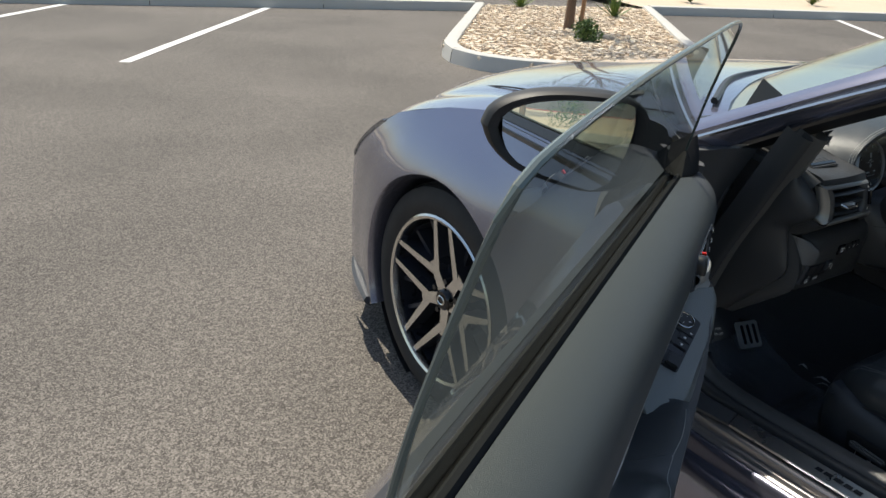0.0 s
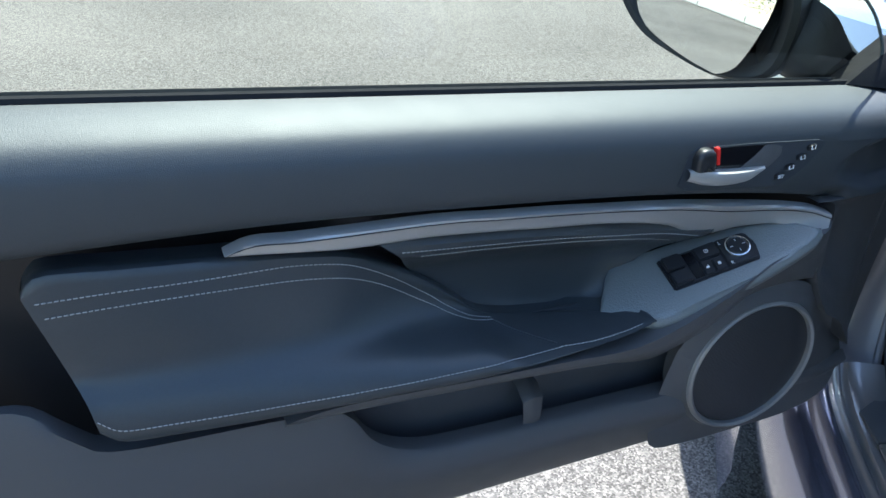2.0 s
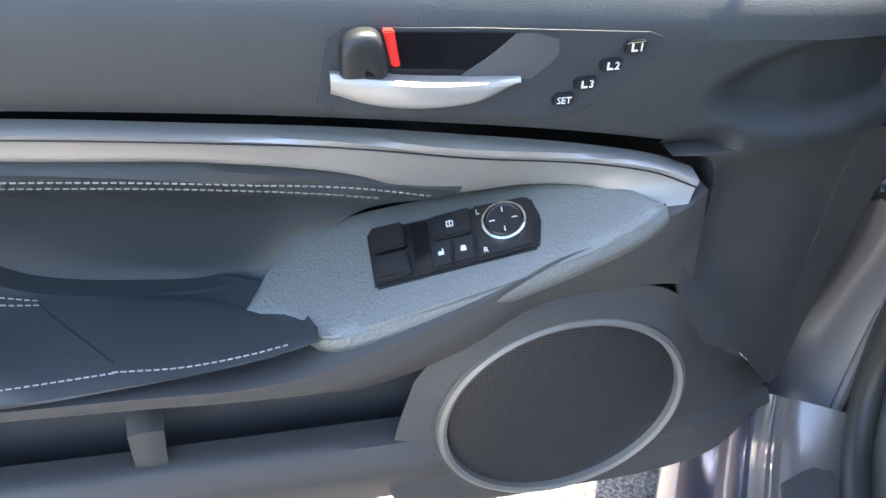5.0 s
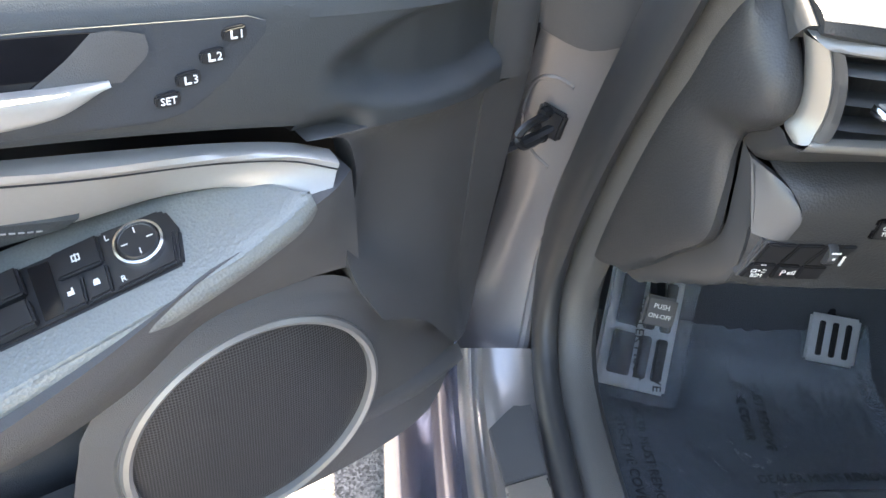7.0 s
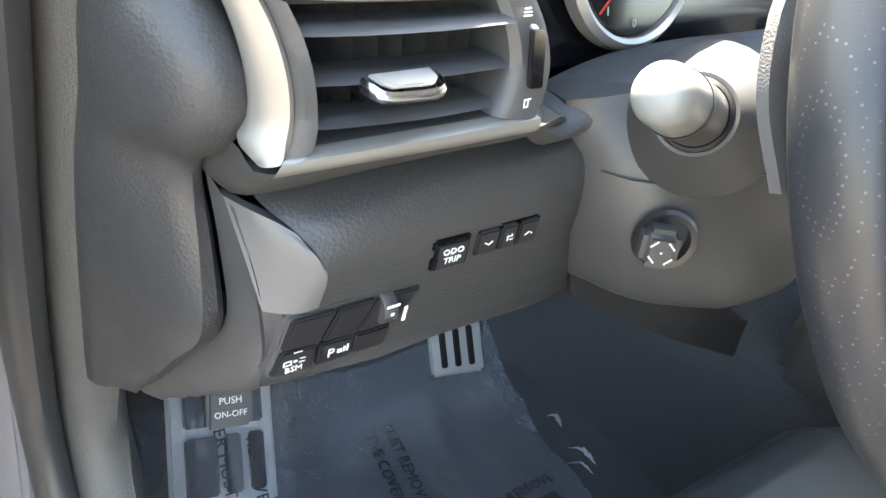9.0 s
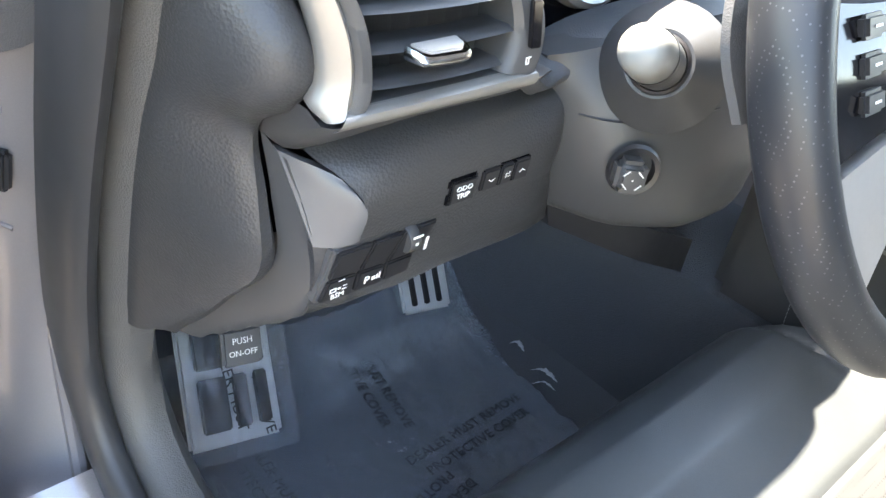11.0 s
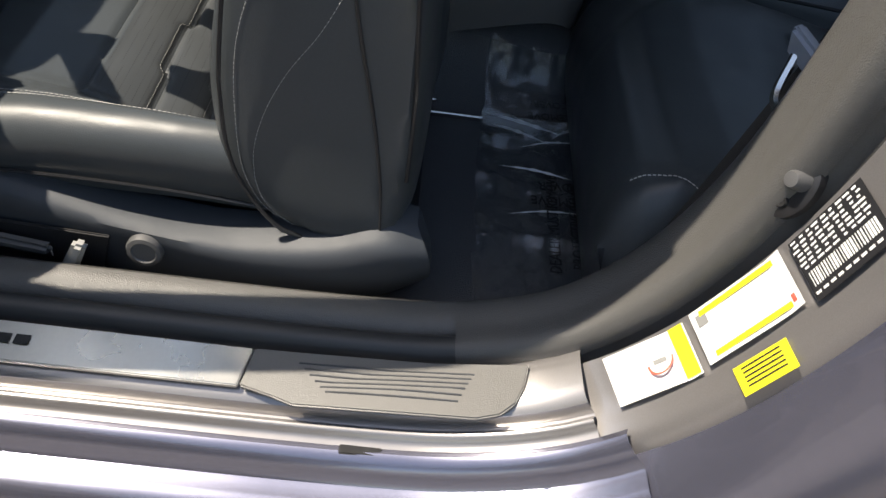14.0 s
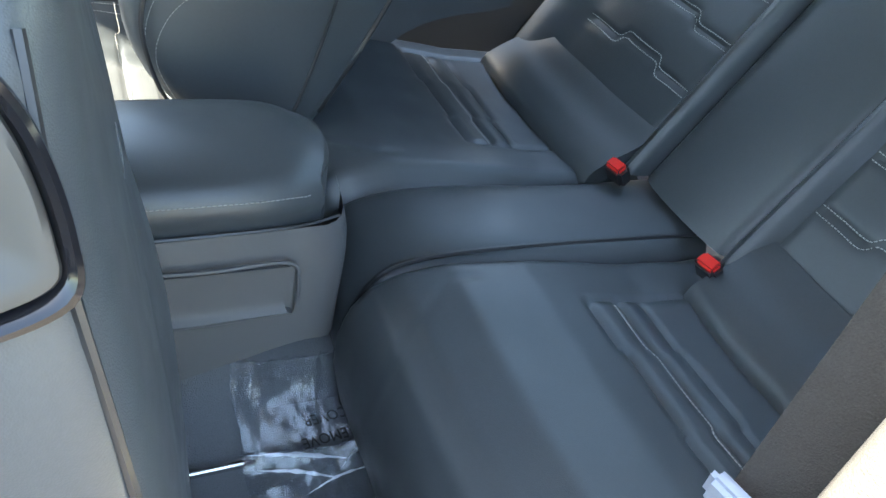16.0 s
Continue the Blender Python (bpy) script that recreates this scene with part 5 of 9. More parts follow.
for (u, z), t in zip(((0.650, 0.907), (0.664, 0.896), (0.679, 0.885), (0.692, 0.875)), ("1", "2", "3", "")):
    mb = part("memory_button", plate([dp(u + a, 0.0215, z + b) for a, b in ((0.0075, -0.002), (0.007, 0.003), (0.003, 0.004), (-0.006, 0.0045), (-0.0075, 0.002), (-0.007, -0.003), (-0.003, -0.0042), (0.005, -0.004))], 0.004, 0.001, DN), BLACK, bezel)
    mm = Matrix.Translation(dp(u, 0.0219, z)) @ MEMF
    if t:
        writing("number_mark", t, mm @ Matrix.Translation((0.0035, 0, 0)), 0.007, mb)
        bars("seat_icon", [(-0.0025, 0.0003, 0.0012, 0.0045), (-0.001, -0.0017, 0.004, 0.0012)], mm, mb)
    else:
        writing("letter_mark", "SET", mm, 0.0062, mb)
for ob in [bezel] + list(bezel.children_recursive):
    # the bezel leans back with the padding
    for v in ob.data.vertices if ob.type == "MESH" else ():
        v.co -= DN * (0.0022 + max(0.0, v.co.z + base_of(ob.parent).z - 0.868) * BEZEL_LEAN)
# speaker
SPK = frame_of(dp(0.646, 0.014, 0.580), -DU, DN + Vector((0, 0, 0.05))) @ Matrix.Diagonal((1, 0.93, 1, 1))
so = [(0.775, 0.625), (0.735, 0.682), (0.66, 0.705), (0.585, 0.700), (0.54, 0.672), (0.495, 0.625), (0.44, 0.56), (0.405, 0.525), (0.45, 0.475), (0.52, 0.446), (0.62, 0.444), (0.72, 0.446), (0.785, 0.462), (0.79, 0.55), (0.775, 0.625)]
si, sm = [], []
for u, z in so:
    a = math.atan2(z - 0.580, u - 0.646)
    si.append(dp(0.646 + 0.112 * math.cos(a), 0.020, 0.580 + 0.104 * math.sin(a)))
    sm.append(dp(0.646 + 0.126 * math.cos(a), 0.014, 0.580 + 0.117 * math.sin(a)))
part("speaker_surround", loft([si, sm, [dp(u, 0.008 - 0.03 * (u < 0.45), z) for u, z in so]], 60, 4), PLASTIC, door)
spk = part("speaker_pod", lathe([(0.118, -0.035), (0.117, 0.0), (0.113, 0.008), (0.108, 0.009)], SPK, 64), PLASTIC, door)
part("speaker_ring", lathe([(0.1125, 0.006), (0.1105, 0.012), (0.1070, 0.014), (0.1035, 0.012), (0.1025, 0.006)], SPK, 72), material("satin speaker ring", (0.30, 0.295, 0.285), 0.36, 0.5, vary=0.05), spk, "silver speaker ring")
GRILLE = bpy.data.materials.new("speaker mesh")
GRILLE.use_nodes = True
gn = GRILLE.node_tree
gb_ = gn.nodes["Principled BSDF"]
gb_.inputs["Roughness"].default_value = 0.45
vo = gn.nodes.new("ShaderNodeTexVoronoi")
vo.voronoi_dimensions = "2D"
vo.inputs["Scale"].default_value = 430
vo.inputs["Randomness"].default_value = 0.0
cr = gn.nodes.new("ShaderNodeValToRGB")
cr.color_ramp.elements[0].color, cr.color_ramp.elements[1].color = (0.006, 0.006, 0.007, 1), (0.055, 0.055, 0.058, 1)
cr.color_ramp.elements[0].position, cr.color_ramp.elements[1].position = 0.32, 0.42
gc = gn.nodes.new("ShaderNodeTexCoord")
gd, gs, gk = gn.nodes.new("ShaderNodeVectorMath"), gn.nodes.new("ShaderNodeSeparateXYZ"), gn.nodes.new("ShaderNodeCombineXYZ")
gd.operation, gd.inputs[1].default_value = "DOT_PRODUCT", DU
gn.links.new(gc.outputs["Object"], gd.inputs[0])
gn.links.new(gc.outputs["Object"], gs.inputs[0])
gn.links.new(gd.outputs["Value"], gk.inputs["X"])
gn.links.new(gs.outputs["Z"], gk.inputs["Y"])
gn.links.new(gk.outputs[0], vo.inputs["Vector"])
gn.links.new(vo.outputs["Distance"], cr.inputs[0])
gn.links.new(cr.outputs[0], gb_.inputs["Base Color"])
bp = gn.nodes.new("ShaderNodeBump")
bp.inputs["Strength"].default_value, bp.inputs["Distance"].default_value = 0.6, 0.001
gn.links.new(vo.outputs["Distance"], bp.inputs["Height"])
gn.links.new(bp.outputs[0], gb_.inputs["Normal"])
part("speaker_grille", lathe([(0, 0.013), (0.05, 0.0125), (0.09, 0.010), (0.1035, 0.006)], SPK, 64), GRILLE, spk, "black perforated speaker grille")
# outer mirror
MC, MT, MNR = Vector((-1.158, 0.655, 1.008)), Vector((-0.82, 0.572, 0)), Vector((-0.572, -0.82, 0))


def mp(a, h, b=0.0):
    return MC + MT * a + Vector((0, 0, h)) + MNR * b


MH = [(0.137, 0.025), (0.126, 0.050), (0.098, 0.069), (0.05, 0.082), (-0.02, 0.086), (-0.094, 0.08), (-0.138, 0.05), (-0.142, -0.02), (-0.12, -0.068), (-0.05, -0.083), (0.022, -0.068), (0.08, -0.047), (0.12, -0.012)]
MGL = [(0.095, 0.033), (0.077, 0.056), (0.03, 0.067), (-0.02, 0.07), (-0.085, 0.064), (-0.094, 0.05), (-0.092, 0.012), (-0.072, -0.045), (-0.052, -0.064), (-0.035, -0.066), (0.022, -0.052), (0.072, -0.03), (0.092, 0.0)]
MGL = [(a * 1.12 - 0.004, h * 1.10) for a, h in MGL]


def mring(s, b, da=0.0):
    return [mp(a * s + da, h * s, b) for a, h in MH + MH[:1]]


GREYHOUSING = material("mirror housing", (0.010, 0.010, 0.011), 0.55, vary=0.1)
mirror = part("wing_mirror", loft([mring(0.80, 0.002), mring(0.86, 0.010), mring(0.95, 0.011), mring(0.985, 0.002), mring(1.0, -0.025), mring(0.93, -0.06, -0.006), mring(0.72, -0.10, -0.012), mring(0.30, -0.122, -0.016), mring(0.02, -0.124, -0.016)], 64, 3), GREYHOUSING, door, "door mirror in a dark housing")
bm = bmesh.new()
bm.faces.new([bm.verts.new(p) for p in spline([mp(a, h, 0.0105 - 0.08 * h - 0.085 * a) for a, h in MGL + MGL[:1]], 60)[:-1]])
part("mirror_glass", bm, MIRROR, mirror, "mirror glass", smooth=False)
part("mirror_arm", loft([[mp(-0.10, 0.05, -0.03), mp(-0.17, 0.03, -0.02), dp(0.50, -0.09, 0.985)], [mp(-0.09, -0.02, -0.005), mp(-0.16, -0.04, 0.0), dp(0.545, -0.085, 0.955)], [mp(-0.09, -0.06, -0.04), mp(-0.16, -0.075, -0.04), dp(0.50, -0.09, 0.945)], [mp(-0.10, 0.0, -0.08), mp(-0.17, -0.02, -0.07), dp(0.45, -0.10, 0.96)], [mp(-0.10, 0.05, -0.03), mp(-0.17, 0.03, -0.02), dp(0.50, -0.09, 0.985)]], 16, 4), GREYHOUSING, mirror)

# ---- dashboard ----
dash = thing("dashboard", (-0.3, 0.6, 0.7), "dark leather-look dashboard with silver vent surround", "dashboard")
GRAINED = material("grained dash vinyl", (0.046, 0.047, 0.049), 0.42, grain=0.12, scale=400, bump=0.16, bump_scale=520, kind="voronoi", vary=0.1, vary_scale=6)
FASCIA = material("smooth dark fascia plastic", (0.060, 0.061, 0.063), 0.42, grain=0.08, scale=600, bump=0.08, bump_scale=1300, kind="voronoi", vary=0.08, vary_scale=7)
VENT_TRIM = material("satin grey trim", (0.30, 0.29, 0.27), 0.36, 0.5, grain=0.06, scale=300, vary=0.05)


def add(rows, dx=0.0, dy=0.0, dz=0.0):
    return [(x + dx, y + dy, z + dz) for x, y, z in rows]


# padded top with its border strip
part("dash_top", loft([[(-0.656, 0.472, 0.919), (-0.640, 0.467, 0.919), (-0.60, 0.465, 0.916), (-0.56, 0.465, 0.914), (-0.515, 0.467, 0.913)],
                       [(-0.658, 0.474, 0.927), (-0.640, 0.469, 0.928), (-0.60, 0.466, 0.925), (-0.56, 0.466, 0.923), (-0.513, 0.469, 0.921)],
                       [(-0.659, 0.484, 0.932), (-0.640, 0.478, 0.932), (-0.60, 0.475, 0.930), (-0.56, 0.475, 0.928), (-0.512, 0.478, 0.926)],
                       [(-0.664, 0.520, 0.941), (-0.640, 0.520, 0.941), (-0.60, 0.520, 0.938), (-0.56, 0.520, 0.936), (-0.508, 0.520, 0.934)],
                       [(-0.672, 0.60, 0.956), (-0.640, 0.62, 0.960), (-0.60, 0.64, 0.962), (-0.55, 0.66, 0.964), (-0.50, 0.68, 0.965)],
                       [(-0.68, 0.70, 0.980), (-0.64, 0.74, 0.985), (-0.58, 0.80, 0.985), (-0.50, 0.86, 0.985), (-0.45, 0.90, 0.985)]], 24, 6, (0, 0.012, -0.012)), GRAINED, dash, "grained dark dashboard top")
part("top_border", loft([[(-0.668, 0.482, 0.914), (-0.672, 0.505, 0.926), (-0.684, 0.545, 0.940), (-0.698, 0.60, 0.952)], [(-0.664, 0.478, 0.921), (-0.667, 0.505, 0.936), (-0.676, 0.55, 0.949), (-0.688, 0.61, 0.960)], [(-0.6575, 0.476, 0.922), (-0.660, 0.505, 0.936), (-0.668, 0.55, 0.946), (-0.676, 0.62, 0.958)]], 16, 4, (0, 0.01, -0.012)), FASCIA, dash, "smooth border strip beside the top pad")
DM = frame_of((-0.600, 0.524, 0.9405), (1, -0.02, -0.02), (0, -0.18, 1))
part("top_vent", box((0, 0, 0), (0.088, 0.036, 0.004), 0.0015, DM), FASCIA, dash, "demister grille")
part("demister_slot", box((0, 0.008, 0), (0.076, 0.010, 0.0055), 0.001, DM @ Matrix.Translation((0.004, 0, 0))), GLOSS, dash)
part("demister_slot", box((0, -0.008, 0), (0.080, 0.010, 0.0055), 0.001, DM), GLOSS, dash)
for k in range(6):
    part("demister_slat", box((0, 0, 0), (0.0018, 0.026, 0.0062), 0.0004, DM @ Matrix.Translation((-0.033 + 0.0132 * k, 0, 0))), FASCIA, dash)
# leather hood over the instruments
BROW = [(-0.511, 0.486, 0.914), (-0.508, 0.498, 0.924), (-0.502, 0.502, 0.937), (-0.494, 0.502, 0.949), (-0.475, 0.502, 0.964), (-0.42, 0.500, 0.985), (-0.33, 0.496, 0.994), (-0.22, 0.500, 0.985), (-0.16, 0.54, 0.955), (0.1, 0.56, 0.95), (0.7, 0.58, 0.95)]
part("dash_top_far", loft([add(BROW, 0.006, 0.008, -0.010), BROW, [(-0.510, 0.56, 0.944), (-0.500, 0.56, 0.956), (-0.485, 0.56, 0.966), (-0.465, 0.56, 0.975), (-0.44, 0.56, 0.983), (-0.40, 0.56, 0.994), (-0.33, 0.55, 1.0), (-0.22, 0.55, 0.992), (-0.1, 0.6, 0.975), (0.1, 0.64, 0.965), (0.7, 0.64, 0.96)], [(-0.505, 0.70, 0.966), (-0.49, 0.71, 0.97), (-0.47, 0.72, 0.975), (-0.45, 0.73, 0.98), (-0.42, 0.74, 0.985), (-0.38, 0.75, 0.99), (-0.33, 0.75, 0.992), (-0.22, 0.75, 0.99), (-0.1, 0.76, 0.985), (0.1, 0.76, 0.98), (0.7, 0.7, 0.97)], [(-0.46, 0.90, 0.984), (-0.45, 0.91, 0.984), (-0.44, 0.92, 0.984), (-0.42, 0.93, 0.984), (-0.40, 0.935, 0.984), (-0.35, 0.94, 0.984), (-0.3, 0.95, 0.984), (-0.2, 0.95, 0.984), (0, 0.97, 0.984), (0.2, 0.95, 0.984), (0.7, 0.74, 0.97)]], 60, 5), LEATHER, dash, "leather dashboard hood with a stitched edge")
for off in (0.007, 0.013):
    stitching(add(BROW[1:7], -0.002, off, 0.0035 + 0.1 * off), dash, r=0.0007)
# end cap beside the door opening
capL = [(-0.694, 0.530, 0.948), (-0.696, 0.512, 0.928), (-0.697, 0.512, 0.905), (-0.698, 0.520, 0.885), (-0.698, 0.533, 0.862), (-0.698, 0.545, 0.840), (-0.698, 0.560, 0.805), (-0.698, 0.580, 0.765), (-0.698, 0.603, 0.715), (-0.698, 0.614, 0.690), (-0.697, 0.626, 0.650), (-0.696, 0.637, 0.600)]
capM = [(-0.682, 0.528, 0.944), (-0.683, 0.507, 0.925), (-0.681, 0.492, 0.900), (-0.680, 0.482, 0.880), (-0.680, 0.483, 0.860), (-0.680, 0.498, 0.842), (-0.673, 0.522, 0.815), (-0.669, 0.517, 0.768), (-0.668, 0.512, 0.727), (-0.674, 0.543, 0.688), (-0.678, 0.570, 0.655), (-0.683, 0.613, 0.608)]
capR = [(-0.672, 0.524, 0.940), (-0.670, 0.502, 0.921), (-0.665, 0.482, 0.898), (-0.661, 0.471, 0.877), (-0.661, 0.472, 0.857), (-0.663, 0.486, 0.840), (-0.662, 0.516, 0.815), (-0.657, 0.511, 0.768), (-0.656, 0.506, 0.724), (-0.664, 0.539, 0.684), (-0.669, 0.566, 0.651), (-0.675, 0.609, 0.604)]
capE = [(-0.664, 0.528, 0.938), (-0.660, 0.508, 0.918), (-0.654, 0.488, 0.896), (-0.650, 0.476, 0.874), (-0.650, 0.477, 0.855), (-0.653, 0.491, 0.837), (-0.655, 0.520, 0.814), (-0.651, 0.516, 0.767), (-0.650, 0.511, 0.721), (-0.659, 0.544, 0.680), (-0.666, 0.570, 0.647), (-0.672, 0.612, 0.601)]
part("side_cap", loft([add(capL, -0.006, 0.05, 0.0), capL, capM, capR, capE, add(capE, 0.006, 0.018, 0.0)], 60, 4), GRAINED, dash, "soft dark end cap of the dashboard")
part("lower_end", loft([[(-0.652, 0.524, 0.811), (-0.648, 0.518, 0.770), (-0.647, 0.514, 0.722), (-0.657, 0.548, 0.682), (-0.664, 0.575, 0.650), (-0.671, 0.615, 0.602)],
                        [(-0.647, 0.512, 0.800), (-0.641, 0.498, 0.770), (-0.638, 0.492, 0.727), (-0.645, 0.512, 0.690), (-0.656, 0.555, 0.645), (-0.665, 0.605, 0.600)],
                        [(-0.643, 0.506, 0.796), (-0.638, 0.487, 0.752), (-0.634, 0.486, 0.730), (-0.634, 0.497, 0.684), (-0.646, 0.550, 0.640), (-0.655, 0.60, 0.602)],
                        [(-0.630, 0.512, 0.792), (-0.630, 0.500, 0.752), (-0.628, 0.496, 0.730), (-0.620, 0.520, 0.684), (-0.62, 0.57, 0.66), (-0.62, 0.62, 0.64)]], 30, 4), FASCIA, dash, "dark lower end of the dashboard")
# air vent
vo_ = [(-0.664, 0.476, 0.915), (-0.658, 0.472, 0.900), (-0.653, 0.469, 0.880), (-0.652, 0.468, 0.862), (-0.656, 0.468, 0.850), (-0.652, 0.460, 0.8425)]
vi_ = [(-0.651, 0.466, 0.911), (-0.645, 0.462, 0.897), (-0.641, 0.458, 0.880), (-0.640, 0.456, 0.863), (-0.643, 0.454, 0.850), (-0.646, 0.4535, 0.845)]
vb_ = [(-0.639, 0.466, 0.908), (-0.634, 0.462, 0.896), (-0.630, 0.459, 0.880), (-0.628, 0.458, 0.863), (-0.628, 0.458, 0.852), (-0.630, 0.458, 0.848)]
vent = part("vent_surround", loft([add(vo_, 0.002, 0.012), vo_, vi_, add(vi_, 0.002, 0.006)], 30, 3), VENT_TRIM, dash, "satin silver vent surround")
part("vent_inner_bezel", loft([add(vi_, 0.001, 0.004), [(x + 0.5 * (a - x), y + 0.5 * (b - y) - 0.002, z + 0.5 * (c - z)) for (x, y, z), (a, b, c) in zip(vi_, vb_)], vb_, add(vb_, 0.004, 0.04)], 30, 3), FASCIA, vent, "dark inner bezel")
part("vent_bottom_trim", loft([[(-0.650, 0.457, 0.8385), (-0.58, 0.452, 0.841), (-0.516, 0.447, 0.8445)], [(-0.649, 0.4535, 0.840), (-0.58, 0.449, 0.843), (-0.515, 0.4445, 0.8465)], [(-0.646, 0.4525, 0.8455), (-0.58, 0.448, 0.849), (-0.515, 0.444, 0.8525)], [(-0.640, 0.460, 0.848), (-0.58, 0.456, 0.851), (-0.518, 0.452, 0.854)]], 24, 3), VENT_TRIM, vent, "satin silver lower trim")
part("vent_shelf", loft([[(-0.641, 0.459, 0.8478), (-0.58, 0.455, 0.8508), (-0.520, 0.451, 0.8538)], [(-0.640, 0.50, 0.850), (-0.58, 0.50, 0.853), (-0.525, 0.50, 0.856)]], 16, 3), FASCIA, vent)
part("vent_top_trim", loft([[(-0.664, 0.480, 0.918), (-0.60, 0.470, 0.916), (-0.515, 0.471, 0.913)], [(-0.662, 0.474, 0.916), (-0.60, 0.464, 0.914), (-0.514, 0.465, 0.911)], [(-0.652, 0.465, 0.910), (-0.60, 0.460, 0.908), (-0.516, 0.460, 0.906)], [(-0.645, 0.474, 0.908), (-0.60, 0.470, 0.906), (-0.520, 0.470, 0.905)]], 24, 3), VENT_TRIM, vent, "satin silver upper trim")
part("vent_box", loft([[(-0.650, 0.470, 0.912), (-0.650, 0.54, 0.912), (-0.53, 0.54, 0.912), (-0.530, 0.470, 0.910)], [(-0.640, 0.462, 0.844), (-0.645, 0.54, 0.846), (-0.53, 0.54, 0.848), (-0.530, 0.456, 0.850)]], 16, 3), BLACK, vent)
part("vent_roof", plate([(-0.65, 0.468, 0.909), (-0.52, 0.466, 0.907), (-0.52, 0.54, 0.907), (-0.65, 0.54, 0.909)], 0.003, 0), BLACK, vent, smooth=False)
part("vent_liner", plate([(-0.65, 0.541, 0.92), (-0.65, 0.541, 0.84), (-0.52, 0.541, 0.84), (-0.52, 0.541, 0.92)], 0.01, 0), GLOSS, vent, smooth=False)
for k in range(8):
    x = -0.628 + 0.0125 * k
    part("vent_vane", loft([[(x, 0.478, 0.907), (x, 0.476, 0.88), (x, 0.474, 0.850)], [(x + 0.001, 0.478, 0.907), (x + 0.001, 0.476, 0.88), (x + 0.001, 0.474, 0.850)], [(x + 0.004, 0.515, 0.907), (x + 0.004, 0.515, 0.88), (x + 0.004, 0.515, 0.850)]], 10, 2), PLASTIC, vent)
for z, bow in ((0.8965, 0.0), (0.8760, 0.0), (0.8570, 0.0)):
    fr_ = [(-0.636, 0.461, z), (-0.612, 0.4565, z + 0.0004), (-0.580, 0.454, z + 0.0008), (-0.555, 0.454, z + 0.0012), (-0.532, 0.455, z + 0.0016)]
    part("vent_slat", loft([add(fr_, 0, 0.022, 0.001), add(fr_, 0, 0.004, 0.0016), fr_, add(fr_, 0, 0.001, -0.0024), add(fr_, 0, 0.022, -0.002)], 30, 2), FASCIA, vent, "dark vent slat with a bright front edge")
part("vent_tab", loft([[(-0.611, 0.4535, 0.8795), (-0.609, 0.446, 0.8785), (-0.604, 0.4415, 0.8770), (-0.582, 0.4395, 0.8775), (-0.577, 0.4445, 0.8795), (-0.5765, 0.4525, 0.8805)], [(-0.612, 0.4535, 0.8765), (-0.6105, 0.445, 0.8755), (-0.605, 0.440, 0.8740), (-0.5815, 0.438, 0.8745), (-0.5755, 0.4435, 0.8765), (-0.575, 0.4525, 0.8775)], [(-0.611, 0.4535, 0.8725), (-0.609, 0.446, 0.8722), (-0.604, 0.4415, 0.8715), (-0.582, 0.4395, 0.872), (-0.577, 0.4445, 0.873), (-0.5765, 0.4525, 0.874)]], 30, 3), CHROME, vent, "chrome rim of the vent slider")
part("vent_tab_top", plate([(-0.6085, 0.4535, 0.8806), (-0.6065, 0.4465, 0.8797), (-0.6025, 0.4428, 0.8787), (-0.5835, 0.4410, 0.8792), (-0.5790, 0.4450, 0.8805), (-0.5785, 0.4525, 0.8815)], 0.002, 0.0007), SILVER, vent, "silver top of the vent slider")
ch_i = [(-0.541, 0.463, 0.9075), (-0.535, 0.458, 0.893), (-0.532, 0.455, 0.878), (-0.534, 0.453, 0.865), (-0.539, 0.4525, 0.8535)]
ch_o = [(-0.518, 0.462, 0.9065), (-0.512, 0.457, 0.893), (-0.509, 0.453, 0.878), (-0.511, 0.450, 0.864), (-0.516, 0.448, 0.8525)]
part("vent_side", loft([add(ch_i, -0.001, 0.03), ch_i, [((x + a) / 2, (y + b) / 2 - 0.0035, (z + c) / 2) for (x, y, z), (a, b, c) in zip(ch_i, ch_o)], ch_o, add(ch_o, 0.004, 0.04)], 24, 4), FASCIA, vent, "dark cheek with the vent's thumb wheel")
part("wheel_slot", plate([(-0.527, 0.4515, 0.895), (-0.5195, 0.4505, 0.895), (-0.5175, 0.4475, 0.868), (-0.525, 0.4485, 0.868)], 0.004, 0.0008), GLOSS, vent)
tw = part("vent_wheel", lathe([(0.0, 0.0028), (0.0155, 0.0028), (0.016, 0.002), (0.016, -0.002), (0.0155, -0.0028), (0, -0.0028)], frame_of((-0.5225, 0.4625, 0.8815), (0, 0, 1), (1, 0.1, 0)), 40), FASCIA, vent, "ribbed thumb wheel")
part("wheel_rim", lathe([(0.0160, 0.0018), (0.0166, 0.0012), (0.0166, -0.0012), (0.0160, -0.0018)], frame_of((-0.5225, 0.4625, 0.8815), (0, 0, 1), (1, 0.1, 0)), 40), SILVER, tw)
bars("vent_icon", [(0, 0.0018, 0.0052, 0.0007), (0, -0.0018, 0.0052, 0.0007), (0.0024, 0, 0.0007, 0.0044), (-0.0024, 0, 0.0007, 0.0044), (0, 0, 0.0007, 0.0034)], frame_of((-0.5230, 0.4468, 0.8605), (1, 0.1, 0), (0.1, -1, 0.08)), vent)
bars("vent_icon", [(0, 0.0016, 0.0042, 0.0006), (0, 0, 0.0052, 0.0006), (0, -0.0016, 0.0052, 0.0006)], frame_of((-0.5265, 0.4545, 0.9015), (1, 0.1, 0), (0.1, -1, 0.2)), vent)
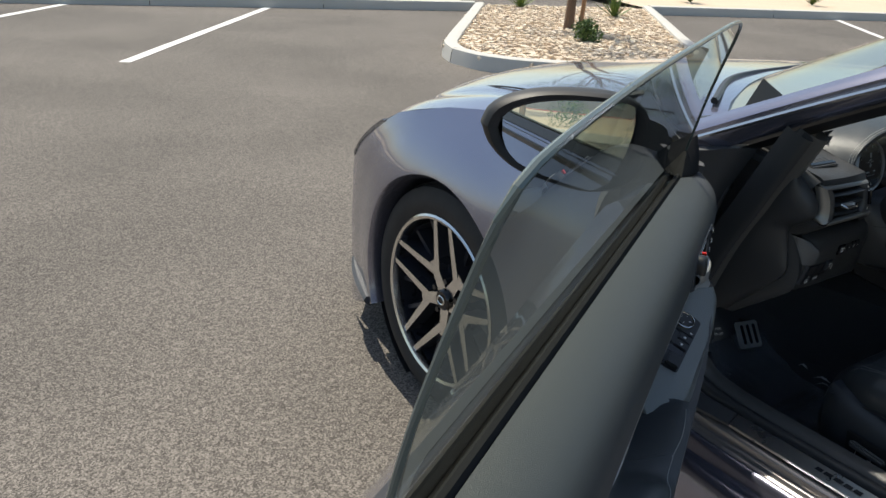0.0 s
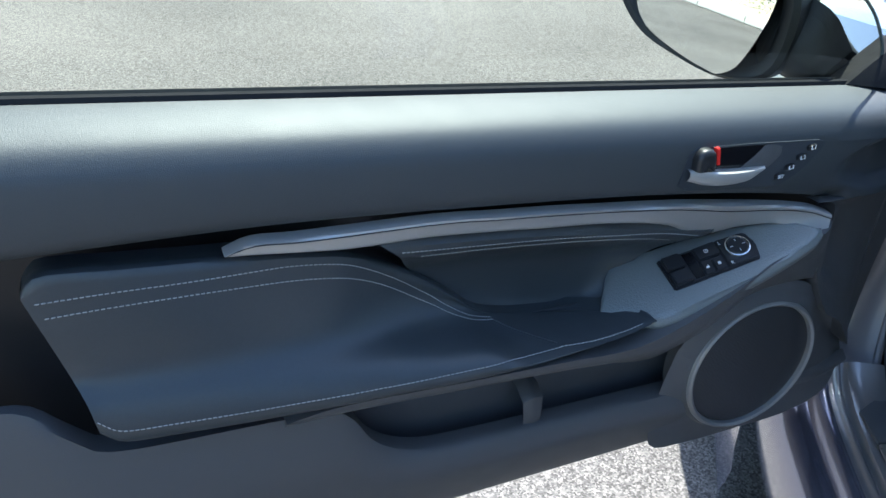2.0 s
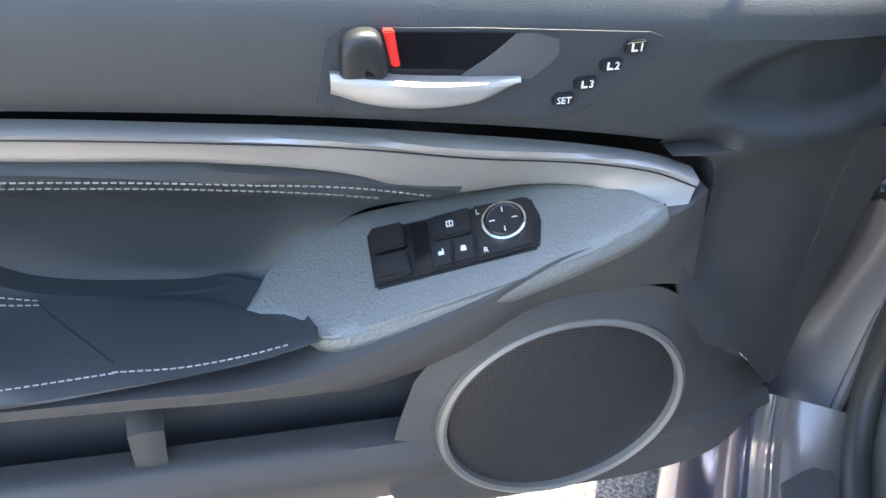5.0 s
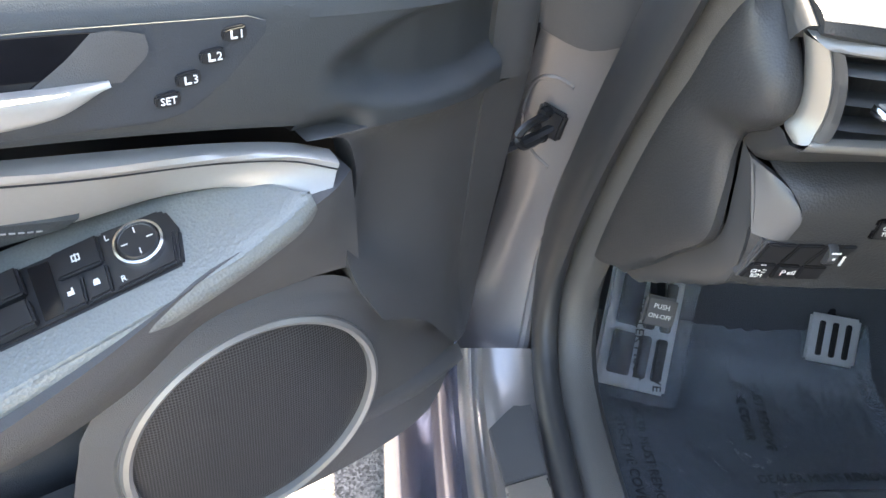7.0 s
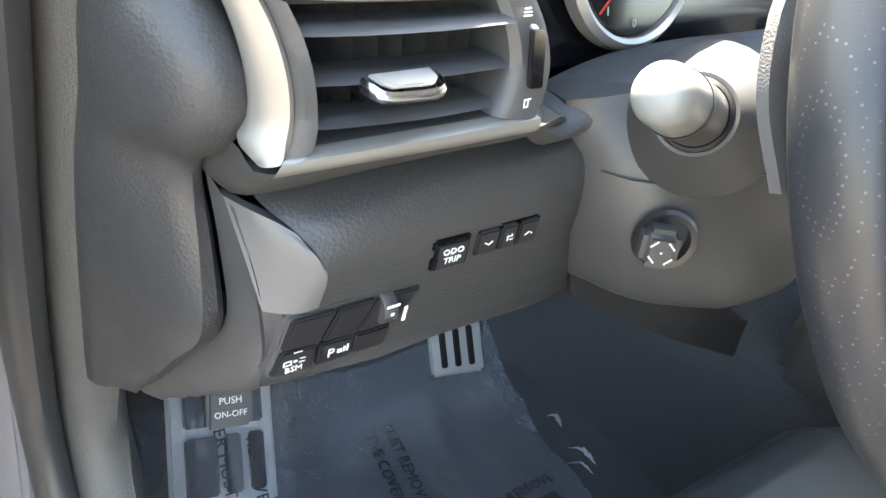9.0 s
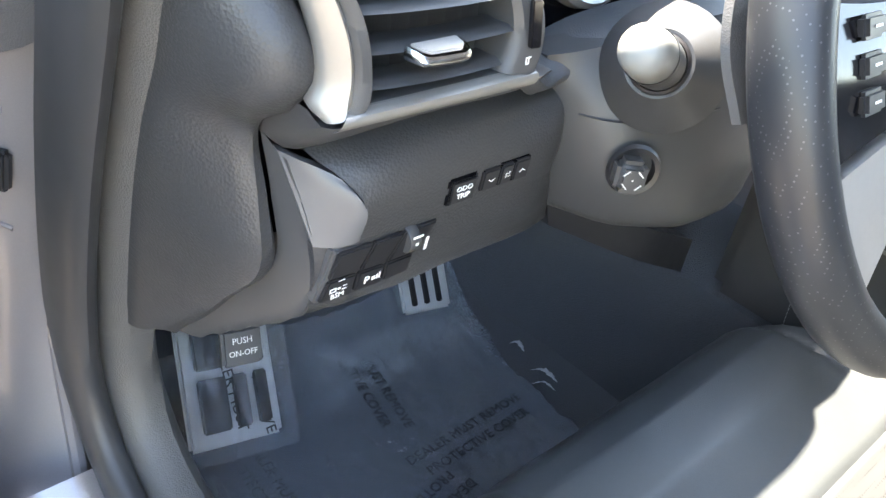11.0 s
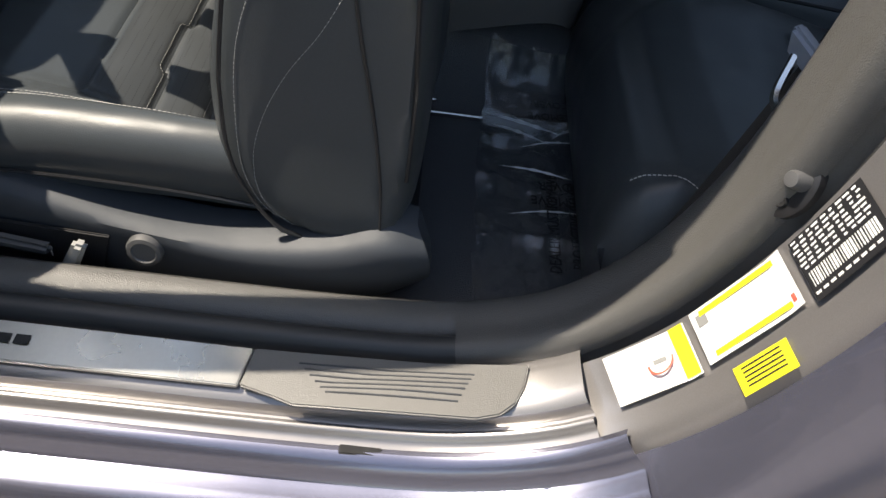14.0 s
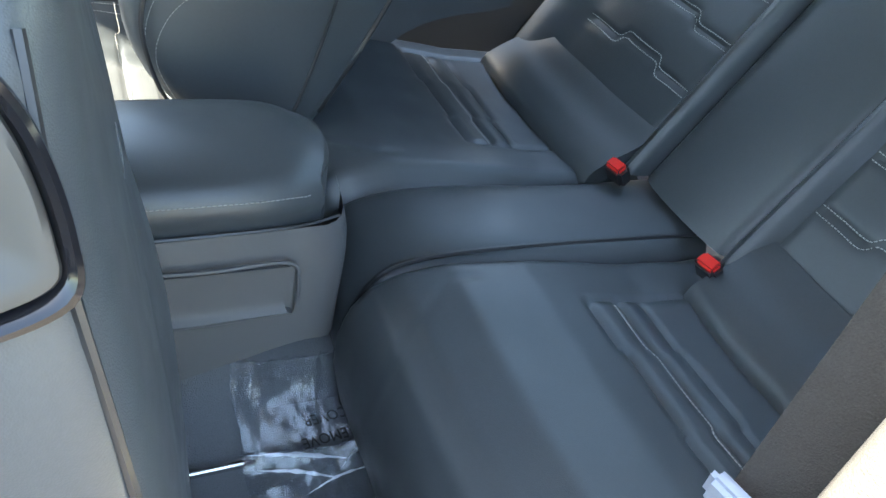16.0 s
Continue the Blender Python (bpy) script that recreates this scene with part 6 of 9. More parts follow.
part("under_vent", loft([[(-0.656, 0.471, 0.846), (-0.648, 0.4575, 0.8395), (-0.58, 0.4535, 0.8415), (-0.517, 0.449, 0.845), (-0.49, 0.455, 0.846)], [(-0.655, 0.492, 0.832), (-0.645, 0.470, 0.829), (-0.58, 0.465, 0.832), (-0.51, 0.461, 0.834), (-0.47, 0.470, 0.836)], [(-0.652, 0.523, 0.809), (-0.636, 0.508, 0.801), (-0.57, 0.494, 0.812), (-0.50, 0.490, 0.817), (-0.442, 0.498, 0.816)]], 30, 5, (0, 0.02, 0)), FASCIA, dash, "dark panel under the vent")
# knee panel with its cut corner
KX = (-0.57, -0.52, -0.47, -0.44, -0.426)
kn = [[(-0.636, 0.510, 0.8035)] + list(zip((-0.612,) + KX, (0.502, 0.496, 0.492, 0.492, 0.496, 0.502), (0.807, 0.8125, 0.8165, 0.818, 0.816, 0.813))),
      [(-0.632, 0.497, 0.7985)] + list(zip((-0.606,) + KX, (0.487, 0.482, 0.478, 0.478, 0.484, 0.494), (0.801, 0.806, 0.810, 0.811, 0.809, 0.805))),
      [(-0.622, 0.484, 0.7900)] + list(zip((-0.602,) + KX, (0.477, 0.473, 0.470, 0.470, 0.476, 0.486), (0.793, 0.797, 0.801, 0.802, 0.800, 0.796))),
      [(-0.613, 0.4725, 0.7770)] + list(zip((-0.600,) + KX, (0.4715, 0.4695, 0.4675, 0.4675, 0.473, 0.483), (0.779, 0.783, 0.786, 0.787, 0.785, 0.781))),
      [(-0.612, 0.4730, 0.7620)] + list(zip((-0.600,) + KX, (0.4725, 0.4705, 0.4690, 0.4690, 0.474, 0.483), (0.763, 0.765, 0.767, 0.768, 0.766, 0.763))),
      [(-0.614, 0.4755, 0.7475)] + list(zip((-0.600,) + KX, (0.4750, 0.4735, 0.4720, 0.4720, 0.477, 0.486), (0.748, 0.749, 0.750, 0.750, 0.748, 0.745)))]
knee = part("knee_panel", loft(kn, 50, 4), GRAINED, dash, "grained dark knee panel")
low = [[(-0.6385, 0.4865, 0.7475), (-0.614, 0.4760, 0.7476), (-0.57, 0.4737, 0.7491), (-0.52, 0.4722, 0.7501), (-0.47, 0.4722, 0.7501), (-0.44, 0.4772, 0.7481), (-0.426, 0.4862, 0.7451)],
       [(-0.637, 0.4850, 0.728), (-0.612, 0.4785, 0.728), (-0.57, 0.4765, 0.728), (-0.52, 0.4755, 0.728), (-0.465, 0.4760, 0.727), (-0.432, 0.481, 0.724), (-0.416, 0.489, 0.722)],
       [(-0.636, 0.4900, 0.704), (-0.612, 0.4825, 0.706), (-0.57, 0.4795, 0.706), (-0.52, 0.480, 0.705), (-0.46, 0.483, 0.702), (-0.424, 0.489, 0.698), (-0.406, 0.495, 0.696)],
       [(-0.635, 0.4980, 0.684), (-0.612, 0.4885, 0.690), (-0.57, 0.4830, 0.6935), (-0.52, 0.485, 0.693), (-0.455, 0.490, 0.688), (-0.418, 0.497, 0.684), (-0.398, 0.503, 0.681)],
       [(-0.63, 0.53, 0.682), (-0.61, 0.53, 0.686), (-0.57, 0.53, 0.690), (-0.52, 0.53, 0.690), (-0.45, 0.54, 0.686), (-0.415, 0.54, 0.682), (-0.39, 0.54, 0.68)]]
lower = part("lower_dash", loft(low, 50, 4, (0, 0.03, 0)), GRAINED, dash, "lower edge of the knee panel")
part("knee_facet", loft([[(-0.6475, 0.5125, 0.801), (-0.6430, 0.4985, 0.774), (-0.6385, 0.4855, 0.7465)], [(-0.6400, 0.5000, 0.7985), (-0.6290, 0.4840, 0.7745), (-0.6280, 0.4785, 0.7462)], [(-0.6290, 0.4905, 0.7935), (-0.6150, 0.4735, 0.7755), (-0.6180, 0.4748, 0.7475)], [(-0.6215, 0.4838, 0.7890), (-0.6110, 0.4715, 0.7720), (-0.6125, 0.4745, 0.7485)]], 24, 4, (0.002, 0.008, 0)), material("smooth grey facet", (0.115, 0.115, 0.118), 0.36, grain=0.06, scale=500, vary=0.06), dash, "smooth grey cut corner of the knee panel")


def on_knee(x, z, dy=0.0):
    p = laid(knee, [(x, 0.45, z)], (0, 1, 0), 0.0)[0]
    return frame_of(p, (1, -0.03, 0.03), (0, -0.99, -0.12))


OB, DB = on_knee(-0.537, 0.7665), on_knee(-0.4985, 0.7690)
part("odo_bezel", box((0, 0, 0), (0.025, 0.022, 0.003), 0.0015, OB), GLOSS, knee)
bt = part("odo_button", box((0, 0, 0), (0.0215, 0.0185, 0.006), 0.0015, OB), BLACK, knee)
writing("button_text", "ODO", OB @ Matrix.Translation((0, 0.0030, 0.0033)), 0.0058, bt)
writing("button_text", "TRIP", OB @ Matrix.Translation((0, -0.0030, 0.0033)), 0.0058, bt)
part("dimmer_bezel", box((0, 0, 0), (0.045, 0.019, 0.003), 0.0015, DB), GLOSS, knee)
for x, w in ((-0.0145, 0.0150), (0.0, 0.0115), (0.0140, 0.0140)):
    part("dimmer_button", box((0, 0, 0), (w, 0.0165, 0.006), 0.0012, DB @ Matrix.Translation((x, 0, 0))), BLACK, knee)
for x, sgn in ((-0.0145, -1), (0.0140, 1)):
    for q in (-1, 1):
        bars("arrow_mark", [(0, 0, 0.0034, 0.0007)], DB @ Matrix.Translation((x + q * 0.0013, 0, 0.0033)) @ Matrix.Rotation(-q * sgn * 0.6, 4, "Z"), knee)
bars("dimmer_icon", [(0, 0.0012, 0.004, 0.0007), (-0.0013, 0, 0.0007, 0.004), (0.0012, -0.0012, 0.0026, 0.0007), (0.0014, 0.002, 0.0007, 0.0016)], DB @ Matrix.Translation((0, 0, 0.0033)), knee)


# bank of six switches let into the lower panel
def bank_at(x, z, lift):
    return (x, 0.4752 + (0.745 - z) * 0.16 + 0.10 * max(0, -0.605 - x) - lift, z)


BN = Vector((0, -1, -0.16)).normalized()
bank = part("switch_bank", plate([bank_at(x, z, 0.0015) for x, z in ((-0.6300, 0.7462), (-0.533, 0.7472), (-0.541, 0.730), (-0.553, 0.714), (-0.566, 0.7025), (-0.6375, 0.7010))], 0.012, 0.002, BN), PLASTIC, dash, "bank of dark switches and blanks")
for q in (((-0.627, 0.7435), (-0.6030, 0.7450), (-0.6105, 0.7235), (-0.6310, 0.7225)), ((-0.6015, 0.7450), (-0.5790, 0.7455), (-0.5895, 0.7230), (-0.6090, 0.7235)), ((-0.5775, 0.7455), (-0.5510, 0.7460), (-0.5650, 0.7230), (-0.5880, 0.7230)),
          ((-0.6305, 0.7212), (-0.6110, 0.7220), (-0.6120, 0.7050), (-0.6355, 0.7040)), ((-0.6095, 0.7220), (-0.5895, 0.7215), (-0.5895, 0.7062), (-0.6105, 0.7052)), ((-0.5880, 0.7215), (-0.5660, 0.7215), (-0.5680, 0.7066), (-0.5880, 0.7063))):
    part("switch", plate([bank_at(x, z, 0.0042) for x, z in q], 0.004, 0.0012, BN), BLACK, bank)


def on_bank(x, z):
    return frame_of(bank_at(x, z, 0.0046), (1, 0, 0.02), BN)


writing("switch_text", "BSM", on_bank(-0.6235, 0.7085), 0.0058, bank)
bars("switch_icon", [(-0.0045, 0, 0.0046, 0.0008), (-0.0045, 0.0028, 0.0036, 0.0008), (-0.0066, 0.0012, 0.0008, 0.0036), (-0.0024, 0.0012, 0.0008, 0.0036), (0.0045, 0, 0.0046, 0.0008), (0.0045, 0.0028, 0.0036, 0.0008), (0.0066, 0.0012, 0.0008, 0.0036), (0, 0.0016, 0.0022, 0.0016), (0.001, 0.0085, 0.005, 0.0007)], on_bank(-0.6230, 0.7128), bank)
writing("switch_text", "P", on_bank(-0.6030, 0.7140), 0.0090, bank)
bars("switch_icon", [(-0.0012, 0, 0.0028, 0.003), (0.0016, 0.0004, 0.0012, 0.004), (0.0036, 0.0008, 0.0011, 0.0052)], on_bank(-0.5965, 0.7140), bank)
part("leveling_wheel", lathe([(0, 0.0042), (0.0095, 0.0042), (0.0100, 0.0035), (0.0100, -0.0035), (0.0095, -0.0042), (0, -0.0042)], on_bank(-0.5725, 0.7365) @ Matrix.Translation((0, 0, -0.004)) @ Matrix.Rotation(radians(90), 4, "Y"), 24), FASCIA, bank, "ribbed headlamp levelling wheel")
bars("switch_icon", [(0, 0.002, 0.0022, 0.0022), (0.008, 0, 0.0022, 0.011), (-0.0005, 0.0085, 0.008, 0.0018)], on_bank(-0.5725, 0.7365) @ Matrix.Translation((0, 0, 0.0062)), bank)
part("dash_underside", loft([[(-0.66, 0.60, 0.66), (-0.4, 0.54, 0.685), (-0.1, 0.56, 0.66)], [(-0.66, 0.98, 0.72), (-0.4, 0.98, 0.70), (-0.1, 0.98, 0.68)]], 10, 3, (0, 0, 0.02)), BLACK, dash)
part("dash_centre", loft([[(-0.15, 0.505, 0.858), (0.1, 0.48, 0.90), (0.7, 0.5, 0.9)], [(-0.15, 0.50, 0.80), (0.1, 0.48, 0.75), (0.7, 0.5, 0.75)], [(-0.15, 0.54, 0.62), (0.1, 0.52, 0.6), (0.7, 0.56, 0.6)]], 24, 4, (0, 0.05, 0)), SOFT, dash)
# sculpted lip between the instruments and the column
part("instrument_lip", loft([[(-0.504, 0.495, 0.868), (-0.487, 0.505, 0.846), (-0.462, 0.512, 0.835), (-0.432, 0.520, 0.839), (-0.398, 0.516, 0.850), (-0.34, 0.512, 0.857), (-0.285, 0.508, 0.859), (-0.12, 0.508, 0.862)],
                             [(-0.506, 0.470, 0.864), (-0.486, 0.480, 0.842), (-0.460, 0.490, 0.832), (-0.432, 0.494, 0.838), (-0.395, 0.482, 0.855), (-0.34, 0.474, 0.866), (-0.28, 0.470, 0.870), (-0.12, 0.470, 0.872)],
                             [(-0.512, 0.452, 0.850), (-0.484, 0.462, 0.832), (-0.456, 0.476, 0.822), (-0.434, 0.478, 0.826), (-0.405, 0.466, 0.845), (-0.35, 0.455, 0.858), (-0.28, 0.450, 0.864), (-0.12, 0.450, 0.868)],
                             [(-0.505, 0.470, 0.835), (-0.480, 0.478, 0.818), (-0.452, 0.490, 0.810), (-0.43, 0.49, 0.812), (-0.40, 0.48, 0.83), (-0.35, 0.47, 0.84), (-0.28, 0.46, 0.845), (-0.12, 0.46, 0.85)]], 50, 5), SOFT, dash, "dark sculpted lip under the instruments")
# instrument cluster
CT = frame_of((-0.31, 0.566, 0.90), (1, 0, 0), (0, -1, 0.25))
cl = part("instrument_panel", box((0, 0, 0), (0.40, 0.16, 0.02), 0.01, CT), GLOSS, dash, "black instrument cluster")
part("cluster_side", loft([[(-0.506, 0.500, 0.918), (-0.506, 0.498, 0.87), (-0.495, 0.505, 0.85)], [(-0.47, 0.56, 0.93), (-0.47, 0.56, 0.88), (-0.465, 0.555, 0.84)]], 10, 3), BLACK, cl)
CLU = frame_of((-0.366, 0.548, 0.900), (1, 0, 0), (0, -1, 0.25)) @ Matrix.Scale(0.80, 4)
part("gauge_ring", lathe([(0.060, 0.0), (0.062, 0.014), (0.066, 0.017), (0.071, 0.012), (0.072, 0.0)], CLU, 64), SILVER, cl, "silver gauge ring")
part("gauge_face", lathe([(0, 0.012), (0.058, 0.012), (0.061, 0.008)], CLU, 48), GLOSS, cl)
for t, x, y, s in (("0", 0, 0.026, 0.020), ("MPH", 0, 0.014, 0.006), ("P", 0, -0.001, 0.016)):
    writing("gauge_text", t, CLU @ Matrix.Translation((x, y, 0.0135)), s, cl, GREYPRINT_DIAL)
bars("gauge_text_line", [(0, 0.009, 0.035, 0.001), (-0.014, -0.018, 0.016, 0.003), (0.018, -0.016, 0.010, 0.003), (0, -0.026, 0.044, 0.0008)], CLU @ Matrix.Translation((0, 0, 0.0135)), cl, GREYPRINT_DIAL)
for k, n in enumerate("01234567"):
    a = radians(270 - 38 * k)
    writing("gauge_text", n, CLU @ Matrix.Translation((0.050 * math.cos(a), 0.050 * math.sin(a), 0.0135)), 0.010, cl, GREYPRINT_DIAL)
part("needle", box((0, 0, 0), (0.024, 0.0016, 0.001), 0, CLU @ Matrix.Rotation(radians(225), 4, "Z") @ Matrix.Translation((0.046, 0, 0.0145))), RED, cl, smooth=False)
lamp = bpy.data.materials.new("red warning lamp")
lamp.use_nodes = True
lb_ = lamp.node_tree.nodes["Principled BSDF"]
lb_.inputs["Base Color"].default_value = (0.6, 0.02, 0.02, 1)
lb_.inputs["Emission Color"].default_value = (1, 0.05, 0.04, 1)
lb_.inputs["Emission Strength"].default_value = 1.0
part("warning_lamp", lathe([(0, 0.001), (0.0028, 0.001), (0.0028, 0)], CT @ Matrix.Translation((0.054, -0.012, 0.0108)), 12), lamp, cl, "lit red warning lamp")
# column shroud, stalk and tilt knob
col = part("column_shroud", loft([[(-0.450, 0.492, 0.835), (-0.425, 0.476, 0.842), (-0.38, 0.452, 0.858), (-0.33, 0.44, 0.868), (-0.26, 0.44, 0.866), (-0.20, 0.47, 0.846)],
                                  [(-0.446, 0.494, 0.812), (-0.428, 0.458, 0.815), (-0.39, 0.432, 0.825), (-0.33, 0.418, 0.832), (-0.25, 0.42, 0.83), (-0.20, 0.47, 0.82)],
                                  [(-0.440, 0.494, 0.775), (-0.424, 0.440, 0.778), (-0.385, 0.416, 0.782), (-0.33, 0.404, 0.785), (-0.25, 0.41, 0.785), (-0.20, 0.47, 0.78)],
                                  [(-0.428, 0.498, 0.735), (-0.414, 0.438, 0.738), (-0.385, 0.416, 0.740), (-0.33, 0.402, 0.742), (-0.25, 0.41, 0.745), (-0.20, 0.47, 0.745)],
                                  [(-0.412, 0.502, 0.702), (-0.395, 0.452, 0.705), (-0.37, 0.432, 0.704), (-0.33, 0.416, 0.702), (-0.26, 0.42, 0.704), (-0.20, 0.48, 0.715)],
                                  [(-0.40, 0.54, 0.698), (-0.38, 0.52, 0.700), (-0.36, 0.50, 0.699), (-0.33, 0.49, 0.697), (-0.26, 0.50, 0.70), (-0.20, 0.53, 0.71)]], 40, 5, (0, 0.03, 0)), FASCIA, dash, "dark steering column shroud")
part("shroud_joint", tube(laid(col, spline([(-0.435, 0.42, 0.800), (-0.40, 0.42, 0.804), (-0.345, 0.40, 0.810)], 16), (0, 1, 0), 0.0), 0.0011, 20, 5), BLACK, col)
part("column_brace", loft([[(-0.40, 0.50, 0.700), (-0.30, 0.47, 0.66), (-0.20, 0.46, 0.615)], [(-0.39, 0.50, 0.672), (-0.30, 0.47, 0.625), (-0.20, 0.46, 0.575)]], 12, 2, (0, 0.02, 0)), BLACK, dash, "dark brace under the column")
ST0, ST1 = Vector((-0.420, 0.424, 0.850)), Vector((-0.515, 0.381, 0.891))
STF = frame_of(ST0, (ST1 - ST0).cross(Vector((0, 0, 1))), ST1 - ST0)
SL = (ST1 - ST0).length
part("stalk_boot", lathe([(0.044, -0.022), (0.034, -0.006), (0.027, 0.004), (0.022, 0.012), (0.020, 0.012)], STF, 32), FASCIA, col, "moulded boot of the stalk")
part("stalk_gap", lathe([(0.0195, 0.0125), (0.0175, 0.014), (0.0165, 0.010)], STF, 32), BLACK, col)
stk = part("stalk", lathe([(0.0168, 0.0), (0.0165, 0.058), (0.0158, 0.060), (0.0158, 0.064), (0.0164, 0.066), (0.0162, 0.072)], STF, 40), FASCIA, col, "grey indicator stalk with a ribbed collar")
for k in range(14):
    part("collar_rib", box((0, 0, 0), (0.0012, 0.0016, 0.009), 0.0003, STF @ Matrix.Rotation(radians(-60 + 9 * k), 4, "Z") @ Matrix.Translation((0.0166, 0, 0.052))), BLACK, stk)
part("stalk_cap", lathe([(0.0, SL + 0.002), (0.007, SL + 0.0015), (0.0118, SL - 0.002), (0.0142, SL - 0.010), (0.0150, SL - 0.026), (0.0158, SL - 0.042)], STF, 40), material("light grey plastic", (0.21, 0.215, 0.205), 0.34, vary=0.06), stk)
TK = frame_of((-0.414, 0.424, 0.771), (0.75, -0.62, 0), (-0.55, -0.82, 0.05)) @ Matrix.Scale(0.82, 4)
part("tilt_bezel", lathe([(0.024, 0.0), (0.022, 0.004), (0.018, 0.003), (0.018, -0.01)], TK, 32), BLACK, col)
tk = part("tilt_knob", box((0, 0, 0), (0.027, 0.030, 0.024), 0.006, TK @ Matrix.Translation((-0.006, 0, 0.010)), 3), FASCIA, col, "rounded square tilt knob")
for k in range(4):
    bars("knob_mark", [(0.0085, 0, 0.0012, 0.007)], TK @ Matrix.Translation((-0.006, 0, 0.0223)) @ Matrix.Rotation(radians(90 * k + 45), 4, "Z"), tk)
bars("knob_mark", [(0, 0, 0.0014, 0.0014)], TK @ Matrix.Translation((-0.006, 0, 0.0223)), tk)

# ---- steering wheel ----
SWC = Vector((-0.332, 0.30, 0.90))
SWM = frame_of(SWC, (1, 0, 0), (0, -math.cos(radians(24)), math.sin(radians(24))))
wheel_s = thing("steering_wheel", tuple(SWC), "black perforated leather steering wheel with silver spokes", "steering wheel")


def ring(r, h, a0=0, a1=360, n=48):
    return [SWM @ Vector((r * math.cos(radians(a0 + (a1 - a0) * i / (n - 1))), r * math.sin(radians(a0 + (a1 - a0) * i / (n - 1))), h)) for i in range(n)]


bm = bmesh.new()
R1, r1 = 0.185, 0.0165
rr = [[bm.verts.new(SWM @ Vector(((R1 + r1 * math.cos(b)) * math.cos(a), (R1 + r1 * math.cos(b)) * math.sin(a), r1 * 1.15 * math.sin(b)))) for b in [6.2832 * j / 16 for j in range(16)]] for a in [6.2832 * i / 80 for i in range(80)]]
for i in range(80):
    for j in range(16):
        bm.faces.new((rr[i][j], rr[(i + 1) % 80][j], rr[(i + 1) % 80][(j + 1) % 16], rr[i][(j + 1) % 16]))
PERF = bpy.data.materials.new("perforated rim leather")
PERF.use_nodes = True
pn = PERF.node_tree
pb = pn.nodes["Principled BSDF"]
pb.inputs["Roughness"].default_value = 0.38
pv = pn.nodes.new("ShaderNodeTexVoronoi")
pv.inputs["Scale"].default_value, pv.inputs["Randomness"].default_value = 330, 0.05
pr = pn.nodes.new("ShaderNodeValToRGB")
pr.color_ramp.elements[0].color, pr.color_ramp.elements[1].color = (0.085, 0.085, 0.09, 1), (0.024, 0.026, 0.030, 1)
pr.color_ramp.elements[0].position, pr.color_ramp.elements[1].position = 0.14, 0.2
pc = pn.nodes.new("ShaderNodeTexCoord")
pn.links.new(pc.outputs["Object"], pv.inputs["Vector"])
pn.links.new(pv.outputs["Distance"], pr.inputs[0])
pn.links.new(pr.outputs[0], pb.inputs["Base Color"])
part("rim", bm, PERF, wheel_s)
hub = part("hub", loft([[SWM @ Vector((x * w, y, z)) for x, z in ((-0.095, -0.012), (-0.085, 0.012), (-0.045, 0.024), (0, 0.027), (0.045, 0.024), (0.085, 0.012), (0.095, -0.012))] for y, w in ((0.078, 0.80), (0.060, 0.96), (0.02, 1.0), (-0.03, 0.95), (-0.07, 0.78), (-0.092, 0.52))], 28, 5, SWM.to_3x3() @ Vector((0, 0, -0.05))), SOFT, wheel_s, "dark padded airbag cover")
part("badge", lathe([(0.016, 0.0), (0.018, 0.003), (0.022, 0.003), (0.024, 0.0)], SWM @ Matrix.Translation((0, 0.01, 0.026)) @ Matrix.Diagonal((1.25, 1, 1, 1)), 32), CHROME, hub)
for sgn in (-1, 1):
    sp_ = part("spoke", loft([[SWM @ Vector((sgn * x, y, z)) for x, y, z in ((0.075, 0.03, 0.008), (0.12, 0.032, 0.006), (0.172, 0.038, 0.004))], [SWM @ Vector((sgn * x, y, z)) for x, y, z in ((0.075, 0.0, 0.012), (0.12, 0.0, 0.010), (0.174, -0.002, 0.006))], [SWM @ Vector((sgn * x, y, z)) for x, y, z in ((0.07, -0.03, 0.008), (0.11, -0.035, 0.006), (0.168, -0.045, 0.003))]], 14, 4, SWM.to_3x3() @ Vector((0, 0, -0.02))), GLOSS, wheel_s)
    part("spoke_trim", loft([[SWM @ Vector((sgn * x, y, z)) for x, y, z in ((0.06, -0.035, 0.010), (0.10, -0.040, 0.008), (0.165, -0.052, 0.004))], [SWM @ Vector((sgn * x, y, z)) for x, y, z in ((0.05, -0.08, 0.006), (0.075, -0.085, 0.006), (0.12, -0.125, 0.002))]], 12, 3, SWM.to_3x3() @ Vector((0, 0, -0.01))), SILVER, wheel_s)
    for k in range(3):
        part("wheel_button", box((0, 0, 0), (0.022, 0.012, 0.006), 0.002, SWM @ Matrix.Translation((sgn * 0.125, 0.022 - 0.018 * k, 0.010))), BLACK, sp_)
        bars("button_mark", [(0, 0, 0.007, 0.0014)], SWM @ Matrix.Translation((sgn * 0.125, 0.022 - 0.018 * k, 0.0135)), sp_)
part("shift_paddle", loft([[SWM @ Vector(q) for q in ((-0.165, 0.065, -0.026), (-0.176, 0.05, -0.028), (-0.182, 0.02, -0.03), (-0.178, -0.015, -0.028))], [SWM @ Vector(q) for q in ((-0.13, 0.045, -0.022), (-0.14, 0.03, -0.024), (-0.145, 0.0, -0.026), (-0.14, -0.02, -0.024))]], 14, 3, SWM.to_3x3() @ Vector((0, 0, -0.005))), PLASTIC, wheel_s, "grey shift paddle")
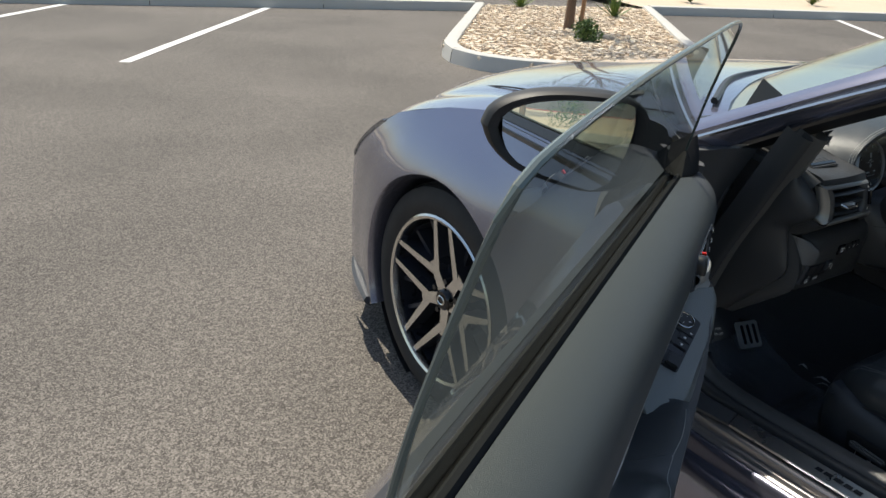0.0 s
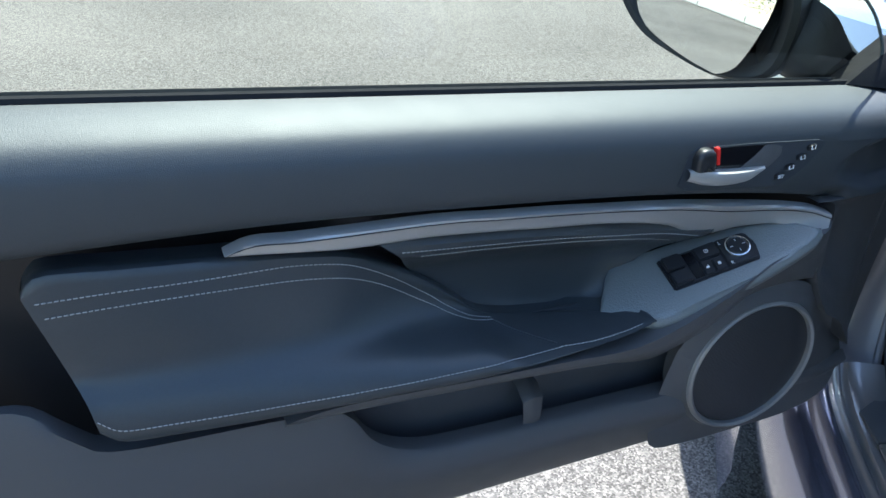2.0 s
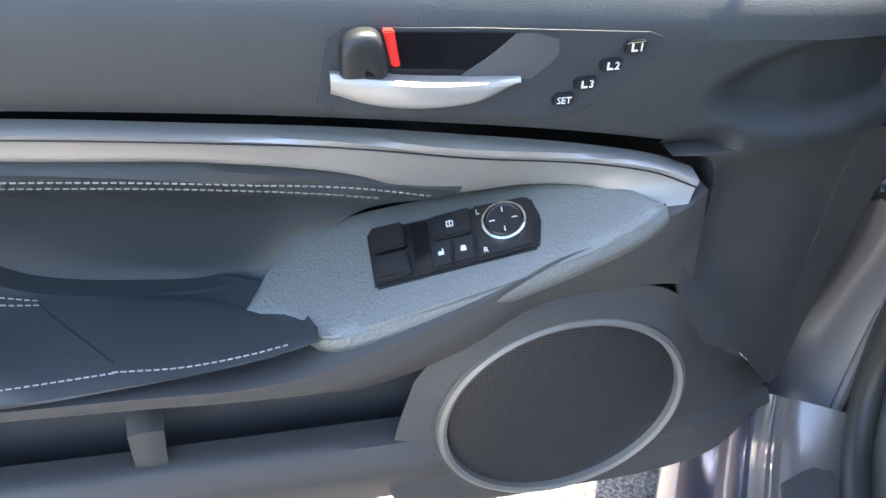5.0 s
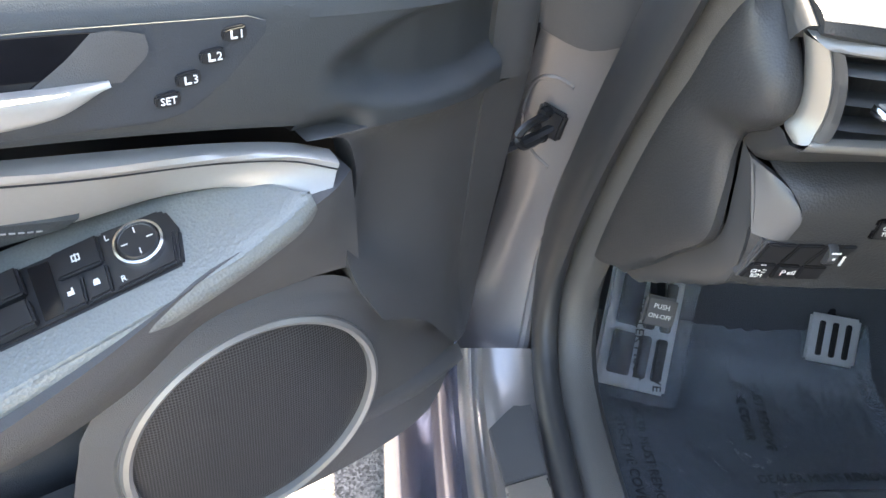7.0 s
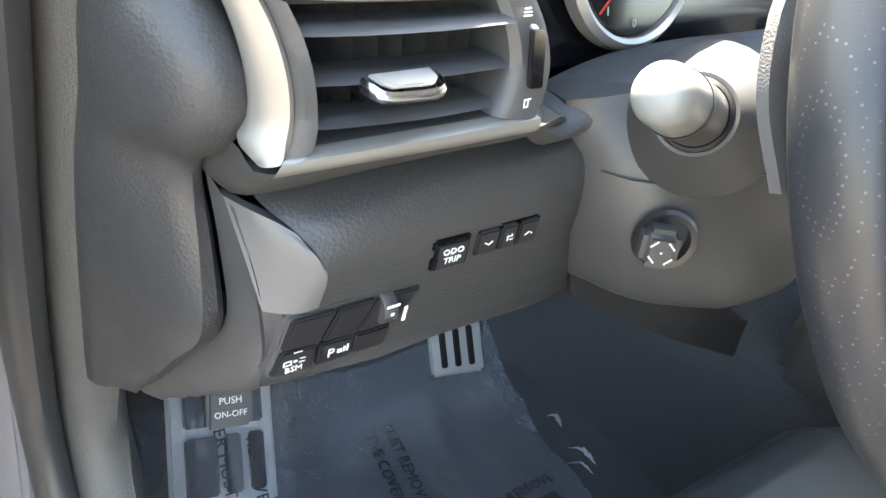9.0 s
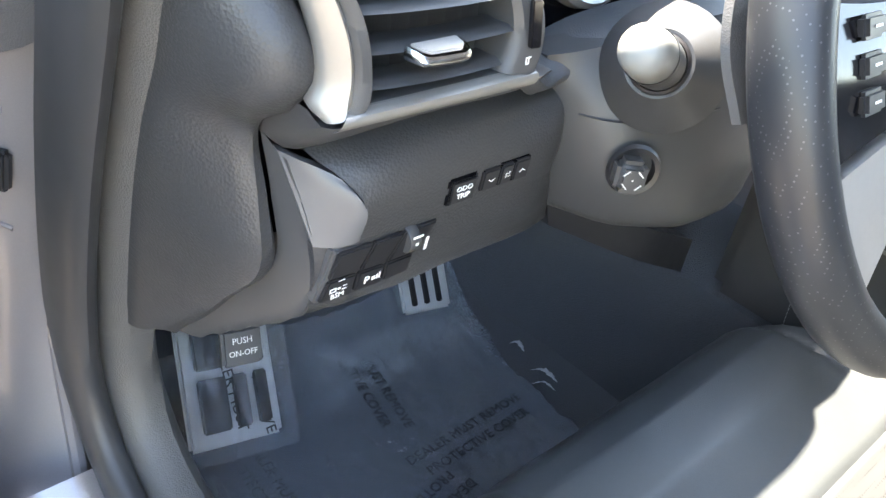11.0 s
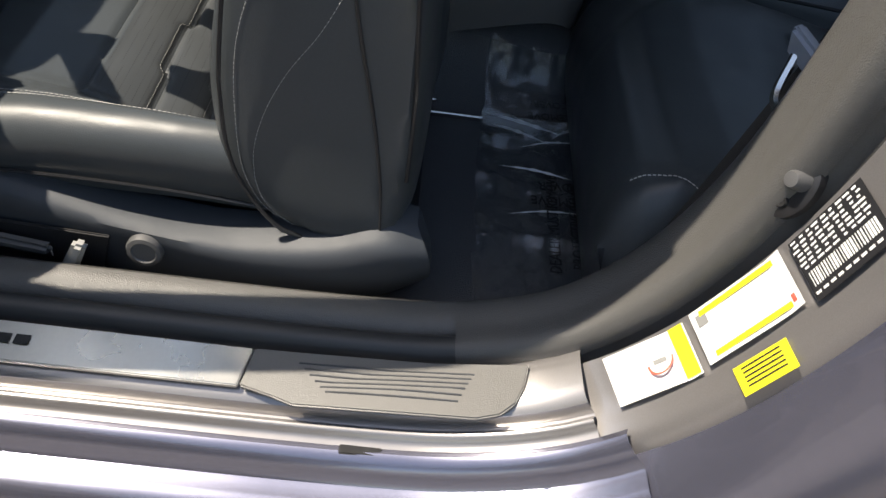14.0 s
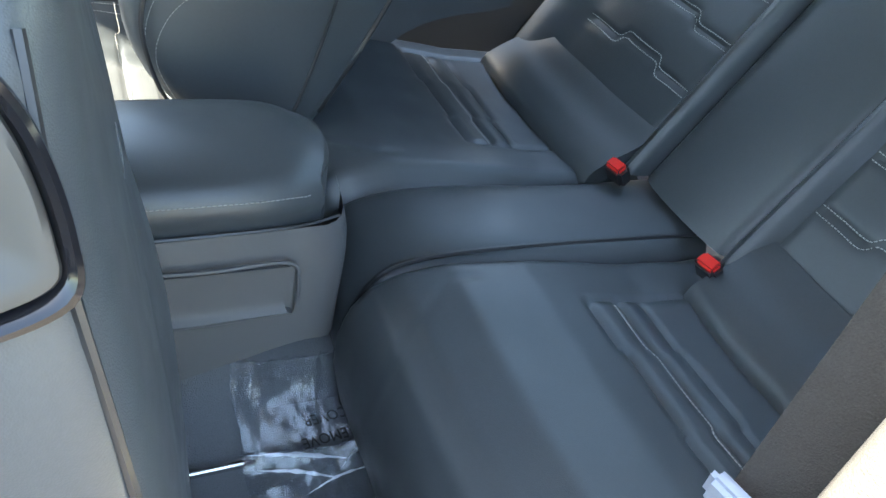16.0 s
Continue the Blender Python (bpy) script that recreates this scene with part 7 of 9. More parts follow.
part("lower_spoke", loft([[SWM @ Vector((x, y, 0.004)) for x, y in ((-0.03, -0.05), (-0.028, -0.11), (-0.035, -0.175))], [SWM @ Vector((x, y, 0.004)) for x, y in ((0.03, -0.05), (0.028, -0.11), (0.035, -0.175))]], 10, 3, SWM.to_3x3() @ Vector((0, 0, -0.015))), SILVER, wheel_s)
part("red_stitch", tube(ring(0.1705, 0.0085, 262, 284, 10), 0.0009, 14, 5), RED, wheel_s)

# ---- pedals and foot rest ----
brake = thing("brake_pedal", (-0.21, 0.84, 0.30), "drilled metal brake pedal with rubber ribs", "pedal")
BM_ = frame_of((-0.204, 0.824, 0.315), (1, -0.25, 0), (-0.25, -0.75, 0.6))
part("pad", box((0, 0, 0), (0.078, 0.076, 0.008), 0.005, BM_), ALU, brake)
for k in range(3):
    part("rubber_rib", box((0, 0, 0), (0.009, 0.054, 0.004), 0.0015, BM_ @ Matrix.Translation((-0.020 + 0.020 * k, 0.0, 0.005))), BLACK, brake)
part("lever", tube([BM_ @ Vector((0, 0.02, -0.004)), BM_ @ Vector((0, 0.10, -0.05)), (-0.21, 0.93, 0.55)], 0.008, 10, 6), BLACK, brake)
pbp = thing("parking_brake_pedal", (-0.585, 0.69, 0.5), "black rubber parking brake pedal", "pedal")
PB = frame_of((-0.582, 0.678, 0.492), (1, -0.1, -0.15), (-0.2, -0.8, 0.5)) @ Matrix.Scale(0.66, 4)
part("pad", box((0, 0, 0), (0.062, 0.055, 0.016), 0.005, PB), PLASTIC, pbp)
part("lever", tube([PB @ Vector((0, 0.0, -0.008)), PB @ Vector((0.01, 0.05, -0.06)), (-0.57, 0.90, 0.62)], 0.01, 10, 6), BLACK, pbp)
writing("pedal_text", "PUSH", PB @ Matrix.Translation((0, 0.009, 0.0082)), 0.013, pbp)
writing("pedal_text", "ON-OFF", PB @ Matrix.Translation((0, -0.009, 0.0082)), 0.012, pbp)
rest_ = thing("foot_rest", (-0.58, 0.76, 0.30), "aluminium foot rest with black rubber strips under plastic film", "foot rest")
FR = frame_of((-0.568, 0.722, 0.410), (1, -0.06, -0.22), (0.02, -0.75, 0.66))
part("plate", box((0, 0.013, 0), (0.108, 0.160, 0.008), 0.006, FR), ALU, rest_)
FOOT = FR
for x, w in ((-0.027, 0.032), (0.004, 0.017), (0.028, 0.016)):
    part("rubber_strip", box((0, 0, 0), (w, 0.056, 0.005), 0.002, FR @ Matrix.Translation((x, -0.027, 0.005))), BLACK, rest_)
    part("rubber_strip", box((0, 0, 0), (w, 0.066, 0.005), 0.002, FR @ Matrix.Translation((x, 0.043, 0.005))), BLACK, rest_)

# ---- driver seat ----
seat = thing("driver_seat", (-0.36, 0.15, 0.24), "black leather sports seat with grey stitching and power switches", "car seat")


def along(tab, y):
    """Straight-line reading of a table of (y, value) pairs, y falling."""
    if y >= tab[0][0]:
        return tab[0][1]
    for (a, va), (b, vb) in zip(tab, tab[1:]):
        if y >= b:
            return vb + (va - vb) * (y - b) / (a - b)
    return tab[-1][1]


def ease(a, b, v):
    k = max(0.0, min(1.0, (v - a) / (b - a)))
    return k * k * (3 - 2 * k)


MIDZ = [(0.412, 0.470), (0.410, 0.495), (0.403, 0.520), (0.388, 0.540), (0.36, 0.553), (0.31, 0.556), (0.23, 0.540), (0.17, 0.512), (0.11, 0.488), (0.0, 0.462), (-0.07, 0.455)]
BOLZ = [(0.412, 0.470), (0.410, 0.495), (0.403, 0.518), (0.388, 0.540), (0.36, 0.557), (0.31, 0.568), (0.2, 0.576), (0.1, 0.577), (0.0, 0.572), (-0.07, 0.562)]
PLEATS = (0.166, 0.110, 0.054, -0.002)


def pleat_y(y0, x):
    return y0 + 0.007 * ease(-0.425, -0.410, x) - 0.007 * ease(-0.322, -0.307, x)


SX = -0.3425


def cushion_z(x, y):
    s_ = abs(x - SX)
    edge = 0.172 + 0.02 * ease(0.3, 0.0, y)
    z = along(MIDZ, y) + (along(BOLZ, y) - along(MIDZ, y)) * ease(edge - 0.03, 0.236, s_)
    inside = 1 - ease(edge - 0.004, edge + 0.004, s_)
    front = ease(0.236, 0.226, y)
    z -= 0.004 * math.exp(-((s_ - edge) / 0.0035) ** 2) * front
    z -= 0.004 * math.exp(-((y - 0.231) / 0.0035) ** 2) * inside
    for y0 in PLEATS:
        z -= 0.0055 * math.exp(-((y - pleat_y(y0, x)) / 0.0042) ** 2) * inside
    if front and inside:
        z += 0.003 * inside * front * abs(math.sin(math.pi * (y - 0.222) / 0.056))
    z -= 0.0025 * math.exp(-((s_ - 0.178) / 0.003) ** 2) * (1 - front)
    z -= 0.003 * math.exp(-((s_ - 0.216) / 0.003) ** 2)
    return z + 0.0012 * noise.noise(Vector((x * 18, y * 18, 3.0)))


bm = bmesh.new()
ys_ = [0.412, 0.4115, 0.410, 0.4065, 0.403, 0.397, 0.391] + [0.385 - 0.0035 * k for k in range(131)]
grid = []
for y in ys_:
    narrow = 0.045 * ease(0.30, 0.412, y)
    xl, xr = -0.605 + narrow, -0.115 - narrow
    zl = along(BOLZ, y)
    row = [(xl + 0.004, zl - 0.09), (xl - 0.008, zl - 0.055), (xl - 0.009, zl - 0.034), (xl - 0.005, zl - 0.018), (xl + 0.004, zl - 0.008)]
    n = 92
    for k in range(n + 1):
        x = xl + 0.012 + (xr - xl - 0.024) * k / n
        row.append((x, cushion_z(x, y) - 0.004 * ease(0.240, 0.256, abs(x - SX) + narrow)))
    row += [(xr - 0.004, zl - 0.008), (xr + 0.005, zl - 0.018), (xr + 0.009, zl - 0.034), (xr + 0.008, zl - 0.055), (xr - 0.004, zl - 0.09)]
    grid.append([bm.verts.new((x, y, z)) for x, z in row])
for a, b in zip(grid, grid[1:]):
    for k in range(len(a) - 1):
        f = bm.faces.new((a[k], b[k], b[k + 1], a[k + 1]))
        c = f.calc_center_median()
        f.material_index = 1 if c.y < 0.225 and abs(c.x - SX) < 0.169 else 0
cush = part("cushion", bm, (LEATHER, LEATHER_PERF), seat, "black leather seat cushion with pleated perforated insert")
for sg in (-1, 1):
    stitching([(SX + sg * 0.208, 0.37, 0.6), (SX + sg * 0.212, 0.30, 0.6), (SX + sg * 0.213, 0.2, 0.6), (SX + sg * 0.213, 0.08, 0.6), (SX + sg * 0.210, -0.05, 0.6)], cush, way=(0, 0, -1))
    stitching([(SX + sg * 0.220, 0.37, 0.6), (SX + sg * 0.222, 0.2, 0.6), (SX + sg * 0.220, -0.05, 0.6)], cush, way=(0, 0, -1))
for y0 in PLEATS[:3]:
    stitching([(x, pleat_y(y0, x) + 0.0045, 0.6) for x in (-0.515, -0.48, -0.45, -0.425, -0.4175, -0.410, -0.38, -0.35, -0.322, -0.3145, -0.307, -0.26, -0.20)], cush, way=(0, 0, -1), r=0.0004, mat=THREAD)
part("cushion_piping", tube([(-0.6145, 0.38, 0.503), (-0.6165, 0.25, 0.512), (-0.6165, 0.1, 0.510), (-0.613, -0.03, 0.495)], 0.002, 24, 5), BLACK, cush)
# valance with the power switches
vl = [[(-0.60, 0.385, 0.52), (-0.612, 0.34, 0.516), (-0.615, 0.25, 0.498), (-0.618, 0.15, 0.476), (-0.622, 0.05, 0.470), (-0.625, -0.05, 0.486), (-0.625, -0.11, 0.510), (-0.62, -0.15, 0.506)],
      [(-0.606, 0.388, 0.505), (-0.628, 0.34, 0.502), (-0.634, 0.25, 0.486), (-0.640, 0.15, 0.470), (-0.648, 0.05, 0.462), (-0.652, -0.05, 0.474), (-0.652, -0.12, 0.494), (-0.64, -0.165, 0.482)],
      [(-0.610, 0.388, 0.46), (-0.630, 0.34, 0.46), (-0.636, 0.25, 0.455), (-0.640, 0.15, 0.445), (-0.650, 0.05, 0.438), (-0.655, -0.05, 0.442), (-0.652, -0.12, 0.452), (-0.635, -0.17, 0.448)],
      [(-0.605, 0.38, 0.40), (-0.622, 0.34, 0.395), (-0.628, 0.25, 0.39), (-0.632, 0.15, 0.385), (-0.636, 0.05, 0.38), (-0.638, -0.05, 0.385), (-0.63, -0.12, 0.40), (-0.61, -0.165, 0.41)],
      [(-0.59, 0.37, 0.36), (-0.60, 0.34, 0.35), (-0.60, 0.25, 0.34), (-0.60, 0.15, 0.34), (-0.60, 0.05, 0.335), (-0.60, -0.05, 0.34), (-0.595, -0.12, 0.36), (-0.58, -0.16, 0.37)]]
val = part("valance", loft(vl, 50, 5, (0.03, 0, 0)), PAD, seat, "dark plastic seat side cover")
part("switch_recess", plate([(-0.6375, 0.318, 0.463), (-0.6395, 0.170, 0.458), (-0.6395, 0.185, 0.405), (-0.633, 0.312, 0.412)], 0.004, 0.0015), BLACK, val)
part("slide_switch", plate([(-0.648, 0.300, 0.4565), (-0.649, 0.229, 0.4475), (-0.648, 0.231, 0.434), (-0.646, 0.303, 0.441)], 0.012, 0.004), PLASTIC, val)
part("recline_switch", plate([(-0.651, 0.202, 0.462), (-0.651, 0.188, 0.459), (-0.650, 0.206, 0.418), (-0.650, 0.222, 0.424)], 0.014, 0.004), material("pale grey lever", (0.34, 0.34, 0.33), 0.35, vary=0.06), val, "grey recline lever")
bars("switch_icon", [(0.0, 0, 0.007, 0.0015), (0.002, 0.002, 0.0015, 0.006)], frame_of((-0.6445, 0.262, 0.425), (0, -1, 0), (-1, 0, 0.1)), val)
bars("switch_icon", [(0.0, 0, 0.0015, 0.006)], frame_of((-0.6445, 0.290, 0.428), (0, -1, 0), (-1, 0, 0.1)), val)
bars("switch_icon", [(0.0, 0, 0.0015, 0.006)], frame_of((-0.6445, 0.238, 0.421), (0, -1, 0), (-1, 0, 0.1)), val)
part("lumbar_knob", lathe([(0, 0.008), (0.012, 0.008), (0.0135, 0.010), (0.018, 0.009), (0.0195, 0.006), (0.0195, -0.004)], frame_of((-0.643, 0.134, 0.447), (0, 1, 0), (-1, 0, 0.12)), 36), PLASTIC, val, "round lumbar knob")
for y in (0.145, 0.08):
    part("valance_tab", plate([(-0.640, y + 0.02, 0.401), (-0.640, y - 0.016, 0.397), (-0.637, y - 0.02, 0.390), (-0.637, y + 0.02, 0.393)], 0.003, 0.0008), material("pale tab", (0.6, 0.6, 0.57), 0.5), val)
part("seat_rail", box((-0.56, 0.07, 0.275), (0.035, 0.62, 0.03), 0.004), BLACK, seat)
part("seat_rail", box((-0.18, 0.07, 0.275), (0.035, 0.62, 0.03), 0.004), BLACK, seat)
for x in (-0.212, -0.243):
    part("rail_end", box((x, -0.185, 0.370), (0.006, 0.10, 0.010), 0.002), CHROME, seat, "bare metal end of the seat rail")
part("seat_pan", box((-0.37, 0.1, 0.40), (0.44, 0.5, 0.12), 0.02), BLACK, seat)


def back_row(z, yf, yb, ys, xl, bol=0.05):
    """One level of the backrest, from its front middle round the left side to its back and on."""
    c = -0.36
    w = c - xl
    return [(c, yf - bol, z), (c - w * 0.55, yf - bol * 0.9, z), (c - w * 0.72, yf - 0.012, z), (c - w * 0.86, yf, z), (c - w * 0.97, yf - 0.014, z), (c - w, (yf + ys) / 2, z), (c - w * 1.0, ys, z), (c - w * 0.985, (ys + yb) / 2, z), (c - w * 0.95, yb + 0.016, z), (c - w * 0.80, yb + 0.004, z), (c - w * 0.5, yb, z), (c, yb, z),
            (c + w * 0.5, yb, z), (c + w * 0.80, yb + 0.004, z), (c + w * 0.95, yb + 0.016, z), (c + w * 0.985, (ys + yb) / 2, z), (c + w, ys, z), (c + w, (yf + ys) / 2, z), (c + w * 0.97, yf - 0.014, z), (c + w * 0.86, yf, z), (c + w * 0.72, yf - 0.012, z), (c + w * 0.55, yf - bol * 0.9, z), (c, yf - bol, z)]


bk = [back_row(0.470, -0.04, -0.13, -0.10, -0.626, 0.02), back_row(0.50, 0.012, -0.145, -0.11, -0.632, 0.04), back_row(0.56, 0.052, -0.15, -0.105, -0.625, 0.07), back_row(0.64, 0.062, -0.15, -0.092, -0.616, 0.09), back_row(0.72, 0.052, -0.146, -0.078, -0.61, 0.09), back_row(0.80, 0.038, -0.140, -0.068, -0.604, 0.085), back_row(0.88, 0.025, -0.132, -0.062, -0.594, 0.08), back_row(0.96, 0.008, -0.122, -0.066, -0.572, 0.07), back_row(1.03, -0.02, -0.118, -0.07, -0.54, 0.05), back_row(1.075, -0.055, -0.12, -0.09, -0.49, 0.03), back_row(1.09, -0.085, -0.11, -0.10, -0.43, 0.01)]
back = part("backrest", loft(bk, 90, 4), LEATHER, seat, "black leather backrest")
# piping and stitches on the side of the backrest
part("side_piping", tube([(-0.633, -0.112, 0.50), (-0.626, -0.108, 0.56), (-0.618, -0.096, 0.64), (-0.6125, -0.080, 0.72), (-0.607, -0.068, 0.80), (-0.598, -0.062, 0.88), (-0.577, -0.064, 0.95)], 0.0017, 40, 6), BLACK, back)
part("front_piping", tube([(-0.630, -0.03, 0.478), (-0.634, 0.000, 0.50), (-0.6265, 0.036, 0.56), (-0.617, 0.046, 0.64), (-0.611, 0.040, 0.72), (-0.606, 0.028, 0.80), (-0.599, 0.014, 0.88)], 0.0022, 40, 6), BLACK, back)
stitching([(-0.600, -0.05, 0.468), (-0.609, 0.0, 0.50), (-0.6135, 0.028, 0.55), (-0.6145, 0.034, 0.62), (-0.6135, 0.030, 0.69), (-0.610, 0.012, 0.75), (-0.607, -0.02, 0.805), (-0.602, -0.048, 0.86), (-0.598, -0.056, 0.91)], back, way=(1, 0, 0), r=0.0003)
stitching([(-0.604, -0.035, 0.476), (-0.6115, 0.008, 0.52), (-0.6145, 0.018, 0.57), (-0.6145, 0.008, 0.62), (-0.6135, -0.015, 0.67), (-0.6125, -0.045, 0.715), (-0.611, -0.066, 0.755)], back, way=(1, 0, 0), r=0.0003)
part("rear_piping", tube([(-0.36 - (-0.36 - xl) * 0.957, yb + 0.017, z) for z, yb, xl in ((0.56, -0.15, -0.625), (0.64, -0.15, -0.616), (0.72, -0.146, -0.61), (0.80, -0.140, -0.604), (0.88, -0.132, -0.594), (0.96, -0.122, -0.572), (1.03, -0.118, -0.54))], 0.0026, 40, 6), BLACK, back)
part("map_pocket", loft([[(-0.57, -0.138, 0.58), (-0.36, -0.160, 0.57), (-0.15, -0.138, 0.58)], [(-0.565, -0.132, 0.75), (-0.36, -0.154, 0.75), (-0.155, -0.132, 0.75)], [(-0.55, -0.112, 0.87), (-0.36, -0.134, 0.875), (-0.17, -0.112, 0.87)]], 20, 5, (0, 0.02, 0)), LEATHER, back, "dark pocket on the rear of the backrest")
TB = frame_of((-0.566, -0.070, 0.985), (0.25, -0.93, 0.10), (-0.95, -0.22, 0.30))
part("tilt_lever_bezel", loft([[TB @ Vector((x * f, y * f, h)) for x, y in ((-0.036, 0.02), (-0.026, 0.044), (0.02, 0.047), (0.036, 0.025), (0.038, -0.02), (0.028, -0.046), (-0.02, -0.044), (-0.036, -0.02), (-0.036, 0.02))] for f, h in ((1.0, -0.006), (1.0, 0.004), (0.95, 0.008), (0.86, 0.007), (0.80, 0.001))], 60, 2), GLOSS, back, "black bezel of the seat tilt lever")
part("tilt_lever", loft([[TB @ Vector((x * f, y * f, h)) for x, y in ((-0.030, 0.02), (-0.022, 0.036), (0.02, 0.038), (0.030, 0.02), (0.031, -0.02), (0.024, -0.037), (-0.016, -0.036), (-0.030, -0.02), (-0.030, 0.02))] for f, h in ((1.0, 0.0), (0.97, 0.006), (0.85, 0.008), (0.4, 0.004), (0.02, 0.003))], 60, 3), material("warm grey lever", (0.045, 0.043, 0.040), 0.5, vary=0.08), back, "warm grey seat tilt lever")
part("headrest", loft([[(-0.46, -0.08, 1.13), (-0.36, -0.055, 1.12), (-0.26, -0.10, 1.13)], [(-0.475, -0.10, 1.21), (-0.36, -0.07, 1.22), (-0.245, -0.10, 1.21)], [(-0.44, -0.14, 1.285), (-0.36, -0.13, 1.295), (-0.28, -0.14, 1.285)], [(-0.47, -0.20, 1.21), (-0.36, -0.21, 1.22), (-0.25, -0.20, 1.21)], [(-0.46, -0.19, 1.13), (-0.36, -0.20, 1.12), (-0.26, -0.19, 1.13)]], 16, 5), LEATHER, seat)
for x in (-0.42, -0.30):
    part("headrest_post", tube([(x, -0.14, 1.08), (x, -0.145, 1.15)], 0.006, 4, 8), CHROME, seat)
# passenger seat
pass_seat = copy_thing(seat, Matrix.Translation((0.352, -0.08, 0.24)))
pass_seat["label"] = "black leather passenger seat with a reclined backrest"
HINGE = Vector((0.0, -0.27, 0.26))
for ob in pass_seat.children:
    if ob.name.split(".")[0] in ("backrest", "headrest", "headrest_post"):
        ob.matrix_local = Matrix.Translation((0, 0.005, 0.085)) @ Matrix.Translation(HINGE) @ Matrix.Rotation(radians(33), 4, "X") @ Matrix.Diagonal((1, 1.5, 1, 1)) @ Matrix.Translation(-HINGE) @ ob.matrix_local
buckle = thing("seat_belt_buckle", (-0.094, 0.105, 0.42), "seat belt buckle with an orange-red release button", "belt buckle")
part("body", box((-0.094, 0.105, 0.552), (0.028, 0.05, 0.06), 0.006), PLASTIC, buckle)
part("release_button", box((-0.094, 0.105, 0.584), (0.018, 0.036, 0.008), 0.003), material("orange red plastic", (0.8, 0.16, 0.03), 0.4, vary=0.05), buckle)
part("stem", tube([(-0.094, 0.10, 0.53), (-0.092, 0.09, 0.42)], 0.01, 6, 8), BLACK, buckle)

# ---- centre console ----
cons = thing("centre_console", (0, 0, 0.45), "centre console with a leather armrest lid and storage panel", "console")
CX = -0.09


def across(rows, dz=0.0):
    """Half-section rows given from the middle of the console outwards, mirrored to both sides."""
    full = [[(CX - x, y, z + dz) for x, y, z in r] for r in rows]
    return full + [[(CX + x, y, z + dz) for x, y, z in r] for r in rows[::-1][1:]]


lid = part("armrest_lid", loft(across([[(0.092, 0.03, 0.668), (0.094, -0.1, 0.672), (0.092, -0.27, 0.668), (0.074, -0.325, 0.662)], [(0.094, 0.03, 0.684), (0.096, -0.1, 0.689), (0.094, -0.27, 0.685), (0.075, -0.328, 0.678)], [(0.082, 0.03, 0.706), (0.084, -0.1, 0.712), (0.080, -0.27, 0.708), (0.066, -0.324, 0.698)], [(0.05, 0.03, 0.715), (0.05, -0.1, 0.722), (0.048, -0.28, 0.718), (0.040, -0.334, 0.706)], [(0.0, 0.03, 0.718), (0.0, -0.1, 0.726), (0.0, -0.28, 0.722), (0.0, -0.342, 0.709)]]), 40, 5, (0, 0, -0.02)), LEATHER, cons, "black leather armrest lid")
part("lid_end", loft([[(CX - 0.074, -0.325, 0.660), (CX - 0.03, -0.342, 0.660), (CX + 0.03, -0.342, 0.660), (CX + 0.074, -0.325, 0.660)], [(CX - 0.066, -0.325, 0.696), (CX - 0.03, -0.342, 0.706), (CX + 0.03, -0.342, 0.706), (CX + 0.066, -0.325, 0.696)]], 16, 3, (0, 0.01, 0)), LEATHER, cons)
stitching([(CX - 0.14, 0.025, 0.692), (CX - 0.14, -0.1, 0.697), (CX - 0.14, -0.27, 0.693), (CX - 0.12, -0.31, 0.688)], lid, way=(1, 0, 0))
part("console_side", loft([[(-0.06, 0.03, 0.66), (-0.185, 0.02, 0.66), (-0.185, -0.03, 0.66), (-0.187, -0.28, 0.660), (-0.168, -0.345, 0.655), (CX, -0.362, 0.655)], [(-0.06, 0.03, 0.622), (-0.192, 0.02, 0.622), (-0.192, -0.03, 0.622), (-0.196, -0.285, 0.62), (-0.176, -0.35, 0.615), (CX, -0.37, 0.615)], [(-0.06, 0.03, 0.45), (-0.205, 0.02, 0.45), (-0.205, -0.03, 0.45), (-0.21, -0.28, 0.52), (-0.19, -0.34, 0.51), (CX, -0.36, 0.50)]], 40, 5), PLASTIC, cons, "dark plastic side of the console")
part("console_recess", loft([[(-0.2015, -0.125, 0.628), (-0.2045, -0.21, 0.628), (-0.204, -0.285, 0.626)], [(-0.199, -0.13, 0.622), (-0.202, -0.21, 0.622), (-0.201, -0.282, 0.620)], [(-0.203, -0.135, 0.582), (-0.2065, -0.21, 0.582), (-0.206, -0.28, 0.582)], [(-0.2105, -0.135, 0.571), (-0.2140, -0.21, 0.571), (-0.2135, -0.282, 0.572)], [(-0.2085, -0.128, 0.566), (-0.2115, -0.21, 0.566), (-0.211, -0.288, 0.568)]], 24, 5, (0.01, 0, 0)), PLASTIC, cons, "shallow recess in the console side")
part("recess_edge", tube([(-0.2075, -0.13, 0.568), (-0.2025, -0.122, 0.600), (-0.2000, -0.126, 0.630), (-0.2045, -0.21, 0.632), (-0.203, -0.284, 0.630), (-0.2065, -0.294, 0.600), (-0.2105, -0.290, 0.570)], 0.0022, 50, 6), PLASTIC, cons)
part("console_joint", tube([(-0.196, -0.09, 0.636), (-0.196, -0.14, 0.636), (-0.1935, -0.155, 0.658)], 0.0014, 14, 5), BLACK, cons)
part("console_lid_joint", tube([(-0.186, 0.025, 0.663), (-0.188, -0.1, 0.664), (-0.188, -0.28, 0.663), (-0.168, -0.344, 0.657)], 0.002, 24, 5), BLACK, cons)
part("console_right", box((0.0, 0.0, 0.55), (0.02, 0.7, 0.20), 0.005), PLASTIC, cons)
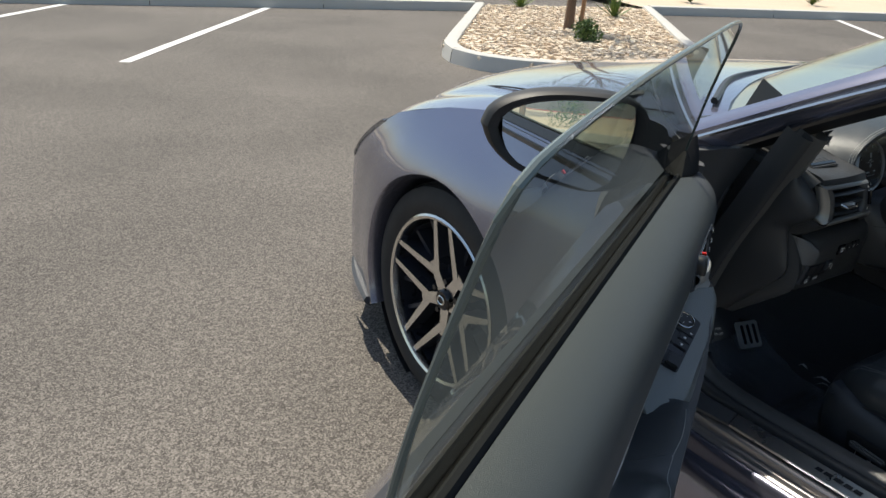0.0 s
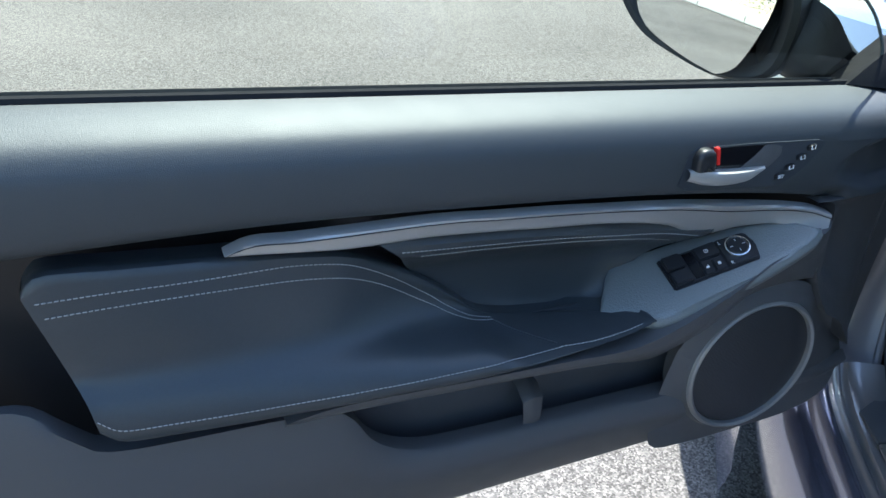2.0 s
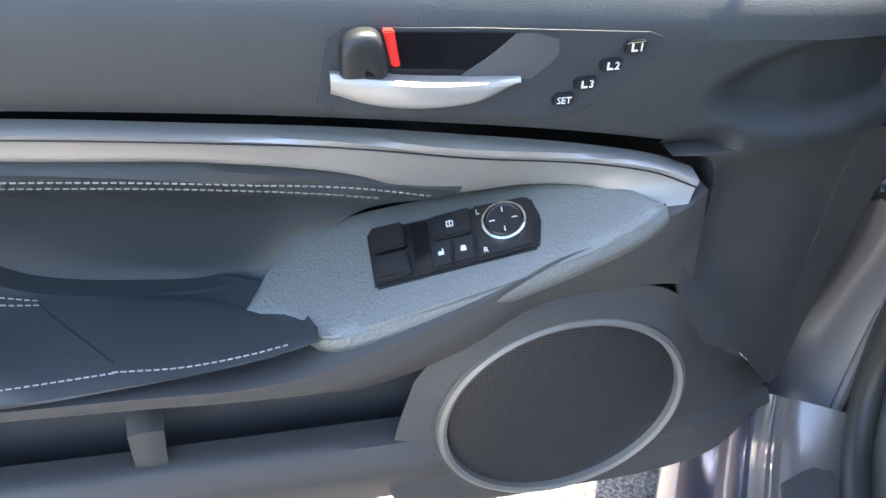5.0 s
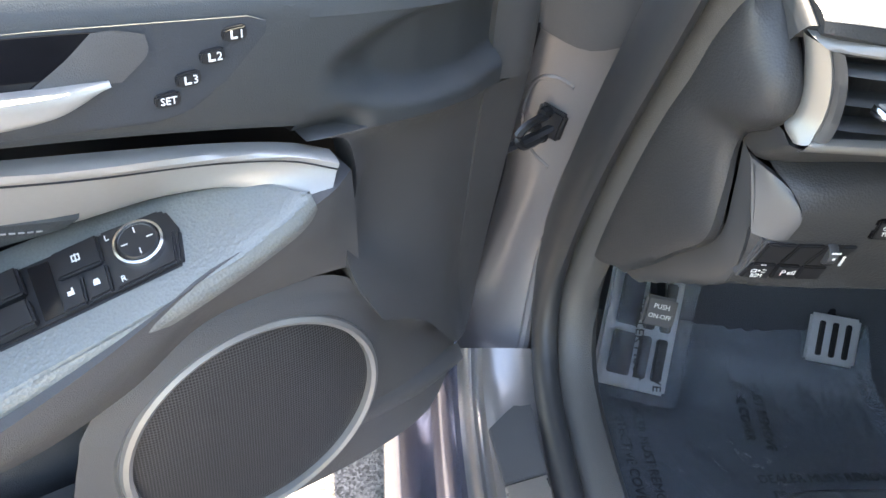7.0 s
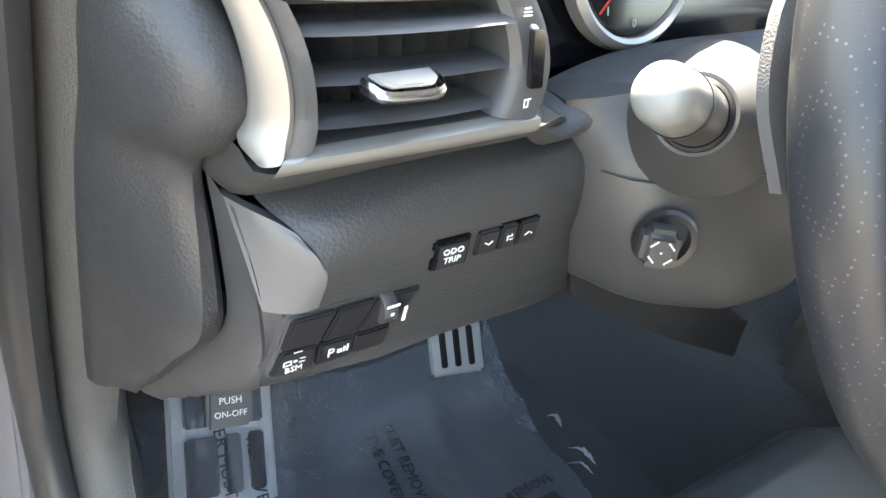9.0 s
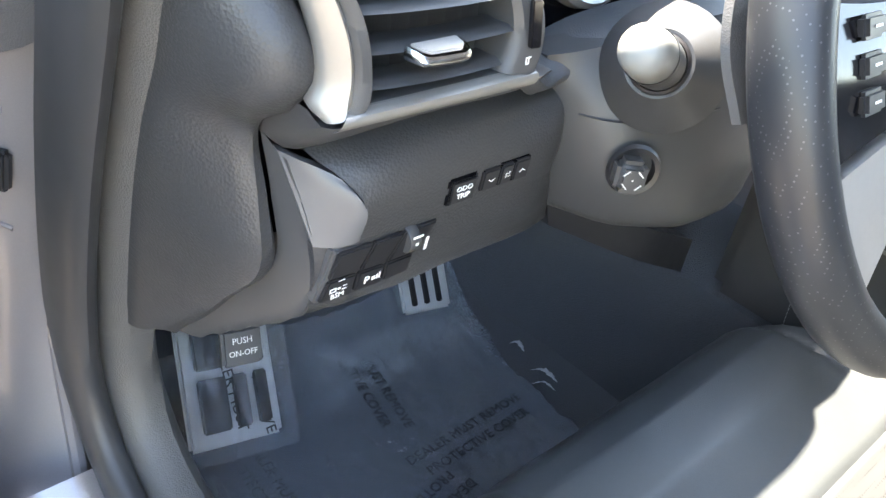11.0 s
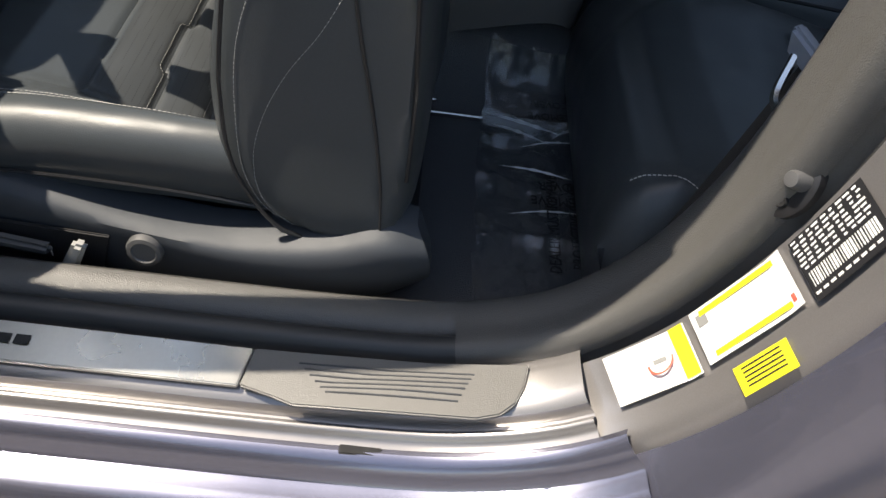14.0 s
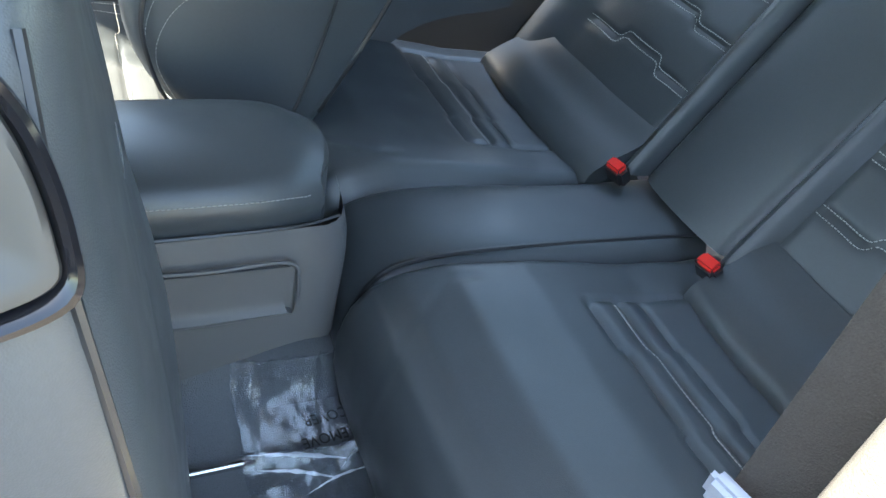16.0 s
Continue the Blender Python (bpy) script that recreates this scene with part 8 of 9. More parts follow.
part("console_front", box((0.005, 0.27, 0.575), (0.17, 0.42, 0.19), 0.02), material("dark console side", (0.052, 0.050, 0.048), 0.5, grain=0.1, scale=400, vary=0.1), cons)

# ---- rear seat ----
rear = thing("rear_seat", (0, -0.6, 0.33), "black leather rear bench with two shaped places", "rear seat")


RX = -0.11


def bench_z(a, y):
    """Height of a seat place; a runs from its inner edge (0) to its outer edge (0.5)."""
    z = along([(-0.345, 0.545), (-0.352, 0.562), (-0.37, 0.585), (-0.40, 0.600), (-0.46, 0.606), (-0.55, 0.596), (-0.60, 0.586), (-0.70, 0.566), (-0.80, 0.556), (-0.86, 0.556)], y)
    z += 0.005 * math.exp(-((a - 0.06) / 0.07) ** 2) + 0.006 * math.exp(-((a - 0.40) / 0.10) ** 2) - 0.030 * ease(0.03, 0.0, a) - 0.09 * ease(0.42, 0.50, a)
    inside = ease(0.09, 0.10, a) * ease(0.385, 0.375, a)
    for y0, dep in ((-0.607, 0.006), (-0.648, 0.006), (-0.682, 0.004)):
        yy = y0 - 0.006 * ease(0.17, 0.18, a) + 0.006 * ease(0.28, 0.29, a)
        z -= dep * math.exp(-((y - yy) / 0.005) ** 2) * inside
    if y < -0.6:
        for a0 in (0.095, 0.38):
            z -= 0.004 * math.exp(-((a - a0) / 0.004) ** 2) * ease(-0.6, -0.61, y)
    # seam of the outer wing and crease beside the inner edge
    z -= 0.005 * math.exp(-((a - 0.435 + 0.5 * max(0, y + 0.44)) / 0.005) ** 2)
    z -= 0.003 * math.exp(-((a - 0.052 - 0.9 * max(0, y + 0.45)) / 0.004) ** 2) * ease(-0.50, -0.47, y)
    return z + 0.0015 * noise.noise(Vector((a * 14, y * 14, 7.0)))


def place(sgn):
    bm = bmesh.new()
    grid = []
    cols = [0.53, 0.515] + [0.50 - 0.00625 * k for k in range(81)]
    for a in cols:
        aa = min(a, 0.5)
        x = RX - 0.075 - a if sgn > 0 else RX + 0.075 + a
        drop = max(0, a - 0.5) * 5
        row = [(x, -0.372, 0.36), (x, -0.350, 0.42), (x, -0.338, 0.48), (x, -0.338, 0.52)]
        y = -0.345
        while y > -0.862:
            row.append((x, y, bench_z(aa, y) - drop))
            y -= 0.0065
        row = [(p, q - 0.015 * ease(0.03, 0.0, aa) + 0.0 * q, r - (drop if r < 0.53 else 0)) for p, q, r in row]
        grid.append([bm.verts.new(v) for v in row])
    for a, b in zip(grid, grid[1:]):
        for k in range(len(a) - 1):
            bm.faces.new((a[k], b[k], b[k + 1], a[k + 1]))
    return bm


rc = part("cushion", place(1), LEATHER, rear, "shaped black leather seat cushion")
rc2 = part("cushion", place(-1), LEATHER, rear)
part("centre_pad", loft([[(x, y, z + dz) for y, z in ((-0.365, 0.40), (-0.350, 0.50), (-0.380, 0.565), (-0.44, 0.590), (-0.55, 0.590), (-0.70, 0.575), (-0.86, 0.57))] for x, dz in ((-0.20, -0.03), (-0.175, -0.002), (RX, 0.004), (-0.045, -0.002), (-0.02, -0.03))], 50, 5, (0, 0, -0.02)), LEATHER, rear, "plain black leather centre section")
for sgn, c in ((1, rc), (-1, rc2)):
    q = RX - sgn * 0.075
    stitching([(q - sgn * a, -0.643 - 0.006 * ease(0.17, 0.18, a) + 0.006 * ease(0.28, 0.29, a), 0.65) for a in (0.10, 0.14, 0.165, 0.18, 0.20, 0.24, 0.275, 0.29, 0.33, 0.375)], c, way=(0, 0, -1), r=0.0009)
    stitching([(q - sgn * a, y, 0.65) for a, y in ((0.405, -0.36), (0.42, -0.40), (0.445, -0.44), (0.455, -0.50))], c, way=(0, 0, -1), r=0.0008)
part("centre_piping", tube([(-0.190, -0.362, 0.42), (-0.194, -0.348, 0.50), (-0.190, -0.382, 0.578), (-0.186, -0.44, 0.598), (-0.184, -0.6, 0.594), (-0.186, -0.84, 0.578)], 0.003, 40, 6), BLACK, rear)


def back_y(z):
    return -0.835 - 0.62 * (z - 0.6)


def backrest_skin(x0, x1, inner, sgn):
    """A rear backrest between x0 and x1 with ribs across its middle; inner: x of its raised inner edge."""
    bm = bmesh.new()
    grid = []
    for k in range(70):
        x = x0 + (x1 - x0) * k / 69
        f = abs(x - inner)
        row = []
        for j in range(70):
            z = 0.585 + 0.46 * j / 69
            out = 0.020 * math.exp(-((f - 0.018) / 0.016) ** 2) + 0.022 * ease(0.30, 0.40, f) - 0.03 * ease(0.008, 0.0, f)
            rib = ease(0.035, 0.05, f) * ease(0.32, 0.30, f) * ease(0.63, 0.65, z)
            for n_ in range(5):
                zz = 0.690 + 0.070 * n_ + 0.012 * ease(0.12, 0.13, f) - 0.012 * ease(0.22, 0.23, f)
                out -= 0.005 * rib * math.exp(-((z - zz) / 0.004) ** 2)
            out -= 0.004 * math.exp(-((f - 0.042) / 0.004) ** 2)
            row.append(bm.verts.new((x, back_y(z) + out - 0.05 * ease(1.0, 1.05, z), z)))
        grid.append(row)
    for a, b in zip(grid, grid[1:]):
        for j in range(69):
            bm.faces.new((a[j], b[j], b[j + 1], a[j + 1]))
    bb = part("backrest", bm, LEATHER, rear, "ribbed black leather backrest")
    for n_ in range(4):
        for off in (0.005, -0.005):
            stitching([(inner + sgn * f, back_y(0.70 + 0.07 * n_) + 0.03, 0.690 + 0.070 * n_ + off + 0.012 * ease(0.12, 0.13, f) - 0.012 * ease(0.22, 0.23, f)) for f in (0.045, 0.08, 0.115, 0.13, 0.16, 0.19, 0.215, 0.23, 0.27, 0.31)], bb, way=(0, -1, 0), r=0.0008)
    return bb


backrest_skin(-0.66, -0.245, -0.245, -1)
backrest_skin(0.35, -0.06, -0.06, 1)
part("centre_backrest", loft([[(x, back_y(z) - d, z) for z in (0.585, 0.66, 0.74, 0.82, 0.92, 1.04)] for x, d in ((-0.25, 0.03), (-0.235, 0.006), (-0.15, 0.0), (-0.07, 0.006), (-0.055, 0.03))], 30, 4, (0, -0.05, 0)), LEATHER, rear, "plain leather middle of the backrest")
for x0, x1 in ((-0.655, -0.275), (-0.03, 0.345)):
    part("lower_back_roll", loft([[(x0 + (x1 - x0) * k / 4, y + 0.008 * (k in (0, 4)) * -1, z) for k in range(5)] for y, z in ((-0.750, 0.545), (-0.748, 0.562), (-0.757, 0.580), (-0.785, 0.598), (-0.82, 0.616), (-0.850, 0.640))], 30, 5, (0, -0.02, -0.02)), LEATHER, rear, "leather roll at the foot of the backrest")
for x in (-0.266, -0.051):
    b = thing("rear_belt_buckle", (x, -0.79, 0.57), "rear seat belt buckle with a red button", "belt buckle", "rear belt buckles")
    mm = frame_of((x, -0.790, 0.592), (1, 0.2, 0), (0.1, 0.5, 0.7))
    part("body", box((0, 0, 0), (0.034, 0.022, 0.034), 0.005, mm), BLACK, b)
    part("release_button", box((0, 0, 0), (0.027, 0.017, 0.010), 0.003, mm @ Matrix.Translation((0, 0, 0.015))), RED, b)
part("side_bolster", loft([[(-0.70, -0.50, 0.40), (-0.695, -0.50, 0.55), (-0.685, -0.53, 0.66), (-0.68, -0.56, 0.80)], [(-0.675, -0.47, 0.40), (-0.67, -0.48, 0.55), (-0.66, -0.54, 0.64), (-0.655, -0.64, 0.76)], [(-0.665, -0.75, 0.45), (-0.66, -0.75, 0.58), (-0.64, -0.80, 0.66), (-0.63, -0.86, 0.78)]], 20, 5), SOFT, rear)
part("side_trim", loft([[(-0.66, -0.20, 0.35), (-0.66, -0.30, 0.37), (-0.665, -0.36, 0.42), (-0.67, -0.42, 0.50)], [(-0.685, -0.20, 0.40), (-0.69, -0.30, 0.43), (-0.69, -0.36, 0.50), (-0.69, -0.42, 0.58)]], 20, 4), CARPET, rear)
part("far_side_trim", loft([[(0.36, -0.40, 0.35), (0.365, -0.60, 0.60), (0.36, -0.80, 0.66)], [(0.37, -0.40, 0.60), (0.37, -0.60, 0.76), (0.35, -0.88, 0.85)], [(0.40, -0.40, 0.95), (0.40, -0.60, 0.98), (0.38, -0.95, 1.0)]], 20, 4), SOFT, rear)
# seat belt with its tongue
belt_ = thing("seat_belt", (-0.66, -0.47, 0.5), "dark woven seat belt with a metal tongue", "seat belt")
WEB = material("belt webbing", (0.035, 0.032, 0.03), 0.85, grain=0.4, scale=700, bump=0.6, bump_scale=900)
part("webbing", loft([[(-0.705, -0.36, 0.42), (-0.685, -0.42, 0.60), (-0.662, -0.475, 0.78), (-0.63, -0.55, 1.0), (-0.60, -0.6, 1.2)], [(-0.665, -0.335, 0.41), (-0.640, -0.405, 0.60), (-0.618, -0.462, 0.78), (-0.59, -0.535, 1.0), (-0.56, -0.6, 1.2)]], 30, 2, (0.002, 0.001, 0)), WEB, belt_)
part("tongue", box((0, 0, 0), (0.045, 0.012, 0.03), 0.004, frame_of((-0.635, -0.445, 0.772), (1, 0.3, 0.1), (0, 0.35, 1))), material("grey tongue", (0.25, 0.29, 0.36), 0.4, vary=0.1), belt_)
part("tongue_plate", tube([(-0.628, -0.440, 0.765), (-0.648, -0.430, 0.735), (-0.668, -0.433, 0.738), (-0.655, -0.445, 0.770)], 0.004, 16, 6), CHROME, belt_)

# ---- clear protective film on the floors ----
FILM = bpy.data.materials.new("clear plastic film")
FILM.use_nodes = True
fn = FILM.node_tree
fn.nodes.remove(fn.nodes["Principled BSDF"])
ft, fg, fm = fn.nodes.new("ShaderNodeBsdfTransparent"), fn.nodes.new("ShaderNodeBsdfGlossy"), fn.nodes.new("ShaderNodeMixShader")
ft.inputs[0].default_value = (0.86, 0.88, 0.9, 1)
fg.inputs["Roughness"].default_value = 0.025
lwf = fn.nodes.new("ShaderNodeLayerWeight")
lwf.inputs[0].default_value = 0.5
ff_ = fn.nodes.new("ShaderNodeMapRange")
ff_.inputs["To Min"].default_value, ff_.inputs["To Max"].default_value = 0.07, 0.55
fn.links.new(lwf.outputs["Facing"], ff_.inputs["Value"])
fno = fn.nodes.new("ShaderNodeTexNoise")
fno.inputs["Scale"].default_value, fno.inputs["Detail"].default_value = 38, 5
fb = fn.nodes.new("ShaderNodeBump")
fb.inputs["Strength"].default_value, fb.inputs["Distance"].default_value = 0.5, 0.01
fc = fn.nodes.new("ShaderNodeTexCoord")
fn.links.new(fc.outputs["Object"], fno.inputs["Vector"])
fn.links.new(fno.outputs["Fac"], fb.inputs["Height"])
fn.links.new(fb.outputs[0], fg.inputs["Normal"])
fn.links.new(fb.outputs[0], lwf.inputs["Normal"])
fn.links.new(ff_.outputs[0], fm.inputs[0])
fn.links.new(ft.outputs[0], fm.inputs[1])
fn.links.new(fg.outputs[0], fm.inputs[2])
fn.links.new(fm.outputs[0], fn.nodes["Material Output"].inputs[0])
fd, fx_ = fn.nodes.new("ShaderNodeBsdfDiffuse"), fn.nodes.new("ShaderNodeMixShader")
fd.inputs[0].default_value = (0.55, 0.6, 0.66, 1)
fx_.inputs[0].default_value = 0.36
fn.links.new(ft.outputs[0], fx_.inputs[1])
fn.links.new(fd.outputs[0], fx_.inputs[2])
fn.links.new(fx_.outputs[0], fm.inputs[1])
FILM_THIN = FILM.copy()
FILM_THIN.name = "thin clear wrap"
for n in FILM_THIN.node_tree.nodes:
    if n.type == "MAP_RANGE":
        n.inputs["To Min"].default_value, n.inputs["To Max"].default_value = 0.02, 0.3
    if n.type == "MIX_SHADER" and not n.inputs[0].is_linked:
        n.inputs[0].default_value = 0.12
FILM_CLEAR = FILM.copy()
FILM_CLEAR.name = "clearer plastic film"
for n in FILM_CLEAR.node_tree.nodes:
    if n.type == "MIX_SHADER" and not n.inputs[0].is_linked:
        n.inputs[0].default_value = 0.07
INK = material("dark print", (0.012, 0.012, 0.013), 0.6, rough_vary=0.0)


def film_sheet(name, corner, ex, ey, height, nx, ny, amp, parent, seed, folds=(), mat=FILM):
    """A wrinkled sheet from a corner along ex and ey; height(x, y) is what it lies on."""
    bm = bmesh.new()
    g = []
    for i in range(nx + 1):
        row = []
        for j in range(ny + 1):
            p = Vector(corner) + Vector(ex) * (i / nx) + Vector(ey) * (j / ny)
            w = 0.9 - 2.4 * abs(noise.noise(Vector((p.x * 11 + seed, p.y * 17, seed)))) + 0.7 - 1.8 * abs(noise.noise(Vector((p.x * 34, p.y * 50, seed))))
            z = height(p.x, p.y) + 0.006 + amp * (w + 1.2)
            for fx, fy, dx, dy, wd, hh in folds:
                k = (p.x - fx) * dy - (p.y - fy) * dx
                z += hh * max(0, 1 - abs(k) / wd)
            row.append(bm.verts.new((p.x + 0.004 * w, p.y + 0.004 * w, z)))
        g.append(row)
    for a, b in zip(g, g[1:]):
        for j in range(ny):
            bm.faces.new((a[j], b[j], b[j + 1], a[j + 1]))
    ob = part(name, bm, mat, parent)
    ob.visible_shadow = False
    return ob


carpet_ = bpy.data.objects["carpet"]
_off = base_of(carpet_.parent)
CARPET_TREE = BVHTree.FromPolygons([v.co + _off for v in carpet_.data.vertices], [tuple(p.vertices) for p in carpet_.data.polygons])


def floor_front(x, y):
    h = CARPET_TREE.ray_cast(Vector((x, y, 0.9)), Vector((0, 0, -1)), 1.0)[0]
    return (h.z if h is not None else 0.24) + 0.001


floor_rear = floor_front


cover = thing("floor_cover", (-0.4, 0.55, 0.23), "clear plastic protective film with dark print on the driver's carpet", "floor film", "floor films")
film_sheet("sheet", (-0.675, 0.24, 0), (0.535, 0, 0), (0, 0.60, 0), floor_front, 66, 66, 0.004, cover, 3.0, ((-0.35, 0.3, 1, 0.1, 0.015, 0.012),))
for x, y, a, s in ((-0.27, 0.635, 1, 0.020), (-0.43, 0.545, 189, 0.020), (-0.53, 0.45, 184, 0.020), (-0.535, 0.66, -93, 0.020), (-0.335, 0.76, -101, 0.020), (-0.62, 0.40, -93, 0.020)):
    for k, t in enumerate(("DEALER MUST REMOVE", "PROTECTIVE COVER")):
        m_ = Matrix.Translation((x, y, floor_front(x, y) + 0.016)) @ Matrix.Rotation(radians(a), 4, "Z") @ Matrix.Translation((0, -0.027 * k, 0))
        writing("print", t, m_, s, cover, INK)
# whiter, less clear copy of the film; its colour stands in for glints
FILM_GLINT = FILM.copy()
FILM_GLINT.name = "doubled clear film"
for n in FILM_GLINT.node_tree.nodes:
    if n.type == "MIX_SHADER" and not n.inputs[0].is_linked:
        n.inputs[0].default_value = 0.8
    if n.type == "BSDF_DIFFUSE":
        n.inputs[0].default_value = (0.85, 0.87, 0.88, 1)


def film_fold(pts, w, parent):
    """A standing crease of film along pts, its glint put into a whitish colour."""
    c_ = spline([Vector(p) for p in pts], 14)
    lo_, hi_, bk_ = [], [], []
    for i, p in enumerate(c_):
        k = math.sin(math.pi * i / 13) * (0.75 + 0.35 * math.sin(i * 2.3))
        lo_.append(p + Vector((w * 0.6 * k, -w * 0.5 * k, 0)))
        hi_.append(p + Vector((0, 0, w * 0.7 * k)))
        bk_.append(p + Vector((-w * 0.6 * k, w * 0.6 * k, 0)))
    part("film_fold", loft([lo_, hi_, bk_], 14, 2), FILM_GLINT, parent, "crease of clear film with its glint painted whitish").visible_shadow = False


for a_, b_, w_ in (((-0.125, 0.705), (-0.118, 0.680), 0.007), ((-0.128, 0.655), (-0.116, 0.612), 0.009), ((-0.140, 0.640), (-0.125, 0.605), 0.005), ((-0.60, 0.405), (-0.47, 0.455), 0.005), ((-0.62, 0.38), (-0.50, 0.40), 0.005), ((-0.55, 0.50), (-0.44, 0.475), 0.004)):
    mid_ = ((a_[0] + b_[0]) / 2 + 0.006, (a_[1] + b_[1]) / 2 + 0.004)
    film_fold([(x, y, floor_front(x, y) + 0.016) for x, y in (a_, mid_, b_)], w_, cover)
cover_r = thing("floor_cover", (-0.4, -0.32, 0.37), "crumpled clear plastic film with dark print on the rear carpet", "floor film", "floor films")
film_sheet("sheet", (-0.64, -0.432, 0), (0.465, -0.006, 0), (0.0, 0.205, 0), floor_rear, 70, 40, 0.005, cover_r, 8.0, ((-0.26, -0.3, 0.1, 1, 0.012, 0.02), (-0.29, -0.3, -0.15, 1, 0.010, 0.018), (-0.4, -0.3, 0.3, 1, 0.02, 0.012), (-0.5, -0.3, 0, 1, 0.02, 0.01)), FILM_CLEAR)
for x, y, a, s in ((-0.42, -0.40, 92, 0.024), (-0.46, -0.33, 0, 0.022), (-0.24, -0.39, 95, 0.022)):
    for k, t in enumerate(("DEALER MUST REMOVE", "PROTECTIVE COVER")):
        m_ = Matrix.Translation((x, y, floor_rear(x, y) + 0.022)) @ Matrix.Rotation(radians(a), 4, "Z") @ Matrix.Translation((0, -0.03 * k, 0))
        writing("print", t, m_, s, cover_r, INK, squeeze=0.8)

for a_, b_, w_ in (((-0.240, -0.235), (-0.275, -0.350), 0.010), ((-0.262, -0.245), (-0.295, -0.330), 0.008), ((-0.285, -0.335), (-0.262, -0.375), 0.014), ((-0.305, -0.29), (-0.29, -0.37), 0.007), ((-0.35, -0.26), (-0.37, -0.36), 0.007), ((-0.45, -0.27), (-0.44, -0.37), 0.006)):
    mid_ = ((a_[0] + b_[0]) / 2 + 0.005, (a_[1] + b_[1]) / 2)
    film_fold([(x, y, floor_rear(x, y) + 0.020) for x, y in (a_, mid_, b_)], w_ * 0.65, cover_r)

# crinkled film over the foot rest
bm = bmesh.new()
g = []
for i in range(41):
    row = []
    for j in range(61):
        x, y = -0.062 + 0.124 * i / 40, -0.085 + 0.175 * j / 60
        w = abs(noise.noise(Vector((x * 60, y * 22, 5)))) + 0.6 * abs(noise.noise(Vector((x * 130, y * 60, 9))))
        row.append(bm.verts.new(FOOT @ Vector((x, y, 0.009 + 0.008 * w))))
    g.append(row)
for a, b in zip(g, g[1:]):
    for j in range(60):
        bm.faces.new((a[j], b[j], b[j + 1], a[j + 1]))
part("crinkled_film", bm, FILM_THIN, bpy.data.objects["foot_rest"], "crinkled clear film taped over it").visible_shadow = False

for k, (t, x) in enumerate((("DEALER MUST", -0.012), ("REMOVE", 0.022))):
    writing("film_print", t, FOOT @ Matrix.Translation((x, -0.005 - 0.03 * k, 0.016)) @ Matrix.Rotation(radians(-82), 4, "Z"), 0.017, bpy.data.objects["foot_rest"], INK)

# ---- stickers and hardware on the rear door jamb ----


def jamb(z, x, lift=0.0008):
    """A place on the rear jamb at height z, at x."""
    for (y0, z0), (y1, z1) in zip(qy, qy[1:]):
        if z0 <= z <= z1:
            break
    k = (z - z0) / (z1 - z0)
    y = y0 + (y1 - y0) * k
    t = Vector((0, y1 - y0, z1 - z0)).normalized()
    n = Vector((0, t.z, -t.y))
    a = (x + 0.752) / -0.074
    off = 0.012 - 0.026 * a
    offz = 0.006 - 0.016 * a
    return Vector((x, y + off, z + offz)) + n * lift


def sticker(name, z0, z1, x0, x1, mat, label, lift=0.0012, n=6):
    e = thing(name, tuple(jamb(z0, x0)), label, "sticker", "door jamb stickers")
    bm = bmesh.new()
    g = []
    for i in range(n + 1):
        z = z0 + (z1 - z0) * i / n
        g.append([(bm.verts.new(jamb(z, x0, lift)), bm.verts.new(jamb(z, x1, lift)))])
    for a, b in zip(g, g[1:]):
        bm.faces.new((a[0][0], b[0][0], b[0][1], a[0][1]))
    r = bmesh.ops.extrude_face_region(bm, geom=bm.faces[:])
    for v in [q for q in r["geom"] if isinstance(q, bmesh.types.BMVert)]:
        v.co += Vector((0, 0.0004, 0.0003))
    part("face", bm, mat, e, smooth=False)
    return e


def mark(parent, z, x, w, h, mat, name="print_bar", lift=0.0022):
    """A printed bar w long up the jamb and h wide across it."""
    bm = bmesh.new()
    q = [jamb(z - w / 2, x - h / 2, lift), jamb(z + w / 2, x - h / 2, lift), jamb(z + w / 2, x + h / 2, lift), jamb(z - w / 2, x + h / 2, lift)]
    bm.faces.new([bm.verts.new(v) for v in q])
    return part(name, bm, mat, parent, smooth=False)


PAPER = material("white sticker", (0.82, 0.82, 0.80), 0.5, vary=0.04)
YELLOW = material("yellow sticker", (0.78, 0.70, 0.03), 0.5, vary=0.06)
GREYPRINT = material("grey print", (0.25, 0.25, 0.24), 0.6)
REDPRINT = material("red print", (0.6, 0.12, 0.08), 0.6)
s1 = sticker("warning_sticker", 0.488, 0.556, -0.757, -0.802, PAPER, "white warning sticker with a red ring and yellow edge")
mark(s1, 0.5480, -0.779, 0.014, 0.044, YELLOW, "yellow_band")
bm = lathe([(0.0115, 0.0), (0.0120, 0.0004), (0.0133, 0.0004), (0.0138, 0.0)], frame_of(jamb(0.528, -0.778, 0.0015), (1, 0, 0), (0, 0.75, 0.6)), 28)
part("red_ring", bm, REDPRINT, s1)
mark(s1, 0.5280, -0.778, 0.010, 0.004, GREYPRINT)
for z in (0.544, 0.548, 0.552):
    mark(s1, z, -0.779, 0.002, 0.010, INK)
s2 = sticker("tyre_sticker", 0.564, 0.658, -0.755, -0.800, PAPER, "large white sticker with yellow text bands")
for x in (-0.760, -0.795):
    mark(s2, 0.6110, x, 0.075, 0.0045, YELLOW, "yellow_band")
mark(s2, 0.5740, -0.765, 0.010, 0.010, GREYPRINT)
mark(s2, 0.6520, -0.792, 0.004, 0.006, REDPRINT)
s3 = sticker("data_sticker", 0.668, 0.744, -0.758, -0.806, BLACK, "black data sticker with pale print and a bar code")
rb = random.Random(9)
